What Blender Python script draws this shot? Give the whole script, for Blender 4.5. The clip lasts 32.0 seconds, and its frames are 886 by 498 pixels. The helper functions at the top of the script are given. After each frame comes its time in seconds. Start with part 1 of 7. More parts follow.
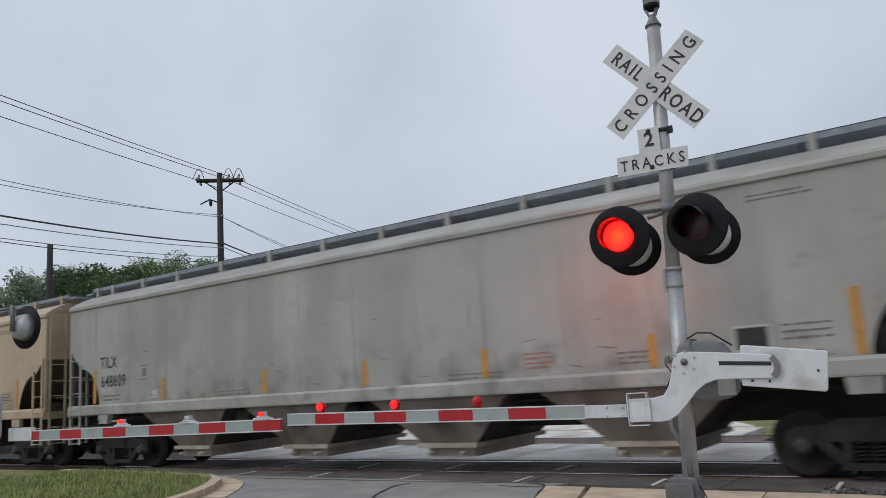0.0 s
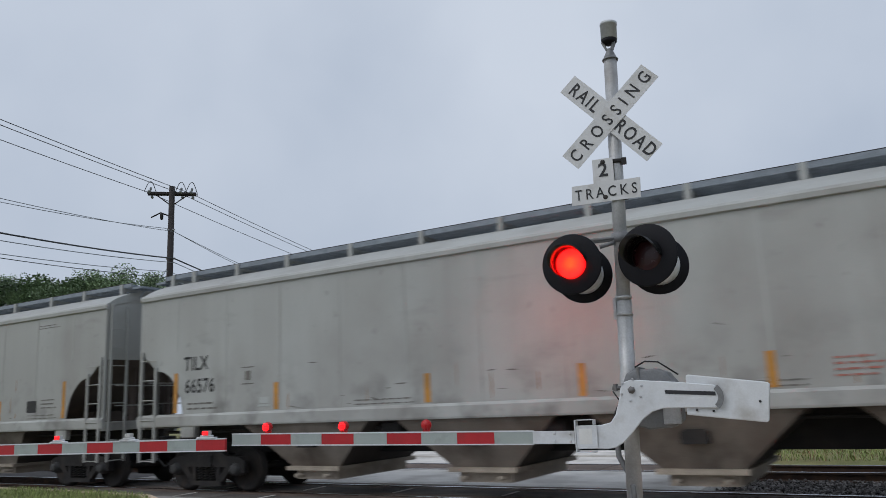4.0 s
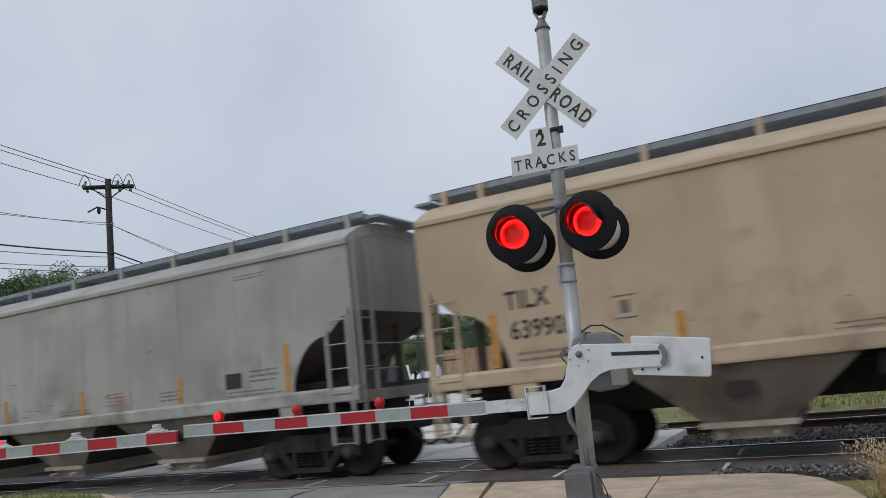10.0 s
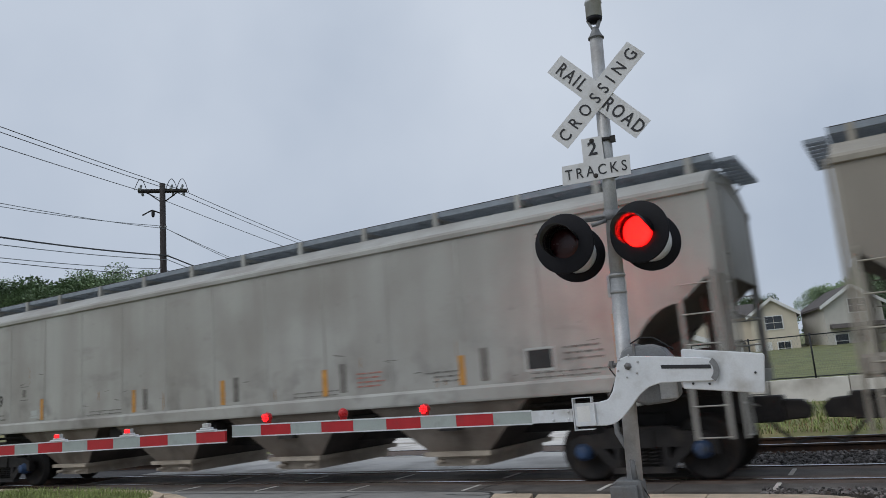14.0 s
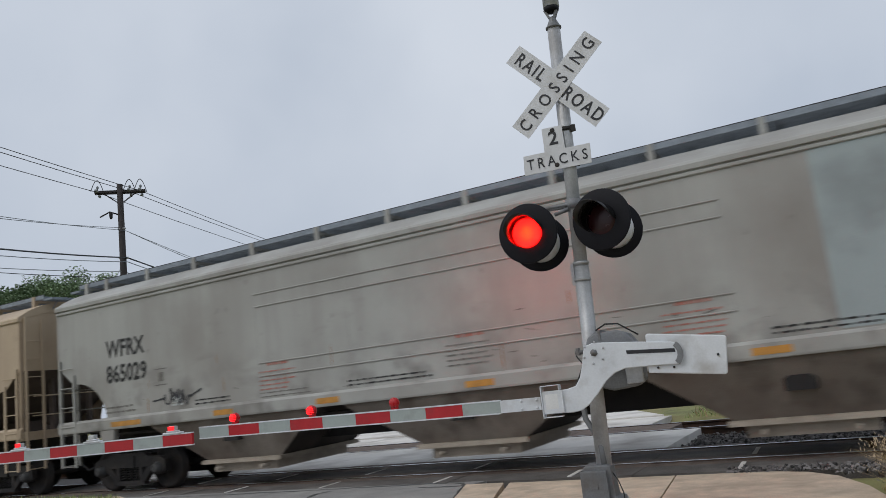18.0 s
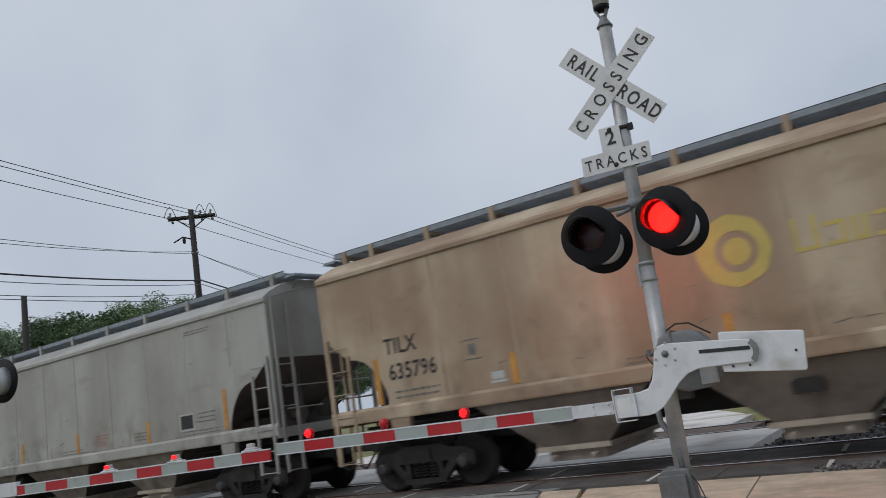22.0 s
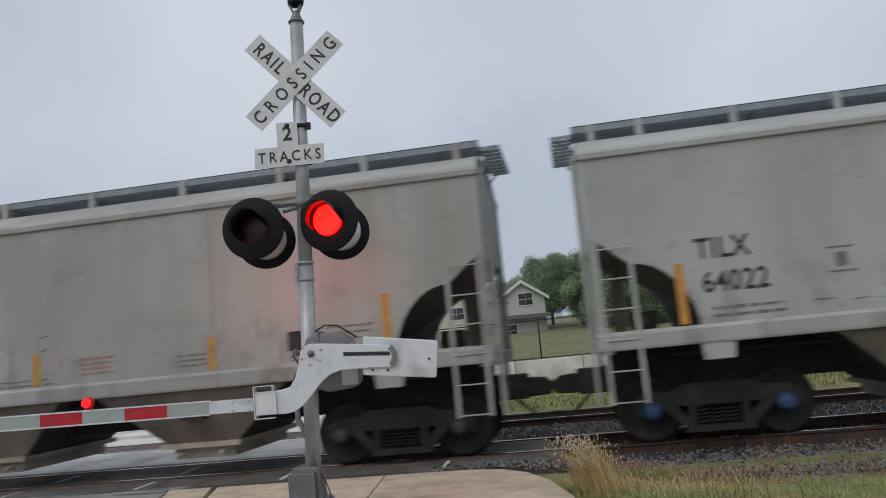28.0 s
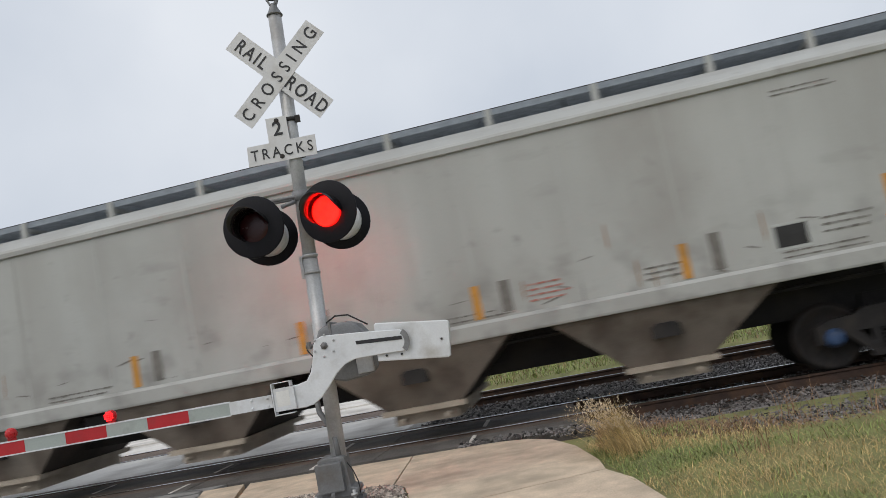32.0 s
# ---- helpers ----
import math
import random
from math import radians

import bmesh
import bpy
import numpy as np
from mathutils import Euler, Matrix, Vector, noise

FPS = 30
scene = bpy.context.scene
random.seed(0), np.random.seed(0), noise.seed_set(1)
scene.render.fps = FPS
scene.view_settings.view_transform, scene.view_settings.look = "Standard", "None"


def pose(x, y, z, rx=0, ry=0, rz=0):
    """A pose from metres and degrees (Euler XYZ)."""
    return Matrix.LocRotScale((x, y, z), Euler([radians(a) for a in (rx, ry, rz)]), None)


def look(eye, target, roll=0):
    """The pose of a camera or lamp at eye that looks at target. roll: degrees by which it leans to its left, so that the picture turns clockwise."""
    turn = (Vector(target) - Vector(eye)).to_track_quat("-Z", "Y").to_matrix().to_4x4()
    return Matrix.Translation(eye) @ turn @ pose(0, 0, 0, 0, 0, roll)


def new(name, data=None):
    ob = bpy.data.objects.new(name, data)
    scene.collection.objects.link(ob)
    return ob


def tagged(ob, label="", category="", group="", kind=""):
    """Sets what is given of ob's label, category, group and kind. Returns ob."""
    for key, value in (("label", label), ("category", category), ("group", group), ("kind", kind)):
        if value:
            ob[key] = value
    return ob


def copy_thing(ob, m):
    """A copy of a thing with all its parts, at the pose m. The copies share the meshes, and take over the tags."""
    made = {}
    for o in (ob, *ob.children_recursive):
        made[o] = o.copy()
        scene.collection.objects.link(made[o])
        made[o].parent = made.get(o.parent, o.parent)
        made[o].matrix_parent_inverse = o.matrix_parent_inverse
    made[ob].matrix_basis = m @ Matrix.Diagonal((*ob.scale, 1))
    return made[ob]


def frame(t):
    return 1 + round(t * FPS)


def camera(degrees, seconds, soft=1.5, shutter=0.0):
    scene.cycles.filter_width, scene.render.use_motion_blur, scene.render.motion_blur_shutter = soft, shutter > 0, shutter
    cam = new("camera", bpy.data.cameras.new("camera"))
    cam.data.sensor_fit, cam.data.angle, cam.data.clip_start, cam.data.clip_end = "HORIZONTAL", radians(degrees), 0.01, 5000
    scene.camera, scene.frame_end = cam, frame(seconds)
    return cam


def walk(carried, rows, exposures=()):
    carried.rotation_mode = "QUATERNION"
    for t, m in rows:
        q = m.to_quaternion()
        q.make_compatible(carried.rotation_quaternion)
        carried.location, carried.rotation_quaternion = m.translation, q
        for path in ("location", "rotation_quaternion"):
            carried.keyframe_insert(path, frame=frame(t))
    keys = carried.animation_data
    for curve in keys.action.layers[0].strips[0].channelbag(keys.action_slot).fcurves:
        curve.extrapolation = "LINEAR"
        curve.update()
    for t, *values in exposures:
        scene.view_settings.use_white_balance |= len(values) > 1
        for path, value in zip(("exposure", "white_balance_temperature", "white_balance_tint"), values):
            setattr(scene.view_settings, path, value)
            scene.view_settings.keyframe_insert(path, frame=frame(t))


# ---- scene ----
# ---- camera ----
PATH = [
    (0, 1.432, -7.715, 1.540, 26.19, 9.76, -3.74),
    (0.5, 1.446, -7.720, 1.528, 25.55, 10.30, -3.75),
    (1, 1.456, -7.704, 1.508, 18.90, 9.37, -4.57),
    (1.5, 1.467, -7.693, 1.494, 14.37, 8.18, -5.28),
    (2, 1.462, -7.688, 1.489, 13.41, 7.42, -5.60),
    (2.5, 1.457, -7.726, 1.496, 14.24, 7.58, -5.71),
    (3, 1.426, -7.722, 1.518, 18.89, 9.24, -4.35),
    (3.5, 1.432, -7.725, 1.536, 22.75, 11.05, -2.42),
    (5.5, 1.429, -7.726, 1.508, 21.62, 11.54, -3.03),
    (6, 1.419, -7.722, 1.501, 21.25, 10.78, -3.42),
    (6.5, 1.425, -7.725, 1.491, 20.99, 10.36, -4.06),
    (7, 1.441, -7.720, 1.478, 20.90, 10.29, -5.03),
    (7.5, 1.454, -7.716, 1.497, 20.70, 10.57, -5.77),
    (8, 1.471, -7.715, 1.534, 20.83, 12.20, -5.40),
    (8.5, 1.466, -7.691, 1.532, 22.62, 12.09, -5.47),
    (9, 1.443, -7.670, 1.527, 23.87, 10.09, -5.88),
    (9.5, 1.482, -7.674, 1.503, 21.57, 9.13, -7.51),
    (10, 1.476, -7.697, 1.504, 18.92, 9.39, -6.30),
    (10.5, 1.439, -7.719, 1.511, 19.84, 10.79, -3.57),
    (11, 1.427, -7.707, 1.501, 21.28, 11.42, -2.72),
    (11.5, 1.441, -7.698, 1.494, 22.22, 10.99, -3.07),
    (12, 1.449, -7.700, 1.496, 22.32, 10.47, -3.81),
    (12.5, 1.449, -7.715, 1.501, 21.81, 10.17, -4.46),
    (13, 1.450, -7.730, 1.516, 21.76, 10.26, -4.88),
    (13.5, 1.445, -7.722, 1.494, 22.31, 10.40, -4.49),
    (15.5, 1.429, -7.728, 1.488, 21.25, 10.19, -4.99),
    (16, 1.424, -7.716, 1.490, 20.53, 10.21, -4.64),
    (16.5, 1.430, -7.716, 1.486, 20.18, 10.06, -5.06),
    (17, 1.434, -7.716, 1.482, 19.92, 9.87, -5.82),
    (17.5, 1.440, -7.707, 1.487, 19.81, 9.74, -6.30),
    (18, 1.440, -7.713, 1.486, 19.63, 9.62, -6.73),
    (18.5, 1.441, -7.698, 1.484, 19.67, 9.19, -6.95),
    (19, 1.445, -7.690, 1.490, 19.67, 8.48, -7.98),
    (19.5, 1.498, -7.693, 1.478, 17.86, 8.83, -9.52),
    (20, 1.513, -7.680, 1.476, 15.20, 9.62, -10.94),
    (20.5, 1.523, -7.683, 1.477, 14.95, 9.92, -11.83),
    (21, 1.526, -7.683, 1.473, 16.13, 10.12, -11.92),
    (21.5, 1.500, -7.678, 1.478, 19.09, 10.28, -10.80),
    (22, 1.478, -7.702, 1.496, 24.45, 10.84, -9.06),
    (22.5, 1.458, -7.719, 1.487, 27.10, 12.09, -8.13),
    (23, 1.453, -7.725, 1.487, 26.21, 11.72, -7.65),
    (23.5, 1.463, -7.684, 1.487, 24.89, 10.45, -8.01),
    (24, 1.469, -7.686, 1.487, 24.08, 9.78, -7.88),
    (24.5, 1.498, -7.694, 1.478, 22.53, 9.48, -6.75),
    (25, 1.530, -7.695, 1.469, 20.48, 7.58, -5.19),
    (25.5, 1.565, -7.645, 1.468, 20.44, 4.42, -4.94),
    (26, 1.559, -7.618, 1.473, 15.28, 1.27, -6.35),
    (26.5, 1.461, -7.551, 1.460, 0.72, -0.04, -4.93),
    (28.5, 1.561, -7.621, 1.470, 0.11, 10.38, -5.68),
    (29, 1.572, -7.630, 1.476, 1.11, 11.59, -7.02),
    (29.5, 1.577, -7.642, 1.477, 2.03, 11.61, -7.94),
    (30, 1.578, -7.631, 1.494, 2.29, 10.50, -7.77),
    (30.5, 1.580, -7.623, 1.504, 1.15, 8.99, -9.36),
    (31, 1.586, -7.616, 1.514, 0.62, 7.31, -10.76),
    (31.5, 1.604, -7.598, 1.512, 1.13, 6.11, -10.69),
    (32, 1.635, -7.583, 1.500, 1.36, 5.94, -11.12),
]


def carried_pose(x, y, z, yaw, pitch, roll):
    return pose(x, y, z, 0, 0, yaw) @ pose(0, 0, 0, 90 + pitch) @ pose(0, 0, 0, 0, 0, roll)


cam = camera(59.85, 32.0, soft=0.75, shutter=0.15)
walk(cam, [(r[0], carried_pose(*r[1:])) for r in PATH], exposures=[(0, 0.0, 6250, 10), (5.5, -0.12, 6080, 10), (9, -0.1, 6060, 9.5), (10, -0.03, 6250, 10), (11, -0.08, 6150, 9.7), (13.5, -0.1, 6130, 9.5), (17, -0.1, 6250, 10), (19, 0.02, 6350, 10), (21.3, -0.02, 6300, 10), (22, -0.14, 6250, 10), (23, -0.14, 6050, 10), (24.2, -0.16, 6080, 10), (25, 0.0, 6250, 10), (26, 0.2, 6800, 11), (28.5, -0.1, 6250, 10), (30, -0.08, 6300, 10), (31, 0.04, 6560, 10), (32, 0.22, 6600, 10)])

# ---- light: an overcast evening sky and a wide, weak sun ----
world = bpy.data.worlds.new("overcast")
scene.world = world
world.use_nodes = True
wn, wl = world.node_tree.nodes, world.node_tree.links
wn.clear()
w_out, w_bg = wn.new("ShaderNodeOutputWorld"), wn.new("ShaderNodeBackground")
w_sky = wn.new("ShaderNodeTexSky")
w_sky.sky_type, w_sky.sun_disc = "NISHITA", False
w_sky.sun_elevation, w_sky.sun_rotation = radians(35), radians(-120)
w_sky.air_density, w_sky.dust_density, w_sky.ozone_density = 1.0, 6.0, 1.0
w_co = wn.new("ShaderNodeTexCoord")
w_noise = wn.new("ShaderNodeTexNoise")
w_noise.inputs["Scale"].default_value = 2.0
w_noise.inputs["Detail"].default_value = 5
w_noise.inputs["Roughness"].default_value = 0.45
w_ramp = wn.new("ShaderNodeValToRGB")
w_ramp.color_ramp.elements[0].position, w_ramp.color_ramp.elements[0].color = 0.36, (4.9, 5.45, 6.3, 1)
w_ramp.color_ramp.elements[1].position, w_ramp.color_ramp.elements[1].color = 0.7, (6.9, 7.3, 7.9, 1)
w_mix = wn.new("ShaderNodeMix")
w_mix.data_type = "RGBA"
w_mix.inputs[0].default_value = 0.93
wl.new(w_co.outputs["Generated"], w_noise.inputs["Vector"])
wl.new(w_noise.outputs["Fac"], w_ramp.inputs["Fac"])
wl.new(w_sky.outputs["Color"], w_mix.inputs[6])
wl.new(w_ramp.outputs["Color"], w_mix.inputs[7])
wl.new(w_mix.outputs[2], w_bg.inputs["Color"])
w_bg.inputs["Strength"].default_value = 0.1
wl.new(w_bg.outputs["Background"], w_out.inputs["Surface"])
sun = new("sun", bpy.data.lights.new("sun", "SUN"))
sun.data.energy, sun.data.angle, sun.data.color = 1.05, radians(40), (1.0, 0.96, 0.9)
sun.matrix_world = look((-30, -40, 60), (0, 0, 0))

# ---- materials ----
MATS = {}


def mat(name, color, rough=0.7, metal=0.0, var=0.12, scale=6.0, bump=0.15, dirt=None, dirt_amount=0.0, dirt_scale=1.2,
        streak=0.0, spec=0.4, emit=None, strength=0.0, alpha=1.0, fine=60.0, islands=0.0):
    """A procedural surface: base colour with fine grain, a coarse stain, an optional streaked dirt colour and a bump."""
    m = bpy.data.materials.new(name)
    m.use_nodes = True
    nt, N, L = m.node_tree, m.node_tree.nodes, m.node_tree.links
    b = N["Principled BSDF"]
    b.inputs["Roughness"].default_value, b.inputs["Metallic"].default_value = rough, metal
    b.inputs["Specular IOR Level"].default_value = spec
    co, info = N.new("ShaderNodeTexCoord"), N.new("ShaderNodeObjectInfo")
    add = N.new("ShaderNodeVectorMath")
    add.operation = "ADD"
    mul = N.new("ShaderNodeMath")
    mul.operation, mul.inputs[1].default_value = "MULTIPLY", 37.0
    L.new(info.outputs["Random"], mul.inputs[0])
    L.new(co.outputs["Object"], add.inputs[0])
    L.new(mul.outputs[0], add.inputs[1])

    def tex(s, detail=4.0, stretch=None):
        t = N.new("ShaderNodeTexNoise")
        t.inputs["Scale"].default_value, t.inputs["Detail"].default_value = s, detail
        if stretch:
            mp = N.new("ShaderNodeMapping")
            mp.inputs["Scale"].default_value = stretch
            L.new(add.outputs[0], mp.inputs["Vector"])
            L.new(mp.outputs[0], t.inputs["Vector"])
        else:
            L.new(add.outputs[0], t.inputs["Vector"])
        return t

    def mixed(fac, a, c, mode="MIX"):
        x = N.new("ShaderNodeMix")
        x.data_type, x.blend_type = "RGBA", mode
        for sock, v in ((x.inputs[0], fac), (x.inputs[6], a), (x.inputs[7], c)):
            if isinstance(v, bpy.types.NodeSocket):
                L.new(v, sock)
            else:
                sock.default_value = v
        return x.outputs[2]

    def ramp(t, lo, hi, out="Fac"):
        r = N.new("ShaderNodeMapRange")
        r.inputs["From Min"].default_value, r.inputs["From Max"].default_value = lo, hi
        L.new(t.outputs[out], r.inputs["Value"])
        return r.outputs["Result"]

    c = (*color, 1)
    dark = (*[v * (1 - var * 1.6) for v in color], 1)
    light = (*[min(1, v * (1 + var)) for v in color], 1)
    coarse, grain = tex(scale), tex(fine, 3)
    col = mixed(ramp(coarse, 0.3, 0.7), dark, light)
    col = mixed(0.35, col, mixed(ramp(grain, 0.35, 0.65), dark, light))
    if islands:
        geo = N.new("ShaderNodeNewGeometry")
        k = N.new("ShaderNodeMapRange")
        k.inputs["To Min"].default_value, k.inputs["To Max"].default_value = 1 - islands, 1 + islands
        L.new(geo.outputs["Random Per Island"], k.inputs["Value"])
        h = N.new("ShaderNodeHueSaturation")
        L.new(k.outputs[0], h.inputs["Value"])
        L.new(col, h.inputs["Color"])
        col = h.outputs[0]
    if dirt:
        big = tex(dirt_scale, 6)
        f = ramp(big, 0.62 - dirt_amount * 0.3, 0.95 - dirt_amount * 0.3)
        col = mixed(f, col, (*dirt, 1))
        if streak:
            st = tex(1.0, 3, (1.3, 1.3, 0.2))
            f2 = ramp(st, 0.66 - streak * 0.3, 1.2 - streak * 0.25)
            col = mixed(f2, col, (*dirt, 1))
            run = tex(1.0, 2, (0.8, 0.8, 0.1))
            f7 = ramp(run, 0.44, 0.62)
            col = mixed(f7, col, mixed(0.25 + 0.45 * streak * streak, col, (*dirt, 1)))
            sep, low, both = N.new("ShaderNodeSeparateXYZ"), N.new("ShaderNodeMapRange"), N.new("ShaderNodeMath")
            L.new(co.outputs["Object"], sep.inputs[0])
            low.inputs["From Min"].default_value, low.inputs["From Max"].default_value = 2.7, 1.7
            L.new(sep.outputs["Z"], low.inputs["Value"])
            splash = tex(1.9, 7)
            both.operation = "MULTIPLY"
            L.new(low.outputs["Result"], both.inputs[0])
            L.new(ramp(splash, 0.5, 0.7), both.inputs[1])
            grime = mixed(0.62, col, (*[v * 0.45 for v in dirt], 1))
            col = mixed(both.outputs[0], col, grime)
            cloud = tex(0.45, 3)
            f5 = ramp(cloud, 0.35, 0.75)
            col = mixed(f5, col, mixed(0.3, col, (*dirt, 1)))
            speck = tex(4.5, 5)
            f6 = ramp(speck, 0.66, 0.8)
            col = mixed(f6, col, mixed(0.45, col, (*[v * 0.6 for v in dirt], 1)))
            thin = tex(1.0, 6, (8.0, 8.0, 0.22))
            f3 = ramp(thin, 0.5, 0.8)
            col = mixed(f3, col, mixed(0.16, col, (*dirt, 1)))
            smear = tex(1.0, 6, (0.9, 0.9, 2.6))
            f4 = ramp(smear, 0.62, 0.85)
            col = mixed(f4, col, mixed(0.6, col, (*[v * 0.75 for v in dirt], 1)))
    L.new(col, b.inputs["Base Color"])
    if bump:
        bp = N.new("ShaderNodeBump")
        bp.inputs["Strength"].default_value, bp.inputs["Distance"].default_value = bump, 0.02
        L.new(grain.outputs["Fac"], bp.inputs["Height"])
        L.new(bp.outputs[0], b.inputs["Normal"])
    rr = N.new("ShaderNodeMapRange")
    rr.inputs["To Min"].default_value, rr.inputs["To Max"].default_value = max(0.02, rough - 0.12), min(1, rough + 0.1)
    L.new(coarse.outputs["Fac"], rr.inputs["Value"])
    L.new(rr.outputs[0], b.inputs["Roughness"])
    if emit:
        b.inputs["Emission Color"].default_value, b.inputs["Emission Strength"].default_value = (*emit, 1), strength
    b.inputs["Alpha"].default_value = alpha
    MATS[name] = m
    return m


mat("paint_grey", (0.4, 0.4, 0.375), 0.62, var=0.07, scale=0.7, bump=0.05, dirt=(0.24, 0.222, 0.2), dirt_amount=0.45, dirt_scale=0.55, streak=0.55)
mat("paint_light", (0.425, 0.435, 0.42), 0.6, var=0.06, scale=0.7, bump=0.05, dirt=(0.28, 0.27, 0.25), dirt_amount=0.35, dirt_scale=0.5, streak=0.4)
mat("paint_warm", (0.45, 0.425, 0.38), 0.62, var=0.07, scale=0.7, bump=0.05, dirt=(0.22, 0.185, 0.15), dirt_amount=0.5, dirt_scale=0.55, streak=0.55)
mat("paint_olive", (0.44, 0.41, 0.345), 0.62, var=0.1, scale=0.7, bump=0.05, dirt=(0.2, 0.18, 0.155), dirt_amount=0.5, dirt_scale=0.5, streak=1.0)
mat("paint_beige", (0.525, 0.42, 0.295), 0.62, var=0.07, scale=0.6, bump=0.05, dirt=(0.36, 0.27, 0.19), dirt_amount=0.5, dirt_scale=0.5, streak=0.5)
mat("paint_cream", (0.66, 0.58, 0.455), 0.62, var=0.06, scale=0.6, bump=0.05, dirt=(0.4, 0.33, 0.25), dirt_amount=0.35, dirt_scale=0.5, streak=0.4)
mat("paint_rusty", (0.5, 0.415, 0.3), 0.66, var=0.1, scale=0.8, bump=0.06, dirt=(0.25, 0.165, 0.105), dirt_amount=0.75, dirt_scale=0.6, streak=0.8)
mat("dark_steel", (0.028, 0.026, 0.026), 0.75, 0.2, var=0.3, scale=5, dirt=(0.06, 0.05, 0.042), dirt_amount=0.4, dirt_scale=2)
mat("truck_iron", (0.026, 0.024, 0.024), 0.8, 0.1, var=0.3, scale=7, dirt=(0.06, 0.05, 0.042), dirt_amount=0.4, dirt_scale=3)
mat("wheel_steel", (0.03, 0.027, 0.026), 0.7, 0.3, var=0.3, scale=9, dirt=(0.06, 0.042, 0.03), dirt_amount=0.4, dirt_scale=4)
mat("bearing_blue", (0.035, 0.075, 0.17), 0.5, var=0.25, scale=12, dirt=(0.05, 0.05, 0.05), dirt_amount=0.5, dirt_scale=6)
mat("bearing_black", (0.05, 0.05, 0.05), 0.5, var=0.25, scale=12)
mat("grating", (0.24, 0.272, 0.31), 0.6, 0.1, var=0.2, scale=8)
mat("outlet_tan", (0.4, 0.345, 0.28), 0.8, var=0.2, scale=3, dirt=(0.2, 0.165, 0.13), dirt_amount=0.4)
mat("bay_slope_dark", (0.06, 0.052, 0.046), 0.85, var=0.25, scale=2, dirt=(0.12, 0.1, 0.085), dirt_amount=0.4, dirt_scale=1.5)
mat("hatch_grey", (0.19, 0.2, 0.21), 0.6, var=0.2, scale=3, dirt=(0.07, 0.065, 0.06), dirt_amount=0.4)
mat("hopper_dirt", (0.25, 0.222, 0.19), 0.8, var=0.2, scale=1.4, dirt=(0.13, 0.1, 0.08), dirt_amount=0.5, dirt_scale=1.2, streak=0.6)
mat("brown_primer", (0.115, 0.092, 0.08), 0.8, var=0.2, scale=2, dirt=(0.06, 0.05, 0.045), dirt_amount=0.4)
mat("ladder_paint", (0.4, 0.37, 0.33), 0.6, var=0.12, scale=5, dirt=(0.2, 0.15, 0.12), dirt_amount=0.4, dirt_scale=4)
mat("stencil_black", (0.03, 0.03, 0.03), 0.7, var=0.25, scale=9)
mat("stencil_faded", (0.17, 0.16, 0.145), 0.7, var=0.25, scale=9)
mat("stencil_smudge", (0.25, 0.225, 0.2), 0.75, var=0.2, scale=9)
mat("stencil_red", (0.4, 0.17, 0.135), 0.7, var=0.2, scale=9)
mat("decal_white", (0.7, 0.7, 0.68), 0.5, var=0.05, scale=9)
mat("reflector_orange", (0.52, 0.25, 0.05), 0.5, var=0.15, scale=8, dirt=(0.25, 0.15, 0.06), dirt_amount=0.4, dirt_scale=5)
mat("logo_orange", (0.62, 0.25, 0.1), 0.6, var=0.1, scale=5)
mat("logo_yellow", (0.66, 0.5, 0.2), 0.6, var=0.1, scale=5)
mat("logo_ring", (0.5, 0.45, 0.28), 0.7, var=0.12, scale=3)
mat("logo_faded", (0.5, 0.4, 0.12), 0.7, var=0.1, scale=3)
mat("spray_black", (0.04, 0.04, 0.045), 0.7, var=0.2, scale=5)
mat("spray_gold", (0.56, 0.36, 0.08), 0.65, var=0.15, scale=4)
mat("spray_cream", (0.56, 0.44, 0.3), 0.65, var=0.1, scale=4)
mat("spray_green", (0.1, 0.2, 0.11), 0.65, var=0.15, scale=4)
mat("spray_yellow", (0.6, 0.56, 0.2), 0.65, var=0.1, scale=4)
mat("spray_violet", (0.33, 0.25, 0.5), 0.65, var=0.1, scale=4)
mat("spray_pink", (0.6, 0.4, 0.42), 0.65, var=0.1, scale=4)
mat("patch_blue", (0.33, 0.375, 0.38), 0.6, var=0.06, scale=2, dirt=(0.2, 0.22, 0.22), dirt_amount=0.4)
mat("patch_pale", (0.435, 0.455, 0.44), 0.6, var=0.06, scale=2, dirt=(0.3, 0.3, 0.29), dirt_amount=0.3)

mat("aluminium_white", (0.66, 0.68, 0.7), 0.45, 0.15, var=0.06, scale=5, bump=0.04, dirt=(0.36, 0.34, 0.31), dirt_amount=0.3, dirt_scale=4)
mat("galvanised", (0.47, 0.475, 0.48), 0.5, 0.4, var=0.14, scale=9, bump=0.06, dirt=(0.24, 0.22, 0.2), dirt_amount=0.35, dirt_scale=3)
mat("bell_grey", (0.52, 0.54, 0.56), 0.5, 0.1, var=0.12, scale=9)
mat("cast_grey", (0.2, 0.205, 0.21), 0.6, 0.3, var=0.15, scale=9, dirt=(0.14, 0.12, 0.1), dirt_amount=0.4, dirt_scale=5)
mat("sign_white", (0.62, 0.62, 0.62), 0.4, var=0.04, scale=6, bump=0.02, dirt=(0.4, 0.38, 0.35), dirt_amount=0.25, dirt_scale=5)
mat("sign_black", (0.025, 0.025, 0.028), 0.5, var=0.1)
mat("lamp_black", (0.008, 0.008, 0.011), 0.6, var=0.2, scale=10, bump=0.05, spec=0.2)
mat("lens_dark", (0.03, 0.006, 0.008), 0.25, var=0.1, scale=20)
mat("lens_red", (0.45, 0.012, 0.015), 0.3, var=0.1, scale=30)
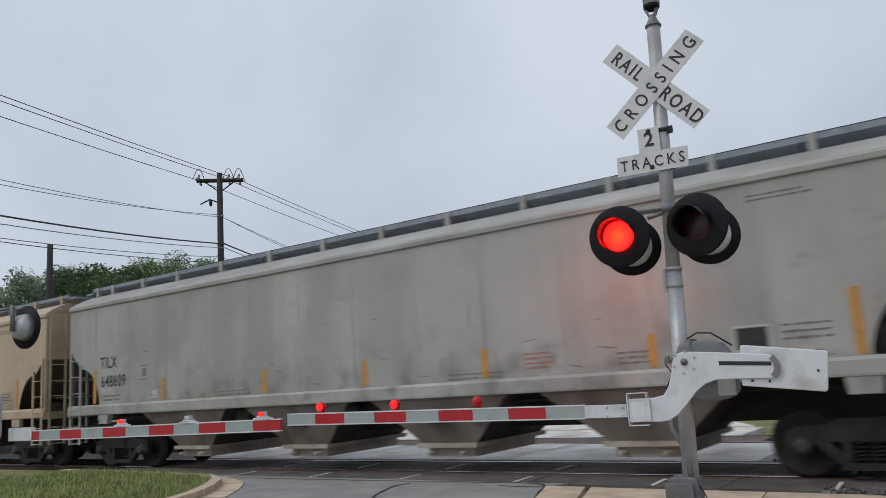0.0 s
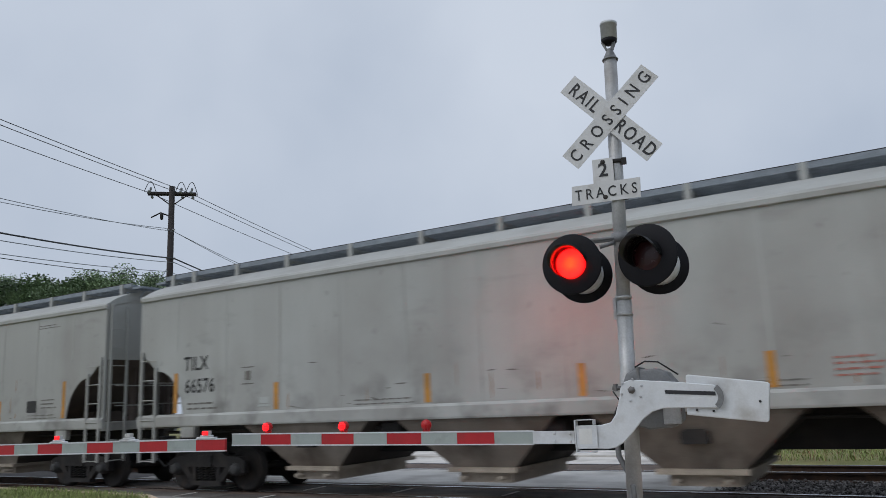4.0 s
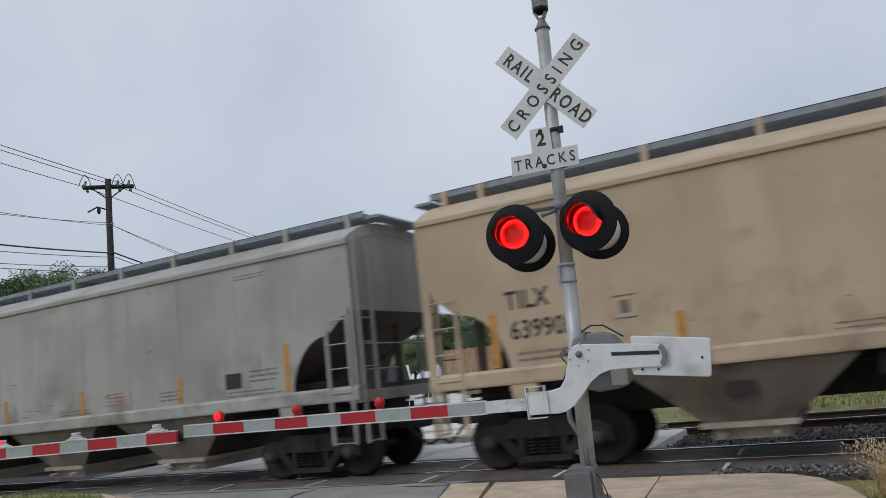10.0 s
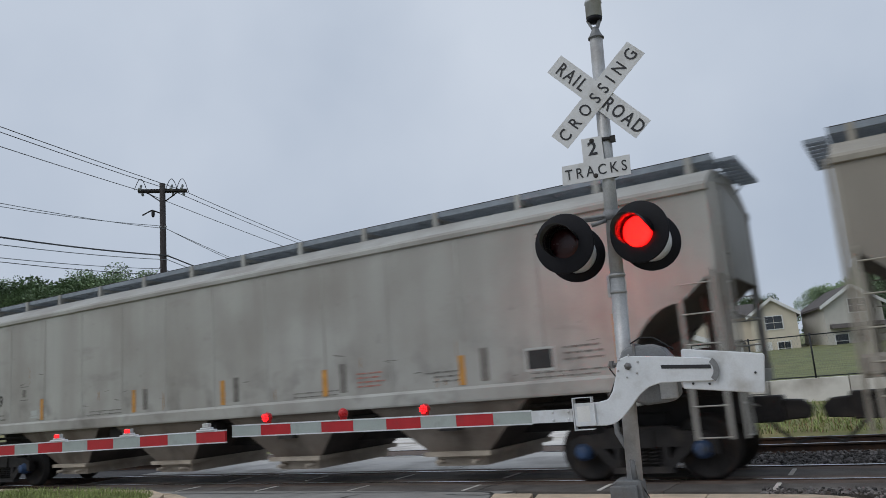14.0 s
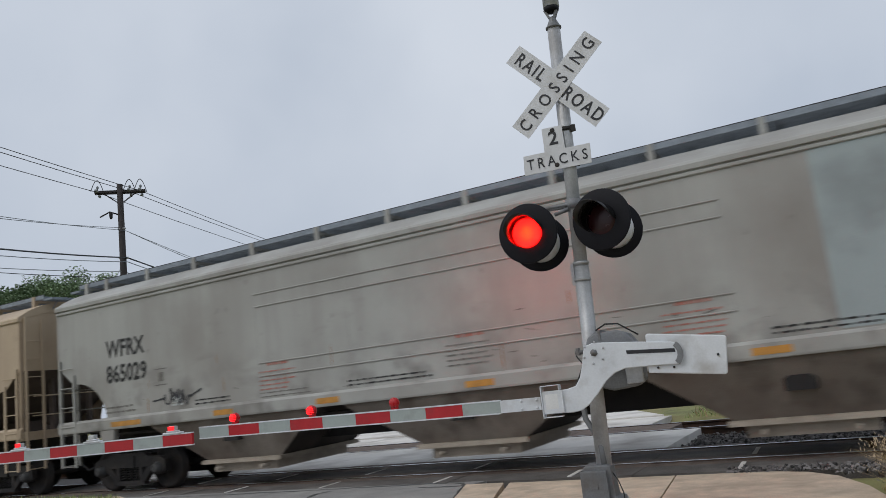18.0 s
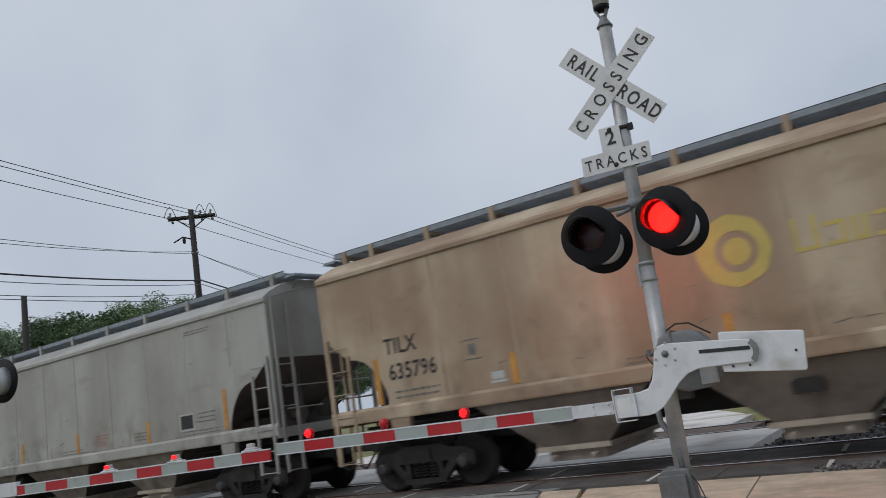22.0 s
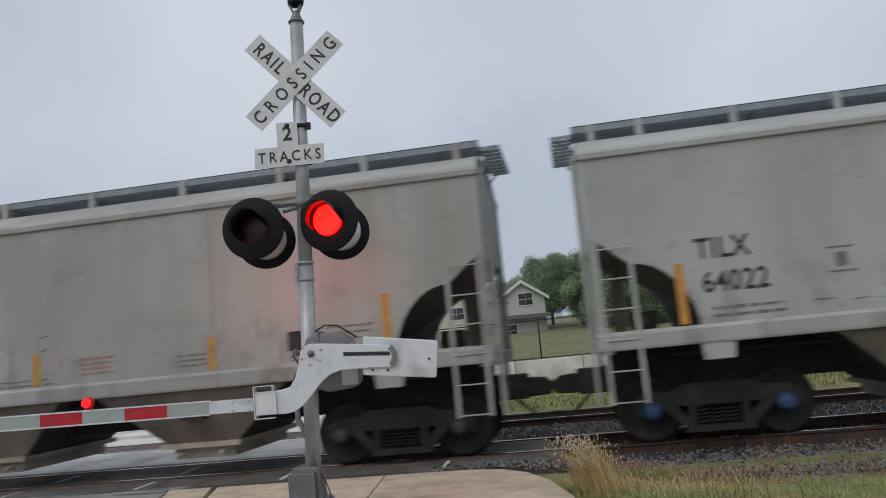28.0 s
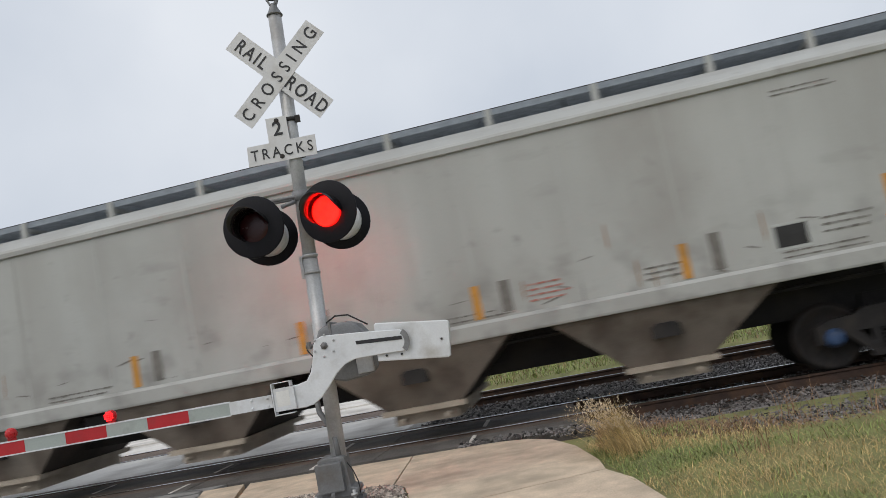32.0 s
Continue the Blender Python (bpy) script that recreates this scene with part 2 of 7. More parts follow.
mat("led_red", (0.5, 0.02, 0.02), 0.4, var=0.0, bump=0, emit=(1.0, 0.008, 0.012), strength=3.5)
mat("lens_clear", (0.5, 0.5, 0.48), 0.3, var=0.1, scale=30)
mat("led_block", (0.4, 0.02, 0.02), 0.4, var=0.0, bump=0, emit=(1.0, 0.006, 0.008), strength=1.2)
mat("led_face", (0.004, 0.001, 0.001), 0.5, var=0.0, bump=0, emit=(1.0, 0.004, 0.004), strength=0.05)
mat("hood_black", (0.02, 0.02, 0.022), 0.2, var=0.15, scale=10, bump=0.0, spec=0.5)
mat("led_dot", (0.9, 0.2, 0.08), 0.4, var=0.0, bump=0, emit=(1.0, 0.0045, 0.003), strength=24.0)
mat("led_hot", (0.9, 0.3, 0.08), 0.4, var=0.0, bump=0, emit=(1.0, 0.026, 0.004), strength=24.0)
mat("hood_fill_ring", (0.4, 0.01, 0.01), 0.4, var=0.0, bump=0, emit=(1.0, 0.0, 0.0), strength=10.0)
mat("led_back", (0.9, 0.05, 0.03), 0.4, var=0.0, bump=0, emit=(1.0, 0.05, 0.03), strength=520.0)
mat("stripe_red", (0.42, 0.022, 0.028), 0.4, var=0.08, scale=7, bump=0.02, dirt=(0.2, 0.04, 0.04), dirt_amount=0.2, dirt_scale=6)
mat("stripe_grey", (0.34, 0.38, 0.36), 0.45, var=0.05, scale=7, bump=0.02, dirt=(0.24, 0.25, 0.23), dirt_amount=0.3, dirt_scale=6)
mat("cable_black", (0.02, 0.02, 0.02), 0.6, var=0.1)
mat("wire_dark", (0.04, 0.045, 0.05), 0.7, var=0.1, bump=0)
mat("wire_pale", (0.2, 0.22, 0.24), 0.7, var=0.1, bump=0)
mat("pole_wood", (0.042, 0.036, 0.035), 0.9, var=0.25, scale=6, bump=0.3)
mat("insulator", (0.25, 0.27, 0.28), 0.35, var=0.1)

mat("asphalt", (0.29, 0.282, 0.27), 0.9, var=0.16, scale=2.0, bump=0.7, fine=55, dirt=(0.38, 0.365, 0.34), dirt_amount=0.5, dirt_scale=0.8)
mat("asphalt_dark", (0.125, 0.114, 0.105), 0.9, var=0.3, scale=2.2, bump=0.5, fine=90, dirt=(0.19, 0.175, 0.16), dirt_amount=0.35, dirt_scale=1.1)
mat("tar", (0.05, 0.05, 0.052), 0.4, var=0.2, scale=12, bump=0.2)
mat("concrete", (0.63, 0.505, 0.38), 0.9, var=0.16, scale=5.0, bump=0.4, fine=60, dirt=(0.37, 0.3, 0.225), dirt_amount=0.6, dirt_scale=2.4)
mat("concrete_pale", (0.7, 0.67, 0.63), 0.9, var=0.08, scale=1.5, bump=0.3, fine=100, dirt=(0.33, 0.3, 0.27), dirt_amount=0.6, dirt_scale=0.8)
mat("gravel", (0.42, 0.37, 0.315), 0.9, var=0.2, scale=10, bump=0.2, islands=0.62)
mat("ballast_stone", (0.14, 0.13, 0.125), 0.9, var=0.2, scale=10, bump=0.2, islands=0.85)
mat("soil", (0.14, 0.11, 0.08), 0.95, var=0.25, scale=4, bump=0.5)
mat("rail_side", (0.07, 0.045, 0.035), 0.8, 0.2, var=0.2, scale=6, dirt=(0.13, 0.07, 0.04), dirt_amount=0.5, dirt_scale=3)
mat("rail_head", (0.55, 0.56, 0.58), 0.22, 1.0, var=0.08, scale=5, bump=0.02)
mat("tie_wood", (0.07, 0.055, 0.045), 0.9, var=0.25, scale=4, bump=0.4)
mat("plank_wood", (0.16, 0.12, 0.098), 0.9, var=0.3, scale=3, bump=0.4, dirt=(0.09, 0.075, 0.065), dirt_amount=0.35)
mat("grass_green", (0.25, 0.3, 0.1), 0.8, var=0.25, scale=3, bump=0, islands=0.45)
mat("grass_dry", (0.56, 0.41, 0.19), 0.85, var=0.2, scale=3, bump=0, islands=0.4)
mat("turf", (0.19, 0.195, 0.075), 0.95, var=0.35, scale=1.5, bump=0.6, dirt=(0.33, 0.25, 0.12), dirt_amount=0.5, dirt_scale=0.5)
mat("lawn_green", (0.17, 0.185, 0.08), 0.95, var=0.3, scale=1.2, bump=0.5, dirt=(0.24, 0.21, 0.1), dirt_amount=0.35, dirt_scale=0.3)
mat("leaf_dark", (0.15, 0.21, 0.115), 0.8, var=0.25, scale=1, bump=0, islands=0.5)
mat("leaf_olive", (0.18, 0.25, 0.13), 0.8, var=0.25, scale=1, bump=0, islands=0.5)
mat("bark", (0.06, 0.05, 0.042), 0.95, var=0.25, scale=6, bump=0.5)
mat("siding_beige", (0.62, 0.56, 0.45), 0.75, var=0.05, scale=2, bump=0.1)
mat("siding_white", (0.74, 0.74, 0.72), 0.75, var=0.05, scale=2, bump=0.1)
mat("siding_grey", (0.55, 0.53, 0.48), 0.75, var=0.05, scale=2, bump=0.1)
mat("trim_white", (0.7, 0.7, 0.68), 0.6, var=0.04, scale=3)
mat("shingle", (0.1, 0.09, 0.085), 0.9, var=0.2, scale=3, bump=0.4)
mat("window_glass", (0.02, 0.025, 0.03), 0.08, var=0.05, spec=0.6, bump=0)
mat("chain_link", (0.2, 0.21, 0.21), 0.5, 0.6, var=0.1, bump=0)
mat("fence_black", (0.025, 0.027, 0.028), 0.6, 0.2, var=0.1)
mat("van_white", (0.75, 0.75, 0.75), 0.3, var=0.03, bump=0.01)
mat("car_silver", (0.4, 0.42, 0.44), 0.3, 0.3, var=0.04, bump=0.01)
mat("tyre", (0.02, 0.02, 0.02), 0.85, var=0.2)
mat("headlight", (0.9, 0.8, 0.6), 0.2, var=0.0, bump=0, emit=(1.0, 0.75, 0.4), strength=3.0)
mat("sign_blue", (0.02, 0.1, 0.3), 0.5, var=0.05)
mat("fence_wood", (0.4, 0.27, 0.17), 0.85, var=0.15, scale=3, bump=0.2, dirt=(0.25, 0.14, 0.08), dirt_amount=0.4, dirt_scale=1.5)
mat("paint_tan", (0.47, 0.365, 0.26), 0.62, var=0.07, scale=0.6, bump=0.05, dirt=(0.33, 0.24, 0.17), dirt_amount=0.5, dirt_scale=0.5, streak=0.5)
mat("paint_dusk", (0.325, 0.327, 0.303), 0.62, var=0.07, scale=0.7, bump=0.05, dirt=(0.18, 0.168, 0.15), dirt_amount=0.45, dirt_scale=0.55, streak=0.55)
mat("weed_brown", (0.28, 0.17, 0.1), 0.9, var=0.2, scale=6, bump=0, islands=0.4)
mat("rust_spot", (0.3, 0.17, 0.08), 0.8, var=0.2, scale=6)

# ---- mesh helpers ----
def part(name, bm, material, parent=None, label="", linked=False):
    """Links a bmesh as one mesh object, under a thing or a part. linked: the material sits on the object, so that copies can differ."""
    me = bpy.data.meshes.new(name)
    bm.to_mesh(me)
    bm.free()
    ob = new(name, me)
    mats = material if isinstance(material, (list, tuple)) else [material]
    for k in mats:
        me.materials.append(MATS[k])
    if linked:
        ob.material_slots[0].link = "OBJECT"
        ob.material_slots[0].material = MATS[mats[0]]
    ob.parent = parent
    if label:
        ob["label"] = label
    return ob


def thing(name, label, category, m=None, group="", kind=""):
    ob = tagged(new(name), label, category, group, kind)
    if m is not None:
        ob.matrix_world = m
    return ob


def box(bm, x0, x1, y0, y1, z0, z1, mi=0):
    vs = [bm.verts.new((x, y, z)) for x in (x0, x1) for y in (y0, y1) for z in (z0, z1)]
    for f in ((0, 1, 3, 2), (4, 6, 7, 5), (0, 4, 5, 1), (2, 3, 7, 6), (0, 2, 6, 4), (1, 5, 7, 3)):
        bm.faces.new([vs[i] for i in f]).material_index = mi
    return vs


def prism(bm, poly, a0, a1, axis="y", mi=0):
    """A flat outline in two axes, drawn out along the third."""
    def at(u, v, a):
        return {"y": (u, a, v), "x": (a, u, v), "z": (u, v, a)}[axis]
    lo, hi = [bm.verts.new(at(u, v, a0)) for u, v in poly], [bm.verts.new(at(u, v, a1)) for u, v in poly]
    n = len(poly)
    bm.faces.new(lo).material_index = mi
    bm.faces.new(hi[::-1]).material_index = mi
    for i in range(n):
        bm.faces.new((lo[i], hi[i], hi[(i + 1) % n], lo[(i + 1) % n])).material_index = mi


def lattice(bm, xs, ys, z0, z1):
    """An open grating in one piece: bars where a span of xs or of ys is odd-numbered, holes elsewhere."""
    vs = {}

    def v(i, j, z):
        if (i, j, z) not in vs:
            vs[(i, j, z)] = bm.verts.new((xs[i], ys[j], z))
        return vs[(i, j, z)]

    def solid(i, j):
        return 0 <= i < len(xs) - 1 and 0 <= j < len(ys) - 1 and (i % 2 == 0 or j % 2 == 0)
    for i in range(len(xs) - 1):
        for j in range(len(ys) - 1):
            if not solid(i, j):
                continue
            bm.faces.new((v(i, j, z1), v(i + 1, j, z1), v(i + 1, j + 1, z1), v(i, j + 1, z1)))
            bm.faces.new((v(i, j, z0), v(i, j + 1, z0), v(i + 1, j + 1, z0), v(i + 1, j, z0)))
            for di, dj, p, q in ((-1, 0, (i, j + 1), (i, j)), (1, 0, (i + 1, j), (i + 1, j + 1)), (0, -1, (i, j), (i + 1, j)), (0, 1, (i + 1, j + 1), (i, j + 1))):
                if not solid(i + di, j + dj):
                    bm.faces.new((v(*p, z0), v(*q, z0), v(*q, z1), v(*p, z1)))


def bar_spans(a, b, n, width):
    """Edges of n bars of that width, spread evenly from a to b."""
    out = []
    for i in range(n):
        c = a + (b - a - width) * i / (n - 1)
        out += [c, c + width]
    return out


def tube(bm, p, q, r, seg=10, r2=None, mi=0, caps=True):
    p, q = Vector(p), Vector(q)
    w = (q - p).normalized()
    a = w.orthogonal().normalized()
    b = w.cross(a)
    rings = []
    for c, rad in ((p, r), (q, r if r2 is None else r2)):
        rings.append([bm.verts.new(c + rad * (math.cos(2 * math.pi * i / seg) * a + math.sin(2 * math.pi * i / seg) * b)) for i in range(seg)])
    for i in range(seg):
        f = bm.faces.new((rings[0][i], rings[0][(i + 1) % seg], rings[1][(i + 1) % seg], rings[1][i]))
        f.material_index, f.smooth = mi, seg > 6
    if caps:
        bm.faces.new(rings[0][::-1]).material_index = mi
        bm.faces.new(rings[1]).material_index = mi


def path_tube(bm, pts, r, seg=6, mi=0, closed=False):
    """A bent round bar through the points, one connected piece."""
    pts = [Vector(p) for p in pts]
    n = len(pts)
    rings, a = [], None
    for i, p in enumerate(pts):
        q = pts[(i + 1) % n] if closed or i < n - 1 else p
        o = pts[i - 1] if closed or i > 0 else p
        w = (q - o).normalized()
        a = w.orthogonal().normalized() if a is None else (a - w * a.dot(w)).normalized()
        c = w.cross(a)
        rings.append([bm.verts.new(p + r * (math.cos(2 * math.pi * k / seg) * a + math.sin(2 * math.pi * k / seg) * c)) for k in range(seg)])
    for i in range(n if closed else n - 1):
        g, h = rings[i], rings[(i + 1) % n]
        for k in range(seg):
            f = bm.faces.new((g[k], g[(k + 1) % seg], h[(k + 1) % seg], h[k]))
            f.material_index, f.smooth = mi, True
    if not closed:
        bm.faces.new(rings[0][::-1]).material_index = mi
        bm.faces.new(rings[-1]).material_index = mi


def lathe(bm, centre, axis, profile, seg=24, mi=0):
    """A turned solid: profile is a list of (along, radius)."""
    c, w = Vector(centre), Vector(axis).normalized()
    a = w.orthogonal().normalized()
    b = w.cross(a)
    rings = []
    for h, r in profile:
        rings.append([bm.verts.new(c + w * h + max(r, 1e-4) * (math.cos(2 * math.pi * i / seg) * a + math.sin(2 * math.pi * i / seg) * b)) for i in range(seg)])
    for k in range(len(rings) - 1):
        for i in range(seg):
            f = bm.faces.new((rings[k][i], rings[k][(i + 1) % seg], rings[k + 1][(i + 1) % seg], rings[k + 1][i]))
            f.material_index, f.smooth = mi, True
    bm.faces.new(rings[0][::-1]).material_index = mi
    bm.faces.new(rings[-1]).material_index = mi


def bevelled(bm, width=0.01, seg=2, angle=40):
    bmesh.ops.recalc_face_normals(bm, faces=bm.faces[:])
    edges = [e for e in bm.edges if len(e.link_faces) == 2 and e.calc_face_angle(0) > radians(angle)]
    bmesh.ops.bevel(bm, geom=edges, offset=width, segments=seg, profile=0.6, affect="EDGES", clamp_overlap=True)
    return bm


def B():
    return bmesh.new()


def letters(text, size, spacing=1.0, thick=0.0, depth=0.0):
    """The outline of a line of writing as a mesh, left end at the origin, in the x-y plane."""
    cu = bpy.data.curves.new("letters", "FONT")
    cu.body, cu.size, cu.space_character, cu.offset, cu.extrude = text, size, spacing, thick, depth
    cu.resolution_u = 3
    ob = bpy.data.objects.new("letters", cu)
    scene.collection.objects.link(ob)
    me = bpy.data.meshes.new_from_object(ob.evaluated_get(bpy.context.evaluated_depsgraph_get()))
    bpy.data.objects.remove(ob)
    bpy.data.curves.remove(cu)
    return me


def writing(name, text, size, material, parent, m, spacing=1.0, thick=0.0, label="", centred=False, narrow=1.0):
    me = letters(text, size, spacing, thick)
    me.name = name
    if centred:
        xs = [v.co.x for v in me.vertices]
        ys = [v.co.y for v in me.vertices]
        me.transform(Matrix.Translation((-(min(xs) + max(xs)) / 2, -(min(ys) + max(ys)) / 2, 0)))
    me.transform(m @ Matrix.Diagonal((narrow, 1, 1, 1)))
    me.materials.clear()
    me.materials.append(MATS[material])
    ob = new(name, me)
    ob.parent = parent
    if label:
        ob["label"] = label
    return ob


# ---- the plan: the track runs along s, d is the distance across it ----
TURN = -8.69
TRACK = pose(0, 0, 0, 0, 0, TURN)
RAIL_Z = -0.072
D_NEAR, D_FAR, GAUGE = 5.14, 10.1, 1.507


def sd(s, d, z=0.0):
    return TRACK @ Vector((s, d, z))


def fall(d):
    """The ground falls gently from the signal to the rails."""
    return RAIL_Z * min(1.0, max(0.0, (d - 0.4) / 2.6))


def sheet(name, strips, material, label, z=0.0, thick=0.12, kind="structure", category="", parent=None):
    """Ground between two edges: rows of (d, s_left, s_right), with thickness."""
    bm = B()
    rows = []
    for d, a, b in strips:
        rows.append([bm.verts.new(sd(s, d, fall(d) + z - k)) for s in (a, b) for k in (0, thick)])
    for p, q in zip(rows[:-1], rows[1:]):
        bm.faces.new((p[0], p[2], q[2], q[0]))
        bm.faces.new((p[0], q[0], q[1], p[1]))
        bm.faces.new((p[2], p[3], q[3], q[2]))
    bm.faces.new((rows[0][0], rows[0][1], rows[0][3], rows[0][2]))
    bm.faces.new((rows[-1][0], rows[-1][2], rows[-1][3], rows[-1][1]))
    bmesh.ops.recalc_face_normals(bm, faces=bm.faces[:])
    return tagged(part(name, bm, material, parent), label, category, kind=kind)


def slab(bm, poly, z=0.0, thick=0.1):
    """A flat piece of paving from (s, d) corners."""
    top, low = [], []
    for s, d in poly:
        top.append(bm.verts.new(sd(s, d, fall(d) + z)))
        low.append(bm.verts.new(sd(s, d, fall(d) + z - thick)))
    bm.faces.new(top)
    bm.faces.new(low[::-1])
    for i in range(len(poly)):
        j = (i + 1) % len(poly)
        bm.faces.new((top[i], low[i], low[j], top[j]))


def ribbon(bm, pts, width, z=0.006):
    """A strip laid on the ground along (s, d) points, a little uneven in width."""
    prev = None
    fine = []
    for i in range(len(pts) - 1):
        p = [pts[max(0, min(len(pts) - 1, i + k))] for k in (-1, 0, 1, 2)]
        n = max(3, int(math.hypot(p[2][0] - p[1][0], p[2][1] - p[1][1]) / 0.06))
        for k in range(n):
            f = k / n
            fine.append(tuple(p[1][m] + 0.5 * f * (p[2][m] - p[0][m] + f * (2 * p[0][m] - 5 * p[1][m] + 4 * p[2][m] - p[3][m] + f * (3 * (p[1][m] - p[2][m]) + p[3][m] - p[0][m]))) for m in (0, 1)))
    fine.append(pts[-1])
    for i, (s, d) in enumerate(fine):
        j = min(i + 1, len(fine) - 1)
        h = max(j - 1, 0)
        t = Vector((fine[j][0] - fine[h][0], fine[j][1] - fine[h][1])).normalized() if j != h else Vector((1, 0))
        w = width * (0.4 + 1.1 * abs(noise.noise((s * 4.1, d * 4.1, 7)))) * (0.35 if i in (0, len(fine) - 1) else 1.0)
        o = 0.9 * width * noise.noise((s * 2.7, d * 2.7, 3))
        nx, ny = -t.y, t.x
        pair = [bm.verts.new(sd(s + nx * (o + k * w / 2), d + ny * (o + k * w / 2), fall(d) + z)) for k in (-1, 1)]
        if prev:
            bm.faces.new((prev[0], prev[1], pair[1], pair[0]))
        prev = pair


def inside(poly, x, y):
    hit = False
    for (a, b), (c, d) in zip(poly, poly[1:] + poly[:1]):
        if (b > y) != (d > y) and x < (c - a) * (y - b) / (d - b) + a:
            hit = not hit
    return hit

# ---- ground, road, paving and tracks ----
def road_right(d):
    return -1.9 - 0.398 * d


def gutter_right(d):
    return -1.36 - 0.37 * d


def ground_sheet():
    bm = B()
    ds = [-1500, -60, -8, 0.4, 1.5, 2.6, 3.1, 12.4, 13.4, 26, 60, 1500]
    zs = [-0.06, -0.06, -0.013, -0.013, -0.09, -0.13, -0.34, -0.34, -0.14, -0.12, -0.3, -0.3]
    ss = [-1500, -60, -14, 2.4, 30, 1500]
    grid = [[bm.verts.new(sd(s, d, z)) for s in ss] for d, z in zip(ds, zs)]
    for a, b in zip(grid[:-1], grid[1:]):
        for i in range(len(ss) - 1):
            bm.faces.new((a[i], a[i + 1], b[i + 1], b[i]))
    tagged(part("ground", bm, "turf"), "patchy green and dry grass over soil", "ground", kind="structure")


ground_sheet()
LEFT_KERB = [(-3.2, -12), (-6.1, -4), (-7.3, -0.6), (-7.75, 0.4), (-8.4, 1.2), (-9.2, 2.0), (-10.2, 2.55), (-12.5, 2.8), (-16, 2.85)]


def kerb_at(d):
    pts = LEFT_KERB
    for (a, b), (c, e) in zip(pts[:-1], pts[1:]):
        if b <= d <= e:
            return a + (c - a) * (d - b) / (e - b)
    return -16 if d > 0 else pts[0][0] + (d + 12) * -0.36


sheet("road", [(d, kerb_at(d) if d > -12 else -0.4 * d - 8, road_right(d)) for d in (-30, -12, -4, -0.6, 0.4, 1.2, 2.0, 2.55, 2.8)]
      + [(2.86, -16, road_right(2.9)), (3.3, -16, -2.9)], "asphalt", "worn grey asphalt road with tar-filled cracks", category="road")
sheet("gutter", [(d, road_right(d) + 0.004, gutter_right(d)) for d in (-12, -6, -2.9, -0.9, -0.88, 1.0, 2.2, 2.95)], "concrete",
      "tan concrete gutter strip along the asphalt", z=0.012, category="pavement")
bm = B()
for pts, w in (([(-10.7, 2.95), (-9.3, 3.02), (-7.5, 3.05), (-6.1, 3.12), (-4.6, 3.2), (-3.6, 3.22), (-3.25, 3.12), (-3.1, 2.9), (-3.4, 2.84), (-3.9, 2.9)], 0.1),
               ([(-3.08, 2.9), (-1.99, 0.17), (-1.56, -0.87), (-0.78, -2.93), (0.8, -7)], 0.05),
               ([(-5.55, 2.9), (-5.5, 2.3), (-4.54, 0.5), (-4.32, -0.27), (-4.44, -1.08), (-3.66, -1.99), (-3.2, -3.2)], 0.09),
               ([(-4.44, -1.08), (-3.99, -1.03), (-3.31, -1.32), (-2.71, -1.53), (-2.41, -1.43), (-1.77, -1.41)], 0.06),
               ([(-2.9, -1.25), (-2.7, -1.55), (-2.5, -1.3)], 0.16),
               ([(-6.4, -1.9), (-5.16, -1.78), (-4.83, -1.56), (-4.44, -1.08)], 0.08),
               ([(-3.97, -2.64), (-3.8, -2.42), (-3.66, -1.99)], 0.06), ([(-6.6, -0.3), (-5.6, -0.5), (-4.8, -0.2), (-4.3, 0.0)], 0.035),
               ([(-4.1, -1.75), (-3.85, -1.7), (-3.7, -1.85)], 0.14), ([(-6.9, 1.1), (-6.2, 1.4), (-5.8, 1.7)], 0.025)):
    ribbon(bm, pts, w * 0.8)
tagged(part("tar_seam", bm, "tar"), "black tar seams sealing cracks in the asphalt", "tar seam", kind="structure")

# paving slabs beside the road
paving = thing("pavement", "tan broomed concrete paving slabs by the signal", "pavement", kind="structure")
for poly in ([(-2.36, 2.95), (-1.7, 1.02), (-1.2, 1.16), (-0.64, 1.18), (0.3, 0.86), (0.0, 2.95)],
             [(0.02, 2.95), (0.32, 0.86), (0.5, 0.6), (0.6, 0.3), (0.9, -0.64), (2.56, -0.05), (2.5, 0.41), (2.25, 1.5), (1.95, 2.3), (1.6, 2.75), (1.14, 2.95)],
             [(0.9, -0.66), (1.05, -1.22), (3.0, -1.44), (2.78, -0.55), (2.56, -0.07)],
             [(1.05, -1.24), (0.86, -1.77), (2.0, -2.62), (2.55, -2.4), (3.0, -1.46)],
             [(0.85, -1.79), (0.17, -2.8), (-0.1, -3.4), (0.3, -6), (0.7, -9), (2.2, -9), (1.9, -5), (1.98, -2.64)]):
    bm = B()
    slab(bm, poly, 0.008)
    part("slab", bm, "concrete", paving)

# the kerb, gutter and grass across the road
bm = B()
for i, ((a, b), (c, e)) in enumerate(zip(LEFT_KERB[1:-1], LEFT_KERB[2:])):
    n = Vector((-(e - b), c - a)).normalized() * 0.2
    slab(bm, [(a, b), (c, e), (c + n.x, e + n.y), (a + n.x, b + n.y)], 0.12, 0.25)
tagged(part("kerb", bm, "concrete"), "rounded tan concrete kerb round the grass corner", "kerb", kind="structure")
bm = B()
for (a, b), (c, e) in zip(LEFT_KERB[2:-1], LEFT_KERB[3:]):
    n = Vector((-(e - b), c - a)).normalized() * -0.4
    slab(bm, [(a, b), (c, e), (c + n.x, e + n.y), (a + n.x, b + n.y)], 0.014, 0.1)
tagged(part("kerb_gutter", bm, "concrete"), "tan concrete gutter below the kerb", "gutter", kind="structure")
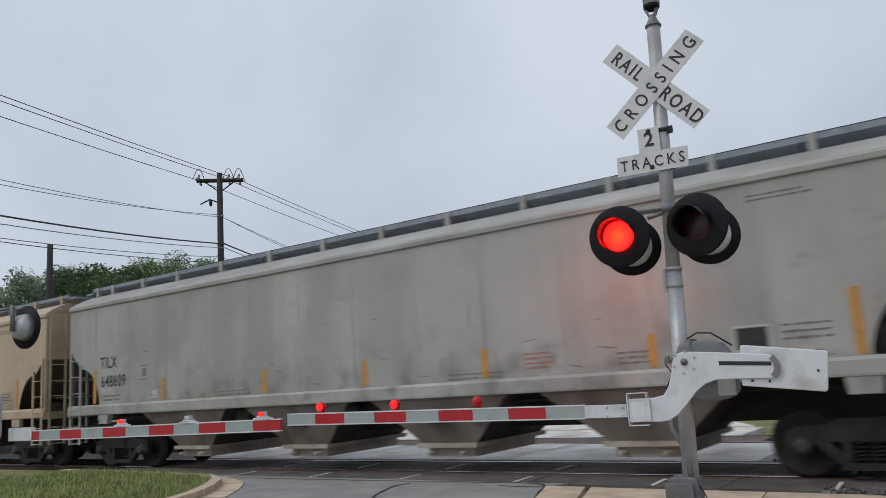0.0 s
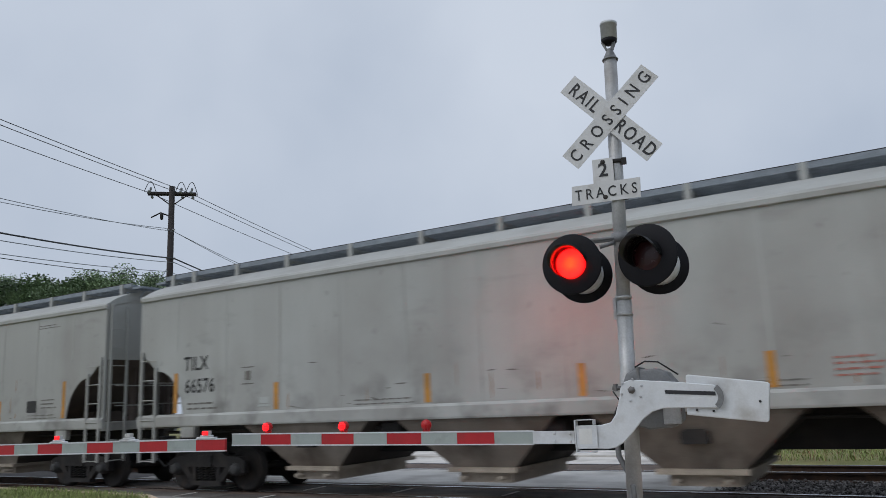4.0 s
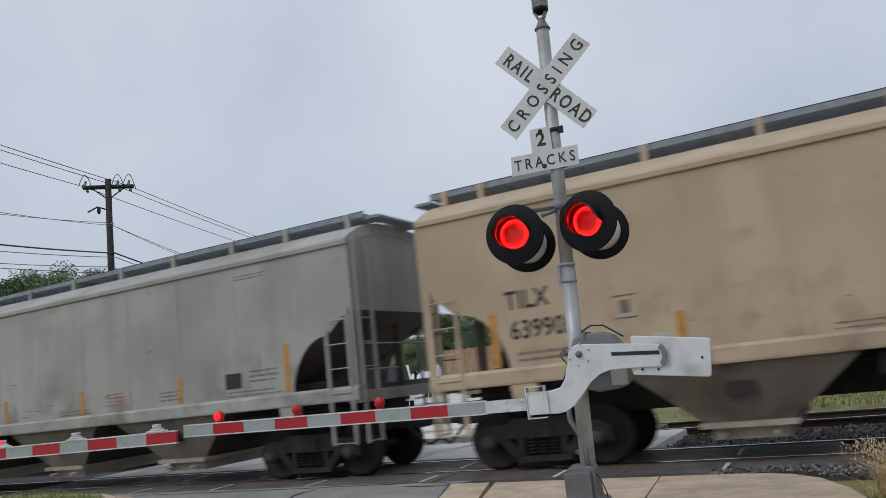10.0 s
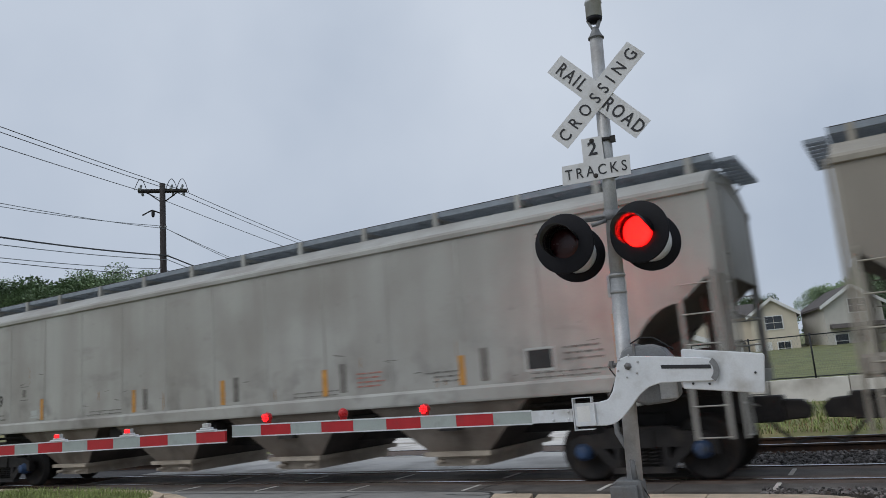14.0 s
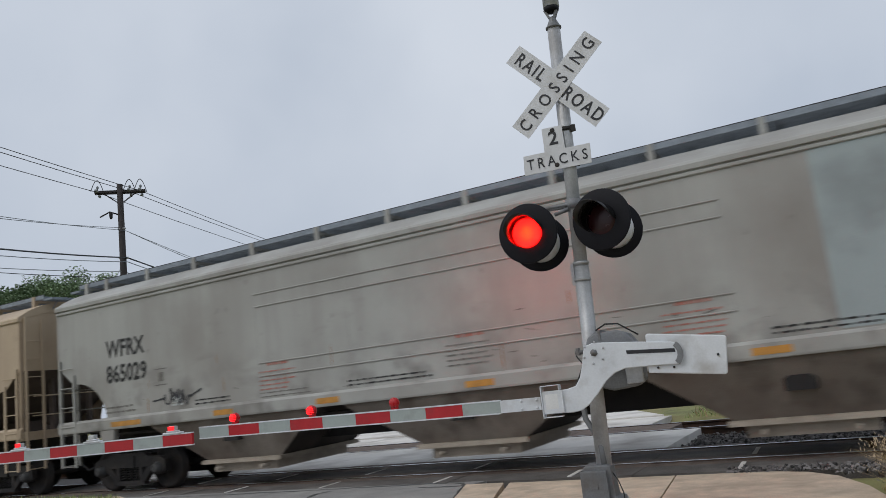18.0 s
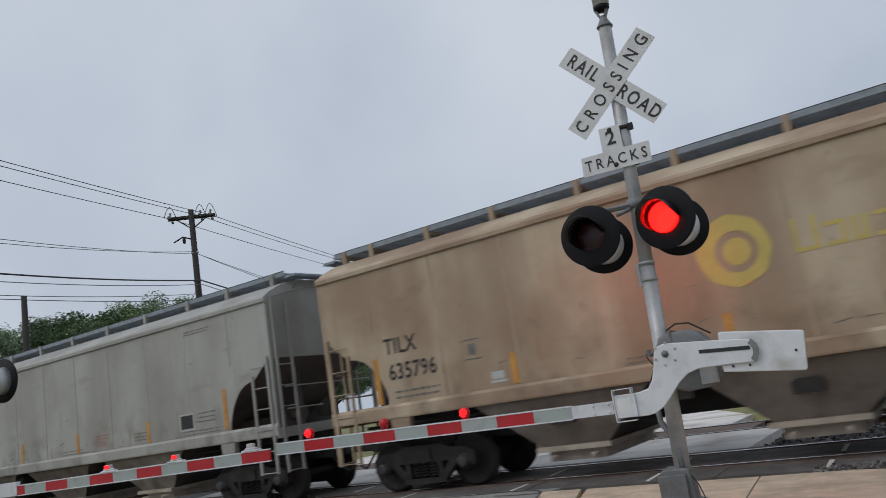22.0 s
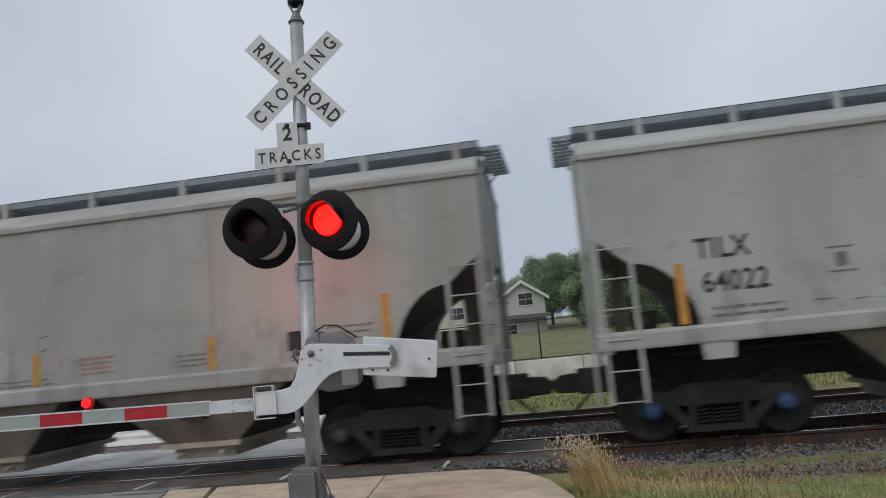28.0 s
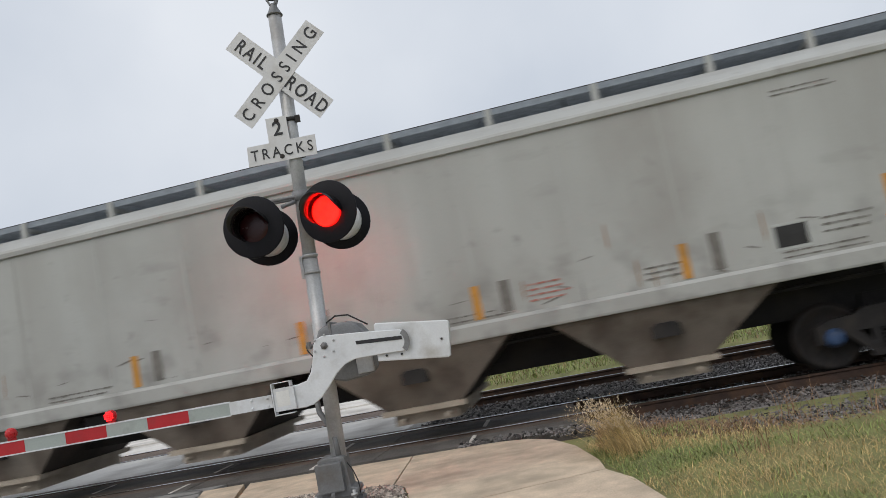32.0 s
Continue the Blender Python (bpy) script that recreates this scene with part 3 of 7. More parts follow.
island = [(a - 0.18, b - 0.05) for a, b in LEFT_KERB[1:]] + [(-16, 2.7), (-22, 2.6), (-22, -4)]
bm = B()
slab(bm, island, 0.1, 0.2)
tagged(part("grass_bank", bm, "turf"), "mown green grass behind the kerb", "grass", kind="structure")


def stones(name, n, place, size, material, label, category):
    """Loose stones, each a rough six-sided lump with its own turn."""
    rnd = random.Random(len(name) * 7 + n)
    vs, fs = [], []
    for _ in range(n):
        p = place(rnd)
        if p is None:
            continue
        r = size * (0.5 + rnd.random() ** 2 * 1.4)
        turn = Euler((rnd.random() * 6, rnd.random() * 6, rnd.random() * 6)).to_matrix()
        k = len(vs)
        for q in ((1, 0, 0), (-1, 0, 0), (0, 1, 0), (0, -1, 0), (0, 0, 0.75), (0, 0, -0.75)):
            w = turn @ (Vector(q) * r * (0.7 + 0.6 * rnd.random()))
            vs.append((p[0] + w.x, p[1] + w.y, p[2] + w.z * 0.75))
        fs += [(k + a, k + b, k + c) for a, b, c in ((0, 2, 4), (2, 1, 4), (1, 3, 4), (3, 0, 4), (2, 0, 5), (1, 2, 5), (3, 1, 5), (0, 3, 5))]
    me = bpy.data.meshes.new(name)
    me.from_pydata(vs, [], fs)
    me.materials.append(MATS[material])
    return tagged(new(name, me), label, category, kind="stuff")


GRAVEL = [(-1.7, 1.0), (-1.2, 1.14), (-0.64, 1.16), (0.3, 0.84), (0.48, 0.6), (0.58, 0.3), (0.88, -0.65), (1.03, -1.22), (0.84, -1.77), (0.15, -2.8), (-0.12, -3.4), (-0.3, -2.85), (-0.75, -1.6)]
bm = B()
slab(bm, GRAVEL, -0.01, 0.05)
tagged(part("gravel_bed", bm, "soil"), "dark soil under the gravel bed", "soil", kind="structure")


def in_gravel(rnd):
    s, d = rnd.uniform(-1.75, 1.05), rnd.uniform(-3.4, 1.2)
    return (*sd(s, d)[:2], fall(d) + 0.008) if inside(GRAVEL, s, d) else None


stones("gravel", 24000, in_gravel, 0.0175, "gravel", "mixed grey and brown river gravel round the signal base", "gravel")

# ballast and the two tracks
bm = B()
for a, b in ((-700, -15.5), (2.34, 700)):
    prism(bm, [(2.75, -0.34), (3.55, RAIL_Z - 0.2), (11.9, RAIL_Z - 0.2), (12.7, -0.34)], a, b, "x")
prism(bm, [(6.2, -0.34), (6.25, RAIL_Z - 0.2), (11.9, RAIL_Z - 0.2), (12.7, -0.34)], -2.5, 2.34, "x")
ob = tagged(part("ballast", bm, "ballast_stone"), "grey crushed-stone ballast under the tracks", "ballast", kind="structure")
ob.matrix_world = TRACK


def in_ballast(rnd):
    s, d = 2.3 + 16 * rnd.random() ** 1.3, rnd.uniform(0.0, 9.3)
    edge = 2.1 if s < 3.0 else max(0.15, 1.65 - 0.9 * (s - 3.2))
    if d < edge + rnd.gauss(0, 0.15) or (s < 3.3 and d < 2.9 and rnd.random() < 0.3):
        return None
    top = RAIL_Z - 0.19 if d > 3.6 else max(RAIL_Z - 0.19 - (3.6 - d) * 0.12, -0.08 - 0.07 * max(0, d - 1.0) if d < 2.6 else -9)
    return (*sd(s, d)[:2], top + rnd.random() * 0.05)


def between_tracks(rnd):
    s, d = rnd.uniform(-2.4, 2.4), rnd.uniform(6.25, 12)
    return (*sd(s, d)[:2], RAIL_Z - 0.19 + rnd.random() * 0.05) if s > -0.9 - 0.3 * (d - 6.3) else None


stones("ballast_between", 9000, between_tracks, 0.027, "ballast_stone", "loose grey crushed stones between the tracks", "ballast")
stones("ballast_stones", 50000, in_ballast, 0.02, "ballast_stone", "loose grey crushed stones of the track bed", "ballast")


def on_shoulder(rnd):
    s = 2.6 + 13 * rnd.random() ** 1.4
    edge = 2.1 if s < 3.0 else max(0.12, 1.65 - 0.9 * (s - 3.2))
    d = edge + 2.4 * rnd.random() ** 1.2 - 0.1 * rnd.random()
    return (*sd(s, d)[:2], -0.075 - 0.06 * max(0.0, d - 1.0) + 0.02 * rnd.random()) if d < 3.6 else None


stones("ballast_shoulder", 20000, on_shoulder, 0.022, "ballast_stone", "loose grey crushed stones on the track shoulder", "ballast")


def spilled(rnd):
    s, d = rnd.uniform(0.6, 2.6), rnd.uniform(2.5, 3.4)
    return (*sd(s, d)[:2], fall(d) + 0.01) if s > 1.9 or d > 2.9 else None


stones("spilled_stones", 700, spilled, 0.025, "ballast_stone", "small stones spilled beside the paving", "gravel")


def make_track(name, d0, label):
    tr = thing(name, label, "railway track", kind="structure")
    tr.matrix_world = TRACK
    profile = [(-0.07, -0.18), (0.07, -0.18), (0.07, -0.165), (0.012, -0.145), (0.01, -0.05), (0.036, -0.035), (0.036, -0.004), (-0.036, -0.004), (-0.036, -0.035), (-0.01, -0.05), (-0.012, -0.145), (-0.07, -0.165)]
    for k in (-1, 1):
        y = d0 + k * GAUGE / 2
        bm = B()
        prism(bm, [(y + a, RAIL_Z + b) for a, b in profile], -700, 700, "x")
        part("rail", bm, "rail_side", tr)
        bm = B()
        prism(bm, [(y - 0.035, RAIL_Z - 0.003), (y + 0.035, RAIL_Z - 0.003), (y + 0.028, RAIL_Z), (y - 0.028, RAIL_Z)], -700, 700, "x")
        part("running_surface", bm, "rail_head", tr, "polished steel rail head")
    me = None
    for i in range(52):
        s = 2.65 + 0.52 * i
        if me is None:
            bm = B()
            box(bm, -0.115, 0.115, -1.3, 1.3, -0.3, -0.19)
            first = part("tie", bevelled(bm, 0.012, 1), "tie_wood", tr)
            me = first.data
            first.location = (s, d0, RAIL_Z)
        else:
            ob = new("tie", me)
            ob.parent, ob.location = tr, (s, d0, RAIL_Z)
    return tr


make_track("track_near", D_NEAR, "rusty rails with polished heads on dark wooden ties")
make_track("track_far", D_FAR, "rusty rails of the second track beyond the train")

# crossing surface: planks and asphalt flush with the rails
cross = thing("crossing_surface", "dark worn asphalt and timber crossing panels between the rails", "crossing", kind="structure")
cross.matrix_world = TRACK
for a, b, m, end in ((3.3, D_NEAR - GAUGE / 2 - 0.36, "asphalt_dark", 2.3), (D_NEAR - GAUGE / 2 - 0.35, D_NEAR - GAUGE / 2 - 0.06, "plank_wood", 2.3),
                     (D_NEAR - GAUGE / 2 + 0.1, D_NEAR - GAUGE / 2 + 0.38, "plank_wood", 2.3), (D_NEAR - GAUGE / 2 + 0.39, D_NEAR + GAUGE / 2 - 0.39, "asphalt_dark", 2.2),
                     (D_NEAR + GAUGE / 2 - 0.38, D_NEAR + GAUGE / 2 - 0.1, "plank_wood", 2.1), (D_NEAR + GAUGE / 2 + 0.06, D_NEAR + GAUGE / 2 + 0.35, "plank_wood", 0.4),
                     (D_NEAR + GAUGE / 2 + 0.36, D_FAR - GAUGE / 2 - 0.06, "concrete_pale", -0.9), (D_FAR - GAUGE / 2 + 0.1, D_FAR + GAUGE / 2 - 0.1, "plank_wood", -1.6),
                     (D_FAR + GAUGE / 2 + 0.06, 13.2, "concrete_pale", -2.4)):
    n = 6 if m != "concrete_pale" else 3
    for i in range(n):
        l0, l1 = -15.5 + (end + 15.5) * i / n, -15.5 + (end + 15.5) * (i + 1) / n
        bm = B()
        box(bm, l0 + 0.004, l1 - 0.004, a, b, RAIL_Z - 0.3, RAIL_Z - 0.008 - 0.004 * ((i * 7) % 3))
        part({"plank_wood": "plank", "asphalt_dark": "panel", "concrete_pale": "slab"}[m], bm, m, cross)
# Pale strips put the shine along the panel joints into colour.
for x in (-10.6, -8.4, -6.2, -3.9, -1.65, 0.7):
    for d0, d1 in ((D_NEAR - 0.34, D_NEAR + 0.34), (D_NEAR - GAUGE / 2 - 1.0, D_NEAR - GAUGE / 2 - 0.38)):
        bm = B()
        prism(bm, [(x, d0), (x + 0.06, d0), (x + 0.03, d1), (x - 0.03, d1)], RAIL_Z - 0.012, RAIL_Z - 0.002, "z")
        part("joint", bm, "concrete_pale", cross, "panel joint with its shine drawn as a pale strip")
sheet("road_beyond", [(13.2, -15.5, -2.6), (16, -14.5, -4.2), (22, -17.5, -8.5), (43, -32, -22.5), (80, -57, -47), (200, -140, -128)], "concrete_pale", "pale concrete road running on beyond the tracks", z=0.02, category="road")
bm = B()
box(bm, 2.305, 2.36, 3.4, 5.8, RAIL_Z - 0.35, RAIL_Z - 0.02)
ob = tagged(part("panel_end", bm, "plank_wood"), "timber end board of the crossing surface", "timber", kind="structure")
ob.matrix_world = TRACK

# ---- crossing signals ----
PERIOD, LEFT_TO_RIGHT = 1.194, 0.447


def flash_rows(first, forward):
    """Rows for a light module that slides through its dark lens: out while its lamp is on."""
    rows, t, on = [(0.0, first)], LEFT_TO_RIGHT, first
    while t < 31.97:
        rows += [(t - 0.018, on), (t + 0.018, not on)]
        on, t = not on, t + PERIOD / 2
    rows.append((32.0, on))
    return [(t, Matrix.Translation(forward * (0.0 if k else -0.05))) for t, k in rows]


FLASHING = []


def lamp_head(parent, x, z, side, first, label, y0=0.1, aim=0.0):
    """One round signal head: black disc, hood, housing and a sliding light module. side -1 faces the road, 1 the far side."""
    c = Vector((x, side * y0, z))
    w = Matrix.Rotation(radians(aim), 3, "Z") @ Vector((0, side, 0))
    across = Matrix.Rotation(radians(aim), 3, "Z") @ Vector((1, 0, 0))
    bm = B()
    lathe(bm, c + w * 0.16, w, [(0, 0.1), (0, 0.302), (0.004, 0.305), (0.014, 0.303), (0.018, 0.295), (0.018, 0.16)], 40)
    disc = part("backing_disc", bm, "lamp_black", parent, label)
    bm = B()
    lathe(bm, c, w, [(0, 0.05), (0.0, 0.14), (0.02, 0.18), (0.14, 0.21), (0.16, 0.21)], 28)
    part("housing", bm, "aluminium_white", parent, "pale cast housing behind the disc")
    bm = B()
    seg, n0 = 36, 23
    rings = []
    for i in range(n0 + 1):
        a = radians(118 if x < 0 else 104) + 2 * math.pi * (i - n0 / 2) / seg
        deep = 0.3 - 0.24 * (abs(i - n0 / 2) / (n0 / 2)) ** 4
        e = across * math.cos(a) + Vector((0, 0, math.sin(a)))
        rings.append([bm.verts.new(c + e * r + w * h) for r, h in ((0.158, 0.17), (0.163, 0.17 + deep), (0.16, 0.17 + deep), (0.154, 0.17))])
    for p, q in zip(rings[:-1], rings[1:]):
        for k in range(4):
            f = bm.faces.new((p[k], q[k], q[(k + 1) % 4], p[(k + 1) % 4]))
            f.smooth = True
    part("hood", bm, "hood_black", disc, "short black visor over the lens")
    bm = B()
    lathe(bm, c + w * 0.175, w, [(0, 0.152), (0.006, 0.148), (0.016, 0.1), (0.02, 0.0)], 32)
    part("lens", bm, "lens_dark", disc, "dark red lens")
    bm = B()
    face = 0.146 if side < 0 else 0.1
    lathe(bm, c + w * 0.2, w, [(0, face), (0.004, face), (0.01, face * 0.7), (0.014, 0.0)], 32)
    mats = ["led_face", "led_dot", "led_hot", "hood_fill_ring"] if side < 0 else ["led_back"]
    # Glowing ring added round the diodes only to redden the hood's inside.
    if side < 0:
        lathe(bm, c + w * 0.2, w, [(-0.004, 0.1475), (0.006, 0.1475), (0.006, 0.1462), (-0.004, 0.1462)], 32, mi=3)
        for ring in range(8):
            n = max(1, ring * 6)
            for k in range(n):
                a = 2 * math.pi * k / n + ring * 0.3
                r = ring * 0.0194
                p = c + w * (0.209 + 0.006 * (1 - ring / 7)) + (across * math.cos(a) + Vector((0, 0, math.sin(a)))) * r
                tube(bm, p, p + w * 0.003, 0.0054, 6, mi=2 if ring < (4 if x < 0 else 1) else 1)
    # Unseen grid added in the hood to narrow the glow on the cars.
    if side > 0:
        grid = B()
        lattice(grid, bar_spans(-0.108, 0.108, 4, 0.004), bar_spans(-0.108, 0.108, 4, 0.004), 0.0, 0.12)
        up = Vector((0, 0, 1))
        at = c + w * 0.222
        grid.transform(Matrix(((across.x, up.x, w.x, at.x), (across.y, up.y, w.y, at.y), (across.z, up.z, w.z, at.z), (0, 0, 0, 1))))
        part("louvre", grid, "lamp_black", disc, "unseen black grid added to narrow the beam")
    mod = part("light_module", bm, mats, disc, "cluster of glowing red diodes")
    FLASHING.append((mod, flash_rows(first, w)))
    return disc


def arm_lamp(parent, x, y, z, blink, flat=False):
    """A small red lamp on the gate arm."""
    bm = B()
    if flat:
        box(bm, x - 0.12, x + 0.12, y - 0.03, y + 0.03, z - 0.062, z - 0.04)
        box(bm, x - 0.07, x + 0.07, y - 0.03, y + 0.03, z - 0.04, z - 0.02)
        bevelled(bm, 0.006, 1)
    else:
        box(bm, x - 0.034, x + 0.034, y - 0.004, y + 0.03, z - 0.1, z - 0.02)
        lathe(bm, (x, y + 0.03, z), (0, -1, 0), [(0, 0.03), (0, 0.052), (0.03, 0.056), (0.036, 0.05), (0.036, 0.03)], 20)
    lamp = part("arm_lamp", bm, "aluminium_white" if flat else "lens_red", parent, "small red lamp on the gate arm")
    bm = B()
    if flat:
        box(bm, x - 0.042, x + 0.042, y - 0.028, y + 0.028, z - 0.02, z + 0.025)
        bevelled(bm, 0.01, 2)
    else:
        lathe(bm, (x, y, z), (0, -1, 0), [(0, 0.05), (0.02, 0.046), (0.03, 0.02), (0.032, 0.0)], 20)
    lens = part("lens", bm, "lens_clear" if flat else "lens_red", lamp, "clear lamp lens" if flat else "")
    bm = B()
    for i in range(-2, 3):
        for k in range(-2, 3):
            if i * i + k * k < 6:
                if flat:
                    if abs(k) < 2 and not i and not k:
                        box(bm, x - 0.04, x + 0.04, y - 0.034, y - 0.0285, z - 0.018, z + 0.022, 1)
                    if abs(k) < 2:
                        box(bm, x + i * 0.016 - 0.005, x + i * 0.016 + 0.005, y - 0.036, y - 0.029, z + 0.002 + k * 0.014 - 0.004, z + 0.002 + k * 0.014 + 0.004)
                else:
                    box(bm, x + i * 0.018 - 0.006, x + i * 0.018 + 0.006, y - 0.042, y - 0.036, z + k * 0.018 - 0.005, z + k * 0.018 + 0.005)
    mod = part("light_module", bm, ["led_red", "led_block"], lamp, "glowing red diodes")
    if blink is not None:
        rows = flash_rows(blink, Vector((0, -1, 0)))
        FLASHING.append((mod, rows))


def gate_arm(parent, x0, x1, y, z0, z1, half, first_red, lamps, flat_lamps, tall=0.115):
    """A striped arm from x0 to x1. Rises from z0 to z1; half: the short grey piece first."""
    arm = new("gate_arm")
    arm.parent = parent
    arm["label"] = "long red and grey striped gate arm, lowered"
    sgn = 1 if x1 > x0 else -1
    length = abs(x1 - x0)

    def zz(t):
        return z0 + (z1 - z0) * t / length
    t, red, step = 0.0, first_red, half
    while t < length - 0.05:
        e = min(length, t + step)
        bm = B()
        xa, xb = sorted((x0 + sgn * t, x0 + sgn * e))
        vs = box(bm, xa + 0.001, xb - 0.001, y - 0.016, y + 0.016, 0, tall)
        for v in vs:
            v.co.z += zz(abs(v.co.x - x0)) - tall / 2
        part("stripe", bm, "stripe_red" if red else "stripe_grey", arm, "red reflective stripe" if red else "grey-white reflective stripe")
        t, red, step = e, not red, 0.393
    for k in (-1, 1):
        bm = B()
        xa, xb = sorted((x0, x1))
        vs = box(bm, xa, xb, y - 0.02, y + 0.02, -0.006, 0.006)
        for v in vs:
            v.co.z += zz(abs(v.co.x - x0)) + k * (tall / 2 + 0.004)
        part("edge_strip", bm, "aluminium_white", arm, "pale aluminium edge of the arm")
    for lx, blink in lamps:
        arm_lamp(arm, lx, y, zz(abs(lx - x0)) + tall / 2 + (0.066 if flat_lamps else 0.075), blink, flat_lamps)
    return arm


def mast_x(z):
    return 0.06 + 0.031 * z


def near_signal():
    sig = thing("crossing_signal", "grey railroad crossing mast with crossbuck, red lamps and lowered gate", "crossing signal")
    bm = B()
    tube(bm, (mast_x(0.3), 0, 0.3), (mast_x(2.45), 0, 2.45), 0.075, 24)
    tube(bm, (mast_x(2.45), 0, 2.45), (mast_x(5.02), 0, 5.02), 0.068, 24)
    part("mast", bm, "galvanised", sig, "galvanised steel mast, slightly leaning")
    bm = B()
    for z in (2.3, 2.47):
        lathe(bm, (mast_x(z), 0, z), (0.031, 0, 1), [(0, 0.07), (0, 0.083), (0.025, 0.083), (0.025, 0.066)], 24)
    box(bm, mast_x(2.3) - 0.1, mast_x(2.3) - 0.07, -0.03, 0.0, 2.27, 2.49)
    part("mast_band", bm, "galvanised", sig)
    bm = B()
    z = 5.0
    lathe(bm, (mast_x(z), 0, z), (0.031, 0, 1), [(0, 0.066), (0, 0.083), (0.012, 0.083), (0.022, 0.073), (0.06, 0.055), (0.1, 0.038), (0.125, 0.034), (0.13, 0.01)], 28)
    bell = part("bell_socket", bm, "cast_grey", sig, "grey socket of the warning bell")
    bm = B()
    for k in (-1, 1):
        prism(bm, [(mast_x(z) + k * 0.012, z + 0.115), (mast_x(z) + k * 0.036, z + 0.115), (mast_x(z) + k * 0.078, z + 0.21), (mast_x(z) + k * 0.05, z + 0.21)], -0.03, 0.03)
    part("yoke", bm, "cast_grey", bell)
    bm = B()
    lathe(bm, (mast_x(z), 0, z), (0.031, 0, 1), [(0.18, 0.02), (0.19, 0.066), (0.205, 0.08), (0.235, 0.083)], 28)
    part("gong", bm, "lamp_black", bell, "dark bell gong")
    bm = B()
    lathe(bm, (mast_x(z), 0, z), (0.031, 0, 1), [(0.235, 0.05), (0.236, 0.085), (0.392, 0.085), (0.392, 0.09), (0.422, 0.09), (0.43, 0.02)], 28)
    part("bell_cap", bm, "bell_grey", bell, "grey cylindrical bell cap")
    # crossbuck
    cz, cx = 4.347, 0.172
    tilt = Matrix.Translation((cx, 0, cz)) @ Matrix.Rotation(radians(2.2), 4, "Y")
    buck = new("crossbuck")
    buck.parent = sig
    buck["label"] = "white crossed boards lettered in black"
    for name, ang, y in (("railroad_blade", 45.4, -0.086), ("crossing_blade", -45.4, -0.094)):
        bm = B()
        box(bm, -0.61, 0.61, y, y + 0.005, -0.1143, 0.1143)
        bm.transform(tilt @ Matrix.Rotation(radians(ang), 4, "Y"))
        blade = part(name, bm, "sign_white", buck)
        front = Matrix.Rotation(radians(90), 4, "X")
        if ang > 0:
            for txt, x in (("RAIL", -0.35), ("ROAD", 0.36)):
                writing("lettering", txt, 0.195, "sign_black", blade, tilt @ Matrix.Rotation(radians(ang), 4, "Y") @ Matrix.Translation((x, y - 0.003, 0)) @ front, 1.3, 0.003, centred=True, narrow=0.78)
        else:
            writing("lettering", "CROSSING", 0.19, "sign_black", blade, tilt @ Matrix.Rotation(radians(ang), 4, "Y") @ Matrix.Translation((0, y - 0.003, 0)) @ front, 1.78, 0.002, centred=True, narrow=0.8)
    bm = B()
    box(bm, -0.035, 0.035, -0.085, -0.05, cz - 0.05, cz + 0.05)
    bm.transform(Matrix.Translation((mast_x(cz), 0, 0)))
    for dz in (-0.04, 0.04):
        lathe(bm, (mast_x(cz), 0, cz + dz), (0.031, 0, 1), [(0, 0.066), (0, 0.076), (0.03, 0.076), (0.03, 0.066)], 20)
    part("bracket", bm, "cast_grey", buck)
    # number of tracks
    sg = new("track_sign")
    sg.parent = sig
    sg["label"] = "white T-shaped sign with black lettering"
    bm = B()
    prism(bm, [(-0.29, 3.462), (0.41, 3.462), (0.42, 3.668), (0.165, 3.668), (0.163, 3.915), (-0.048, 3.918), (-0.05, 3.668), (-0.278, 3.668)], -0.092, -0.087)
    bevelled(bm, 0.002, 1)
    part("board", bm, "sign_white", sg)
    front = Matrix.Rotation(radians(90), 4, "X")
    writing("lettering", "2", 0.2, "sign_black", sg, Matrix.Translation((0.058, -0.096, 3.8)) @ front, 1, 0.004, centred=True)
    writing("lettering", "TRACKS", 0.155, "sign_black", sg, Matrix.Translation((0.066, -0.096, 3.565)) @ front, 1.45, 0.001, centred=True, narrow=0.85)
    for z in (3.88, 3.51):
        bm = B()
        lathe(bm, (0.06, -0.09, z), (0, -1, 0), [(0, 0.026), (0.006, 0.024), (0.01, 0.01)], 12)
        tube(bm, (mast_x(z), 0, z - 0.02), (mast_x(z), 0, z + 0.02), 0.079, 20)
        box(bm, 0.03, 0.1, -0.087, -0.05, z - 0.03, z + 0.03)
        box(bm, mast_x(z) + 0.06, mast_x(z) + 0.11, -0.05, -0.02, z - 0.04, z + 0.03)
        part("bracket", bm, "dark_steel", sg, "dark clamp and bolts")
    # flashing lamps on a cross arm
    bm = B()
    z = 3.06
    for k in (-1, 1):
        tube(bm, (mast_x(z) - 0.5 * 0.8, k * 0.05, z + 0.03), (mast_x(z) + 0.36, k * 0.05, z + 0.03), 0.018, 10)
        tube(bm, (mast_x(z) - 0.36 + 0.39 * (k + 1), 0, 2.84), (mast_x(z) - 0.36 + 0.39 * (k + 1), 0, z + 0.04), 0.03, 10)
    lathe(bm, (mast_x(z), 0, z - 0.02), (0, 0, 1), [(0, 0.062), (0, 0.085), (0.1, 0.085), (0.1, 0.062)], 20)
    tube(bm, (mast_x(z) - 0.2, -0.06, z - 0.05), (mast_x(z) - 0.05, -0.06, z - 0.02), 0.022, 8)
    part("cross_arm", bm, "cast_grey", sig, "lamp cross arm with conduit elbows")
    lamp_head(sig, -0.29, 2.83, -1, True, "round black lamp disc facing the road", aim=-3)
    lamp_head(sig, 0.485, 2.84, -1, False, "round black lamp disc facing the road", aim=-16)
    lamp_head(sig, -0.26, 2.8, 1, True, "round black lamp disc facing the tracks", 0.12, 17)
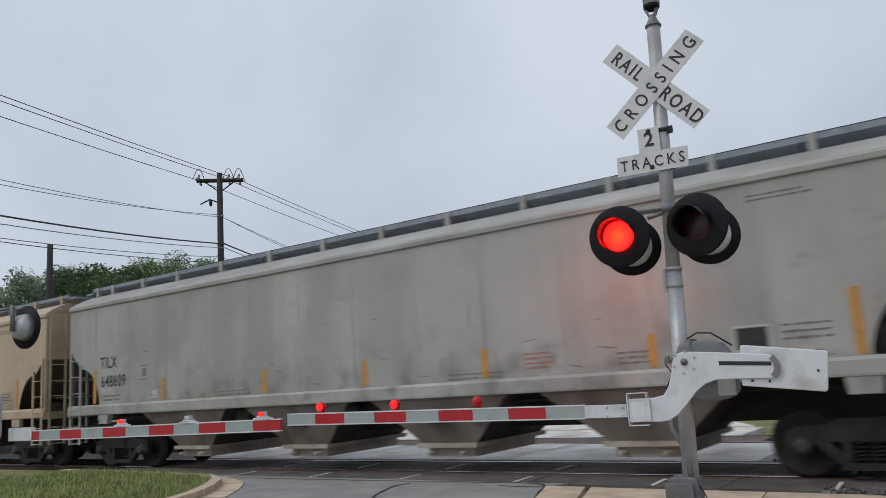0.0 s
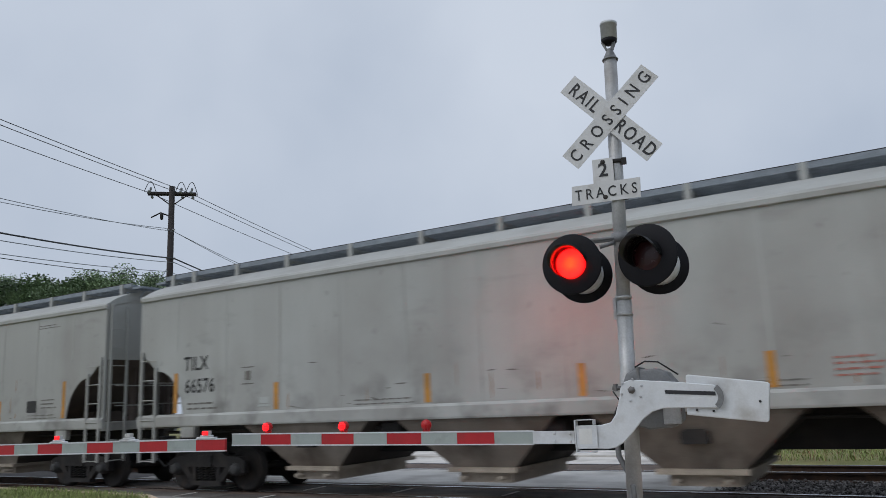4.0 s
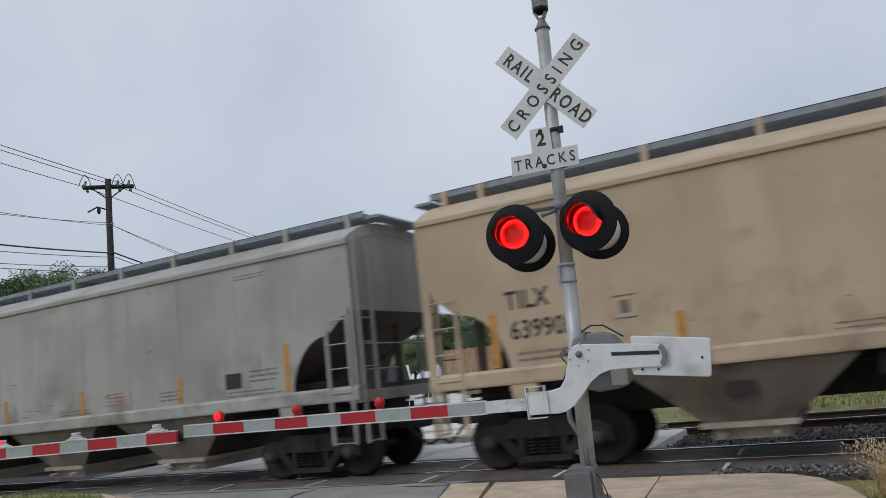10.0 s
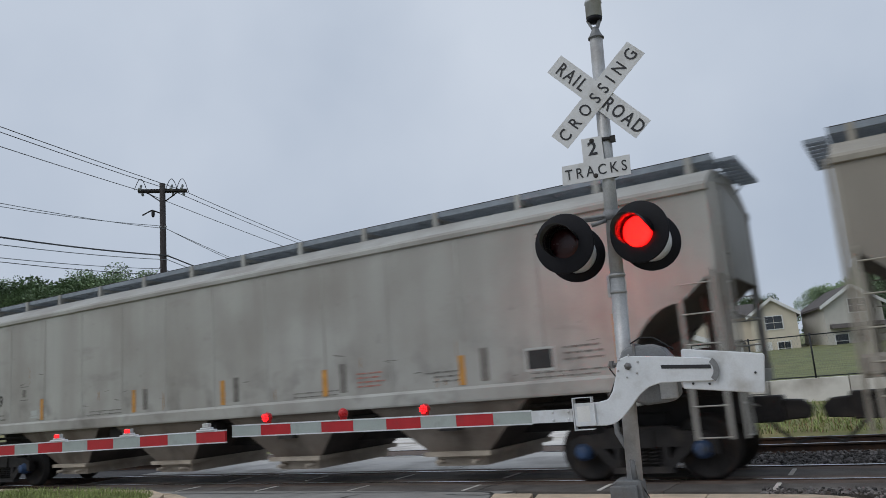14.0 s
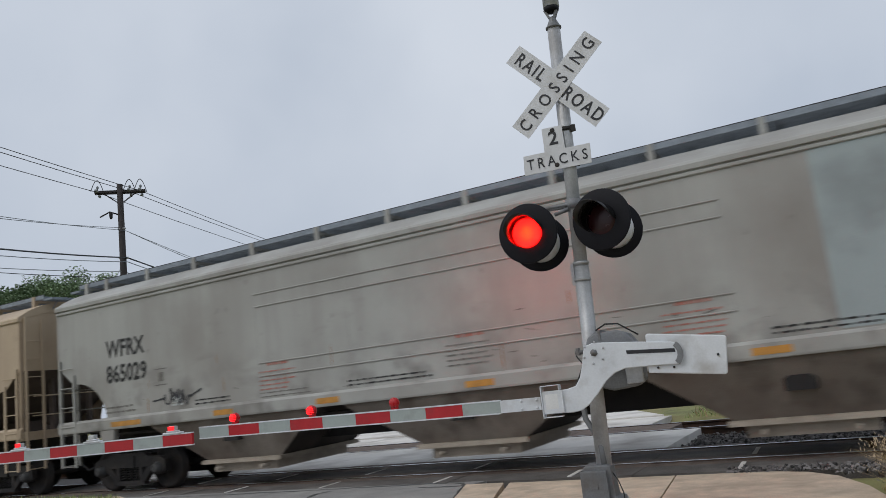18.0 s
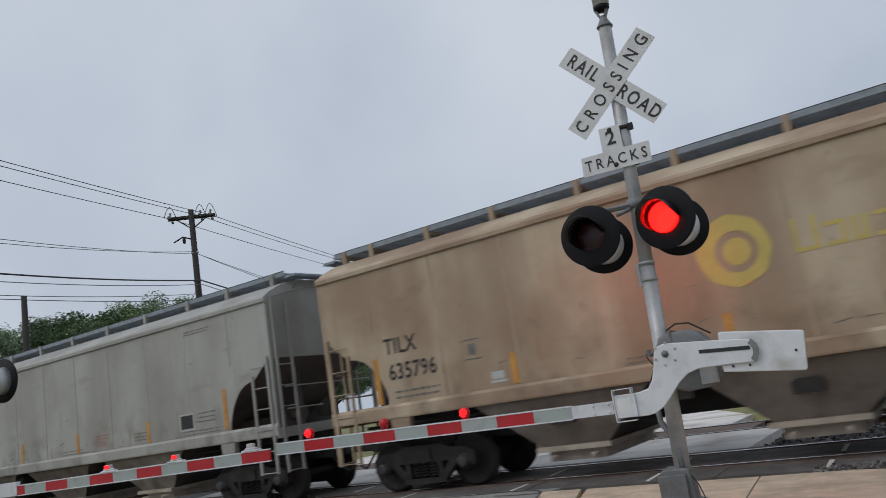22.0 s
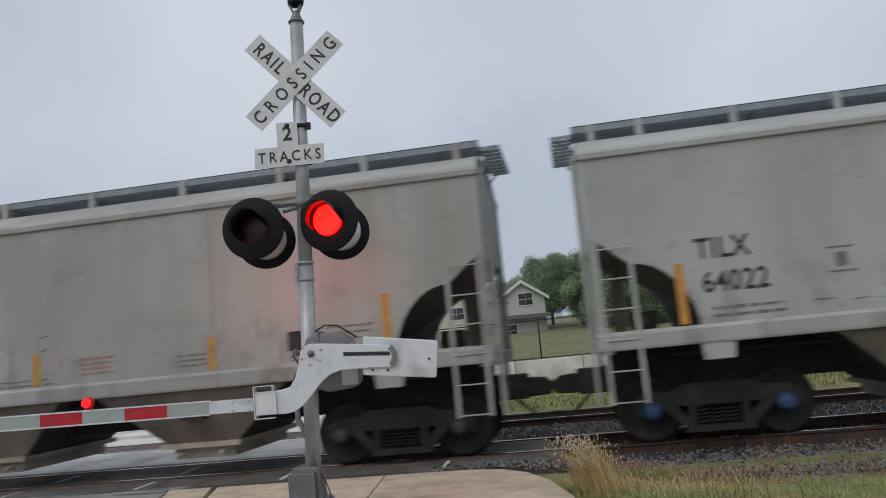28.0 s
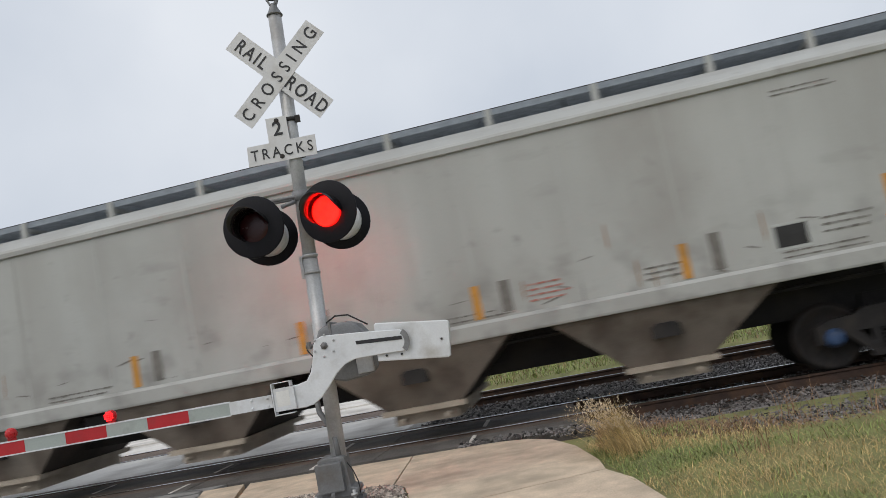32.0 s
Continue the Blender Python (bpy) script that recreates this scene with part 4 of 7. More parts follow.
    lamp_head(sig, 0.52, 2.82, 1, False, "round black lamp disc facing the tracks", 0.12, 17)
    # base
    bm = B()
    box(bm, -0.21, 0.24, -0.24, 0.22, 0.02, 0.075)
    part("base_plate", bevelled(bm, 0.008, 1), "cast_grey", sig, "grey base plate on bolts")
    bm = B()
    box(bm, -0.24, 0.27, -0.28, 0.26, -0.1, 0.03)
    part("footing", bevelled(bm, 0.01, 1), "cast_grey", sig, "low footing in the gravel")
    bm = B()
    for x in (-0.17, 0.2):
        for y in (-0.2, 0.18):
            bm = B()
            lathe(bm, (x, y, 0.02), (0, 0, 1), [(0, 0.016), (0.07, 0.016), (0.07, 0.034), (0.095, 0.034), (0.095, 0.016), (0.13, 0.016), (0.13, 0.034), (0.15, 0.034), (0.15, 0.016), (0.18, 0.016)], 8)
            part("anchor_bolt", bm, "galvanised", sig)
    bm = B()
    prism(bm, [(-0.19, 0.13), (0.22, 0.13), (0.24, 0.2), (0.17, 0.22), (0.15, 0.5), (0.12, 0.52), (-0.08, 0.52), (-0.12, 0.5), (-0.13, 0.22), (-0.2, 0.2)], -0.13, 0.13)
    part("junction_base", bevelled(bm, 0.015, 2), "cast_grey", sig, "grey cast junction box base")
    bm = B()
    box(bm, -0.14, 0.115, -0.185, -0.13, 0.2, 0.475)
    bevelled(bm, 0.012, 2)
    box(bm, -0.02, 0.015, -0.2, -0.185, 0.165, 0.205)
    box(bm, -0.06, 0.02, -0.19, -0.184, 0.31, 0.38)
    part("junction_door", bm, "cast_grey", sig, "bolted cover with a raised panel")
    bm = B()
    path_tube(bm, [(0.14, -0.05, 0.46), (0.2, -0.07, 0.36), (0.235, -0.08, 0.25), (0.235, -0.07, 0.14)], 0.006, 6)
    part("ground_wire", bm, "cable_black", sig, "thin black wire")
    # gate mechanism
    mech = new("gate_mechanism")
    mech.parent = sig
    mech["label"] = "white painted gate arm bracket and counterweight"
    bm = B()
    outline = [(-0.34, 1.06), (-0.06, 1.05), (0.02, 1.062), (0.1, 1.11), (0.19, 1.2), (0.28, 1.305), (0.37, 1.37), (0.47, 1.4), (0.75, 1.395), (0.93, 1.385), (0.965, 1.42), (0.975, 1.5), (0.96, 1.565), (0.92, 1.59), (0.6, 1.63), (0.3, 1.66), (0.2, 1.668), (0.14, 1.65), (0.105, 1.6), (0.085, 1.5), (0.04, 1.36), (-0.01, 1.29), (-0.1, 1.27), (-0.34, 1.265)]
    prism(bm, outline, -0.42, -0.395)
    part("arm_bracket", bevelled(bm, 0.006, 1), "aluminium_white", mech, "white S-shaped arm bracket")
    bm = B()
    prism(bm, [(0.12, 1.62), (0.2, 1.665), (0.93, 1.585), (0.965, 1.43), (0.45, 1.41), (0.3, 1.4), (0.12, 1.45)], -0.2, -0.175)
    part("rear_bracket", bevelled(bm, 0.006, 1), "aluminium_white", mech)
    bm = B()
    prism(bm, [(0.5, 1.562), (0.93, 1.53), (0.935, 1.495), (0.505, 1.528)], -0.424, -0.4205)
    part("slot", bm, "sign_black", mech, "dark adjusting slot")
    bm = B()
    arc = [radians(-48 + 8 * k) for k in range(13)]
    prism(bm, [(0.86 + 0.09 * math.cos(t), 1.485 + 0.09 * math.sin(t)) for t in arc] + [(0.86 + 0.14 * math.cos(t), 1.485 + 0.14 * math.sin(t)) for t in arc[::-1]], -0.43, -0.4215)
    part("scale_plate", bm, "cast_grey", mech, "curved grey scale plate")
    bm = B()
    prism(bm, [(0.67, 1.335), (1.322, 1.25), (1.345, 1.262), (1.385, 1.575), (1.37, 1.592), (0.71, 1.69), (0.69, 1.68)], -0.39, -0.21)
    part("counterweight", bevelled(bm, 0.012, 2), "aluminium_white", mech, "white painted counterweight plates")
    for x, z in ((1.29, 1.43), (0.76, 1.374), (0.9, 1.362)):
        bm = B()
        lathe(bm, (x, -0.39, z), (0, -1, 0), [(0, 0.011), (0.012, 0.011), (0.015, 0.006)], 8)
        part("bolt", bm, "sign_black", mech)
    for k in range(6):
        bm = B()
        a = radians(60 * k + 20)
        lathe(bm, (0.205 + 0.1 * math.cos(a), -0.42, 1.575 + 0.1 * math.sin(a)), (0, -1, 0), [(0, 0.011), (0.01, 0.011), (0.013, 0.005)], 8)
        part("bolt", bm, "galvanised", mech)
    bm = B()
    lathe(bm, (0.205, -0.42, 1.575), (0, -1, 0), [(0, 0.036), (0.006, 0.036), (0.006, 0.024), (0.026, 0.024), (0.026, 0.014), (0.045, 0.014), (0.045, 0.004)], 6)
    part("pivot_nut", bm, "cast_grey", mech, "large pivot nut")
    # clamp that holds the arm
    clamp = new("arm_clamp")
    clamp.parent = mech
    for q in ((-0.35, -0.338, -0.45, -0.345, 1.03, 1.315), (-0.175, -0.165, -0.45, -0.345, 1.272, 1.315), (-0.35, -0.165, -0.452, -0.344, 1.316, 1.322), (-0.35, -0.165, -0.452, -0.344, 1.022, 1.029), (-0.337, -0.14, -0.44, -0.425, 1.058, 1.27)):
        bm = B()
        box(bm, *q)
        part("clamp_plate", bevelled(bm, 0.004, 1), "aluminium_white", clamp, "white bolted clamp plate")
    bm = B()
    box(bm, -0.31, -0.19, -0.4425, -0.4405, 1.1, 1.24)
    part("label_plate", bm, "decal_white", clamp, "worn maker plate")
    # drive housing behind the bracket
    bm = B()
    prism(bm, [(0.06, 1.6), (0.12, 1.73), (0.18, 1.765), (0.4, 1.77), (0.5, 1.73), (0.58, 1.62), (0.6, 1.5), (0.6, 1.28), (0.54, 1.22), (0.3, 1.2), (0.14, 1.25), (0.06, 1.38)], -0.17, 0.2)
    part("drive_housing", bevelled(bm, 0.04, 3), "cast_grey", mech, "rounded grey drive housing")
    bm = B()
    box(bm, 0.225, 0.25, -0.178, 0.205, 1.6, 1.79)
    part("housing_rib", bevelled(bm, 0.004, 1), "cast_grey", mech)
    bm = B()
    box(bm, 0.44, 0.6, -0.22, -0.17, 1.25, 1.42)
    part("motor_cover", bevelled(bm, 0.012, 2), "galvanised", mech)
    bm = B()
    tube(bm, (0.205, -0.4, 1.575), (0.205, 0.15, 1.575), 0.045, 14)
    tube(bm, (0.08, -0.2, 1.6), (-0.01, -0.2, 1.6), 0.02, 8)
    tube(bm, (0.02, -0.2, 1.57), (0.02, -0.2, 1.64), 0.026, 6)
    part("main_shaft", bm, "cast_grey", mech)
    bm = B()
    path_tube(bm, [(0.0, -0.24, 1.57), (0.06, -0.26, 1.48), (0.0, -0.3, 1.34), (-0.03, -0.36, 1.26)], 0.008, 6)
    path_tube(bm, [(0.2, -0.1, 1.79), (0.3, -0.12, 1.84), (0.42, -0.1, 1.83), (0.6, -0.12, 1.7)], 0.008, 6)
    part("cable", bm, "cable_black", mech, "loose black cable")
    bm = B()
    path_tube(bm, [(-0.02, 0.1, 1.25), (-0.06, 0.08, 1.08), (-0.05, 0.05, 0.95), (0.03, 0.03, 0.8), (0.08, -0.06, 0.68), (0.09, -0.07, 0.5)], 0.028, 10)
    part("conduit", bm, "cast_grey", sig, "flexible grey conduit")
    # arm
    bm = B()
    prism(bm, [(-0.36, 1.105), (-0.36, 1.222), (-0.763, 1.227), (-0.763, 1.11)], -0.425, -0.38)
    for x, z in ((-0.4, 1.128), (-0.4, 1.2), (-0.55, 1.13), (-0.55, 1.203)):
        lathe(bm, (x, -0.425, z), (0, -1, 0), [(0, 0.012), (0.01, 0.012), (0.012, 0.004)], 8)
    part("arm_root", bm, "aluminium_white", sig, "bare aluminium end of the arm")
    gate_arm(sig, -0.765, -4.303, -0.4, 1.168, 1.222, 0.393, False, [(-1.894, False), (-2.859, True), (-3.831, None)], False)
    return sig


near_signal()


def far_signal():
    """The exit gate across the road: its arm meets the near one over the road."""
    x0, y0 = -9.2, -0.9
    sig = thing("exit_gate_signal", "second crossing mast across the road with lowered striped gate", "crossing signal")
    bm = B()
    tube(bm, (x0, y0, 0), (x0, y0, 4.9), 0.06, 16)
    part("mast", bm, "galvanised", sig)
    bm = B()
    box(bm, x0 - 0.2, x0 + 0.2, y0 - 0.2, y0 + 0.2, 0.0, 0.15)
    box(bm, x0 - 0.13, x0 + 0.13, y0 - 0.15, y0 + 0.13, 0.15, 0.5)
    part("junction_base", bevelled(bm, 0.01, 1), "cast_grey", sig)
    bm = B()
    tube(bm, (x0 - 0.4, y0, 2.92), (x0 + 0.65, y0, 2.92), 0.022, 10)
    lathe(bm, (x0, y0, 2.86), (0, 0, 1), [(0, 0.062), (0, 0.085), (0.1, 0.085), (0.1, 0.062)], 20)
    tube(bm, (x0 + 0.62, y0, 2.6), (x0 + 0.62, y0, 2.96), 0.03, 10)
    tube(bm, (x0 - 0.4, y0, 2.6), (x0 - 0.4, y0, 2.96), 0.03, 10)
    part("cross_arm", bm, "cast_grey", sig)
    for x in (-0.4, 0.62):
        bm = B()
        lathe(bm, (x0 + x, y0 + 0.2, 2.66), (0, 1, 0), [(0, 0.1), (0, 0.3), (0.014, 0.3), (0.014, 0.1)], 32)
        part("backing_disc", bm, "lamp_black", sig, "round black lamp disc seen from behind")
        bm = B()
        lathe(bm, (x0 + x, y0 + 0.06, 2.66), (0, 1, 0), [(-0.03, 0.02), (-0.02, 0.1), (0.02, 0.16), (0.14, 0.19)], 28)
        part("housing", bm, "galvanised", sig, "rounded grey lamp housing")
    bm = B()
    box(bm, x0 - 0.2, x0 + 0.08, y0 - 0.09, y0 - 0.08, 2.05, 2.35)
    part("emergency_sign", bm, "sign_blue", sig, "small blue notice")
    bm = B()
    prism(bm, [(x0 + 0.75, 1.13), (x0 + 0.3, 1.13), (x0 + 0.05, 1.3), (x0 - 0.2, 1.4), (x0 - 1.2, 1.36), (x0 - 1.2, 1.66), (x0 - 0.1, 1.72), (x0 + 0.12, 1.6), (x0 + 0.22, 1.34), (x0 + 0.75, 1.32)], y0 - 0.3, y0 - 0.27)
    part("arm_bracket", bm, "aluminium_white", sig)
    bm = B()
    box(bm, x0 - 0.3, x0 + 0.2, y0 - 0.2, y0 + 0.2, 1.15, 1.75)
    part("drive_housing", bevelled(bm, 0.05, 2), "galvanised", sig)
    bm = B()
    box(bm, x0 + 0.7, x0 + 1.16, y0 - 0.06, y0 + 0.0, 1.13, 1.3)
    part("arm_root", bm, "aluminium_white", sig)
    gate_arm(sig, -3.98, -8.05, -0.93, 1.195, 1.19, 0.38, True, [(-4.23, True), (-5.32, False), (-6.4, None)], True)
    return sig


far_signal()

# ---- the freight train ----
PITCH, BODY, HALF = 21.4, 19.95, 1.57
FRONT = [4.374, -15.886, -36.046, -56.135, -76.175, -96.185, -116.18, -136.169, -156.16, -176.157, -196.161, -216.172, -236.187, -256.201, -276.21, -296.207, -316.187,
         -336.142, -356.067, -375.956, -395.807, -415.615, -435.381, -455.106, -474.796, -494.456, -514.099, -533.74, -553.396, -573.092, -592.855, -612.721, -632.729]
SLACK = {-1: -0.2, 0: 0.1, 1: 0.1, 2: 0.2, 7: -0.1, 12: -0.15, 14: 0.33, 15: 0.33, 16: 0.28, 19: -0.22, 20: -0.17, 21: -0.22, 22: -0.38, 23: 0.2, 24: 0.27, 28: 0.38, 29: 0.45, 10: 0.1}
BRACKETS = [0.27, 0.97, 2.32, 3.75, 5.4, 7.05, 8.68, 10.28, 11.88, 13.49, 15.1, 16.76, 18.15, 19.62]


def mirrored(poly, length=BODY):
    return [(length - x, z) for x, z in reversed(poly)]


def make_truck(car, x, blue):
    """A three-piece truck: side frames, springs, bolster and two wheelsets."""
    tr = new("truck")
    tr.parent, tr.location = car, (x, 0, 0)
    tr["label"] = "dark three-piece freight truck with coil springs"
    for k in (-1, 1):
        bm = B()
        y0, y1 = sorted((k * 0.93, k * 1.07))
        prism(bm, [(-1.12, 0.38), (-1.12, 0.62), (-0.95, 0.7), (-0.6, 0.72), (-0.45, 0.8), (0.45, 0.8), (0.6, 0.72), (0.95, 0.7), (1.12, 0.62), (1.12, 0.38), (0.95, 0.42), (0.8, 0.5), (-0.8, 0.5), (-0.95, 0.42)], y0, y1)
        for s in (-1, 1):
            prism(bm, [(s * 0.78, 0.5), (s * 0.62, 0.56), (s * 0.34, 0.24), (s * 0.42, 0.16)], y0 + 0.005, y1 - 0.005)
            box(bm, s * 0.36 - 0.05, s * 0.36 + 0.05, y0 + 0.005, y1 - 0.005, 0.2, 0.62)
        box(bm, -0.46, 0.46, y0 - 0.01, y1 + 0.01, 0.13, 0.22)
        part("side_frame", bm, "truck_iron", tr, "cast side frame")
        for i in range(3):
            bm = B()
            path_tube(bm, [(-0.19 + 0.19 * i + 0.062 * math.cos(j * 0.785), k * 1.0 + 0.062 * math.sin(j * 0.785), 0.23 + j * 0.0065) for j in range(42)], 0.017, 4)
            part("spring", bm, "dark_steel", tr, "coil spring")
        for s in (-1, 1):
            bm = B()
            lathe(bm, (s * 0.9, k * 1.0, 0.455), (0, k, 0), [(-0.1, 0.13), (0.08, 0.135), (0.1, 0.1), (0.16, 0.1), (0.17, 0.07), (0.17, 0.0)], 14)
            part("bearing", bm, "bearing_blue" if blue else "bearing_black", tr, "blue bearing cap" if blue else "black bearing cap")
        # Dark box added behind the coils to block light and keep the gap dark.
        bm = B()
        box(bm, -0.33, 0.33, *sorted((k * 0.84, k * 0.92)), 0.2, 0.6)
        part("spring_plank", bm, "dark_steel", tr)
    bm = B()
    box(bm, -0.2, 0.2, -1.1, 1.1, 0.5, 0.74)
    box(bm, -0.25, 0.25, -0.35, 0.35, 0.74, 0.95)
    part("bolster", bm, "truck_iron", tr)
    for s in (-1, 1):
        bm = B()
        tube(bm, (0, -0.85, 0), (0, 0.85, 0), 0.085, 10)
        for k in (-1, 1):
            lathe(bm, (0, k * 0.753, 0), (0, k, 0), [(-0.1, 0.1), (-0.09, 0.485), (-0.062, 0.485), (-0.06, 0.457), (0.04, 0.452), (0.045, 0.4), (0.02, 0.36), (0.005, 0.2), (0.04, 0.14), (0.06, 0.09)], 32)
        ws = part("wheelset", bm, "wheel_steel", tr, "steel wheels on one axle")
        ws.location = (s * 0.9, 0, 0.457)
    return tr


def ladder(car, x0, x1, y, z0, z1, tops, axis="x"):
    bm = B()
    for x, top in zip((x0, x1), tops):
        if axis == "x":
            box(bm, x - 0.028, x + 0.028, y - 0.02, y + 0.02, z0, top)
        else:
            box(bm, y - 0.02, y + 0.02, x - 0.028, x + 0.028, z0, top)
    z = z0 + 0.03
    while z < z1:
        p, q = ((x0, y - 0.02, z), (x1, y - 0.02, z)) if axis == "x" else ((y, x0, z), (y, x1, z))
        tube(bm, p, q, 0.011, 6)
        z += 0.42
    return part("ladder", bm, "ladder_paint", car, "pale painted rung ladder", linked=True)


def make_car(ribbed, blue):
    """A covered hopper car, front end at x = 0, near side at y = -HALF, rail head at z = 0."""
    car = thing("hopper_car", "covered hopper car", "freight car", group="cars of the freight train")
    if ribbed:
        cut = [(0, 4.06), (0, 2.8), (0.5, 2.4), (0.8, 2.38), (1.05, 2.3), (1.28, 2.15), (1.45, 1.94), (1.56, 1.72), (1.6, 1.5)]
    else:
        cut = [(0, 4.06), (0, 2.97), (0.54, 2.52), (0.7, 2.5), (0.86, 2.45), (1.0, 2.36), (1.14, 2.22), (1.25, 2.06), (1.33, 1.88), (1.38, 1.7), (1.39, 1.5)]
    side = cut + mirrored(cut)
    for k in (-1, 1):
        bm = B()
        y0, y1 = sorted((k * HALF, k * (HALF - 0.02)))
        prism(bm, side, y0, y1)
        part("side_sheet", bm, "paint_grey", car, linked=True)
        bm = B()
        prism(bm, [(k * (HALF - 0.06), 4.04), (k * (HALF + 0.04), 4.05), (k * (HALF + 0.045), 4.13), (k * (HALF + 0.015), 4.18), (k * (HALF - 0.06), 4.2)], -0.02, BODY + 0.02, "x")
        if ribbed:
            prism(bm, [(k * (HALF - 0.02), 3.96), (k * (HALF + 0.03), 3.97), (k * (HALF + 0.03), 4.02), (k * (HALF - 0.02), 4.03)], 0, BODY, "x")
        part("top_chord", bevelled(bm, 0.01, 1), "paint_grey", car, linked=True)
        bm = B()
        prism(bm, [(k * (HALF - 0.04), 1.36), (k * (HALF + 0.03), 1.34), (k * (HALF + 0.04), 1.38), (k * (HALF + 0.04), 1.55), (k * (HALF - 0.0), 1.6), (k * (HALF - 0.04), 1.6)], -0.02, BODY + 0.02, "x")
        part("side_sill", bevelled(bm, 0.01, 1), "paint_grey", car, "long side sill", linked=True)
        for x in (1.35, BODY - 1.75):
            bm = B()
            y0, y1 = sorted((k * (HALF - 0.1), k * (HALF + 0.02)))
            prism(bm, [(x, 1.36), (x + 0.45, 1.36), (x + 0.42, 1.12), (x + 0.03, 1.12)], y0, y1)
            part("jacking_pad", bevelled(bm, 0.01, 1), "paint_grey", car, linked=True)
    bm = B()
    ridge = [(-HALF + 0.02, 4.18), (-1.4, 4.28), (-1.2, 4.375), (-0.96, 4.47), (-0.7, 4.52), (-0.35, 4.555), (0.35, 4.555), (0.7, 4.52), (0.96, 4.47), (1.2, 4.375), (1.4, 4.28), (HALF - 0.02, 4.18), (HALF - 0.02, 4.12), (0.8, 4.3), (0, 4.4), (-0.8, 4.3), (-HALF + 0.02, 4.12)]
    prism(bm, ridge, 0, BODY, "x")
    part("roof", bm, "paint_grey", car, linked=True)
    bm = B()
    prism(bm, [(-0.31, 4.49), (-0.3, 4.69), (-0.15, 4.75), (0.15, 4.75), (0.3, 4.69), (0.31, 4.49)], 0.6, BODY - 0.6, "x")
    part("hatch_cover", bm, "hatch_grey", car, "long dark trough hatch cover")
    for k in (-1, 1):
        bm = B()
        y0, y1 = sorted((k * 0.34, k * 0.935))
        lattice(bm, bar_spans(-0.02, BODY + 0.02, 31, 0.02), bar_spans(y0, y1, 15, 0.008), 4.625, 4.675)
        board = part("running_board", bm, "grating", car, "dark steel grating walkway")
        for y, z0, z1 in ((0.945, 4.615, 4.715), (0.325, 4.62, 4.68)):
            bm = B()
            y0, y1 = sorted((k * y - 0.009, k * y + 0.009))
            box(bm, -0.02, BODY + 0.02, y0, y1, z0, z1)
            part("edge_bar", bevelled(bm, 0.003, 1), "grating", board)
        bm = B()
        tube(bm, (-0.02, k * 0.95, 4.718), (BODY + 0.02, k * 0.95, 4.718), 0.008, 6)
        part("edge_trim", bm, "dark_steel", board)
    for x0, x1 in ((-0.34, -0.03), (BODY + 0.03, BODY + 0.34)):
        bm = B()
        lattice(bm, bar_spans(x0, x1, 7, 0.012), bar_spans(-0.95, 0.95, 9, 0.016), 4.56, 4.61)
        part("end_walkway", bm, "grating", car, "grating step over the car end")
    bm = B()
    box(bm, -0.03, 0.03, -0.96, 0.96, 4.56, 4.622)
    for k in (-1, 1):
        y0, y1 = sorted((k * 0.955, k * 0.995))
        prism(bm, [(-0.07, 4.42), (0.07, 4.42), (0.05, 4.46), (0.045, 4.71), (-0.045, 4.71), (-0.05, 4.46)], y0, y1)
        y0, y1 = sorted((k * 0.85, k * 0.955))
        box(bm, -0.008, 0.008, y0, y1, 4.47, 4.62)
    for y in (-0.7, 0.7):
        for x0, x1 in ((-0.18, 0.0), (BODY, BODY + 0.18)):
            brace = B()
            tube(brace, (x0 if x0 < 0 else x1, y, 4.565), (0.03 if x0 < 0 else BODY - 0.03, y, 4.35), 0.015, 6)
            part("walkway_brace", brace, "grating", car)
    bracket = part("walkway_bracket", bm, "paint_light", car, linked=True)
    bracket.location = (BRACKETS[0], 0, 0)
    for x in BRACKETS[1:]:
        ob = bracket.copy()
        scene.collection.objects.link(ob)
        ob.location = (x, 0, 0)
    # ends
    for e in (0, 1):
        def ex(x):
            return BODY - x if e else x
        bm = B()
        x0, x1 = sorted((ex(0.02), ex(0.05)))
        prism(bm, [(-HALF + 0.03, 2.9 if not ribbed else 2.76), (HALF - 0.03, 2.9 if not ribbed else 2.76), (HALF - 0.03, 4.15), (0.96, 4.44), (0.35, 4.52), (-0.35, 4.52), (-0.96, 4.44), (-HALF + 0.03, 4.15)], x0, x1, "x")
        part("end_sheet", bm, "paint_grey", car, linked=True)
        bm = B()
        prism(bm, [(ex(0.05), 2.9), (ex(0.05), 2.96), (ex(2.7), 1.5), (ex(2.7), 1.42)], -HALF + 0.03, HALF - 0.03)
        part("slope_sheet", bm, "brown_primer", car, "dirty brown slope sheet under the end")
        for y in (-0.5, 0.5):
            bm = B()
            prism(bm, [(ex(0.34), 1.4), (ex(0.36), 2.76), (ex(0.5), 2.7), (ex(0.48), 1.4)], y - 0.04, y + 0.04)
            part("end_brace", bm, "brown_primer", car)
        bm = B()
        box(bm, *sorted((ex(1.7), ex(2.2))), -0.62, 0.62, 1.42, 1.75)
        part("bolster_web", bm, "brown_primer", car)
        bm = B()
        tube(bm, (ex(0.55), -0.25, 1.75), (ex(0.95), -0.25, 1.75), 0.14, 12)
        part("brake_cylinder", bm, "brown_primer", car)
        bm = B()
        box(bm, *sorted((ex(-0.02), ex(0.2))), -HALF, HALF, 1.3, 1.5)
        box(bm, *sorted((ex(0.2), ex(1.35))), -HALF + 0.05, HALF - 0.05, 1.37, 1.41)
        part("end_platform", bevelled(bm, 0.008, 1), "ladder_paint", car, linked=True)
        for k in (-1, 1):
            bm = B()
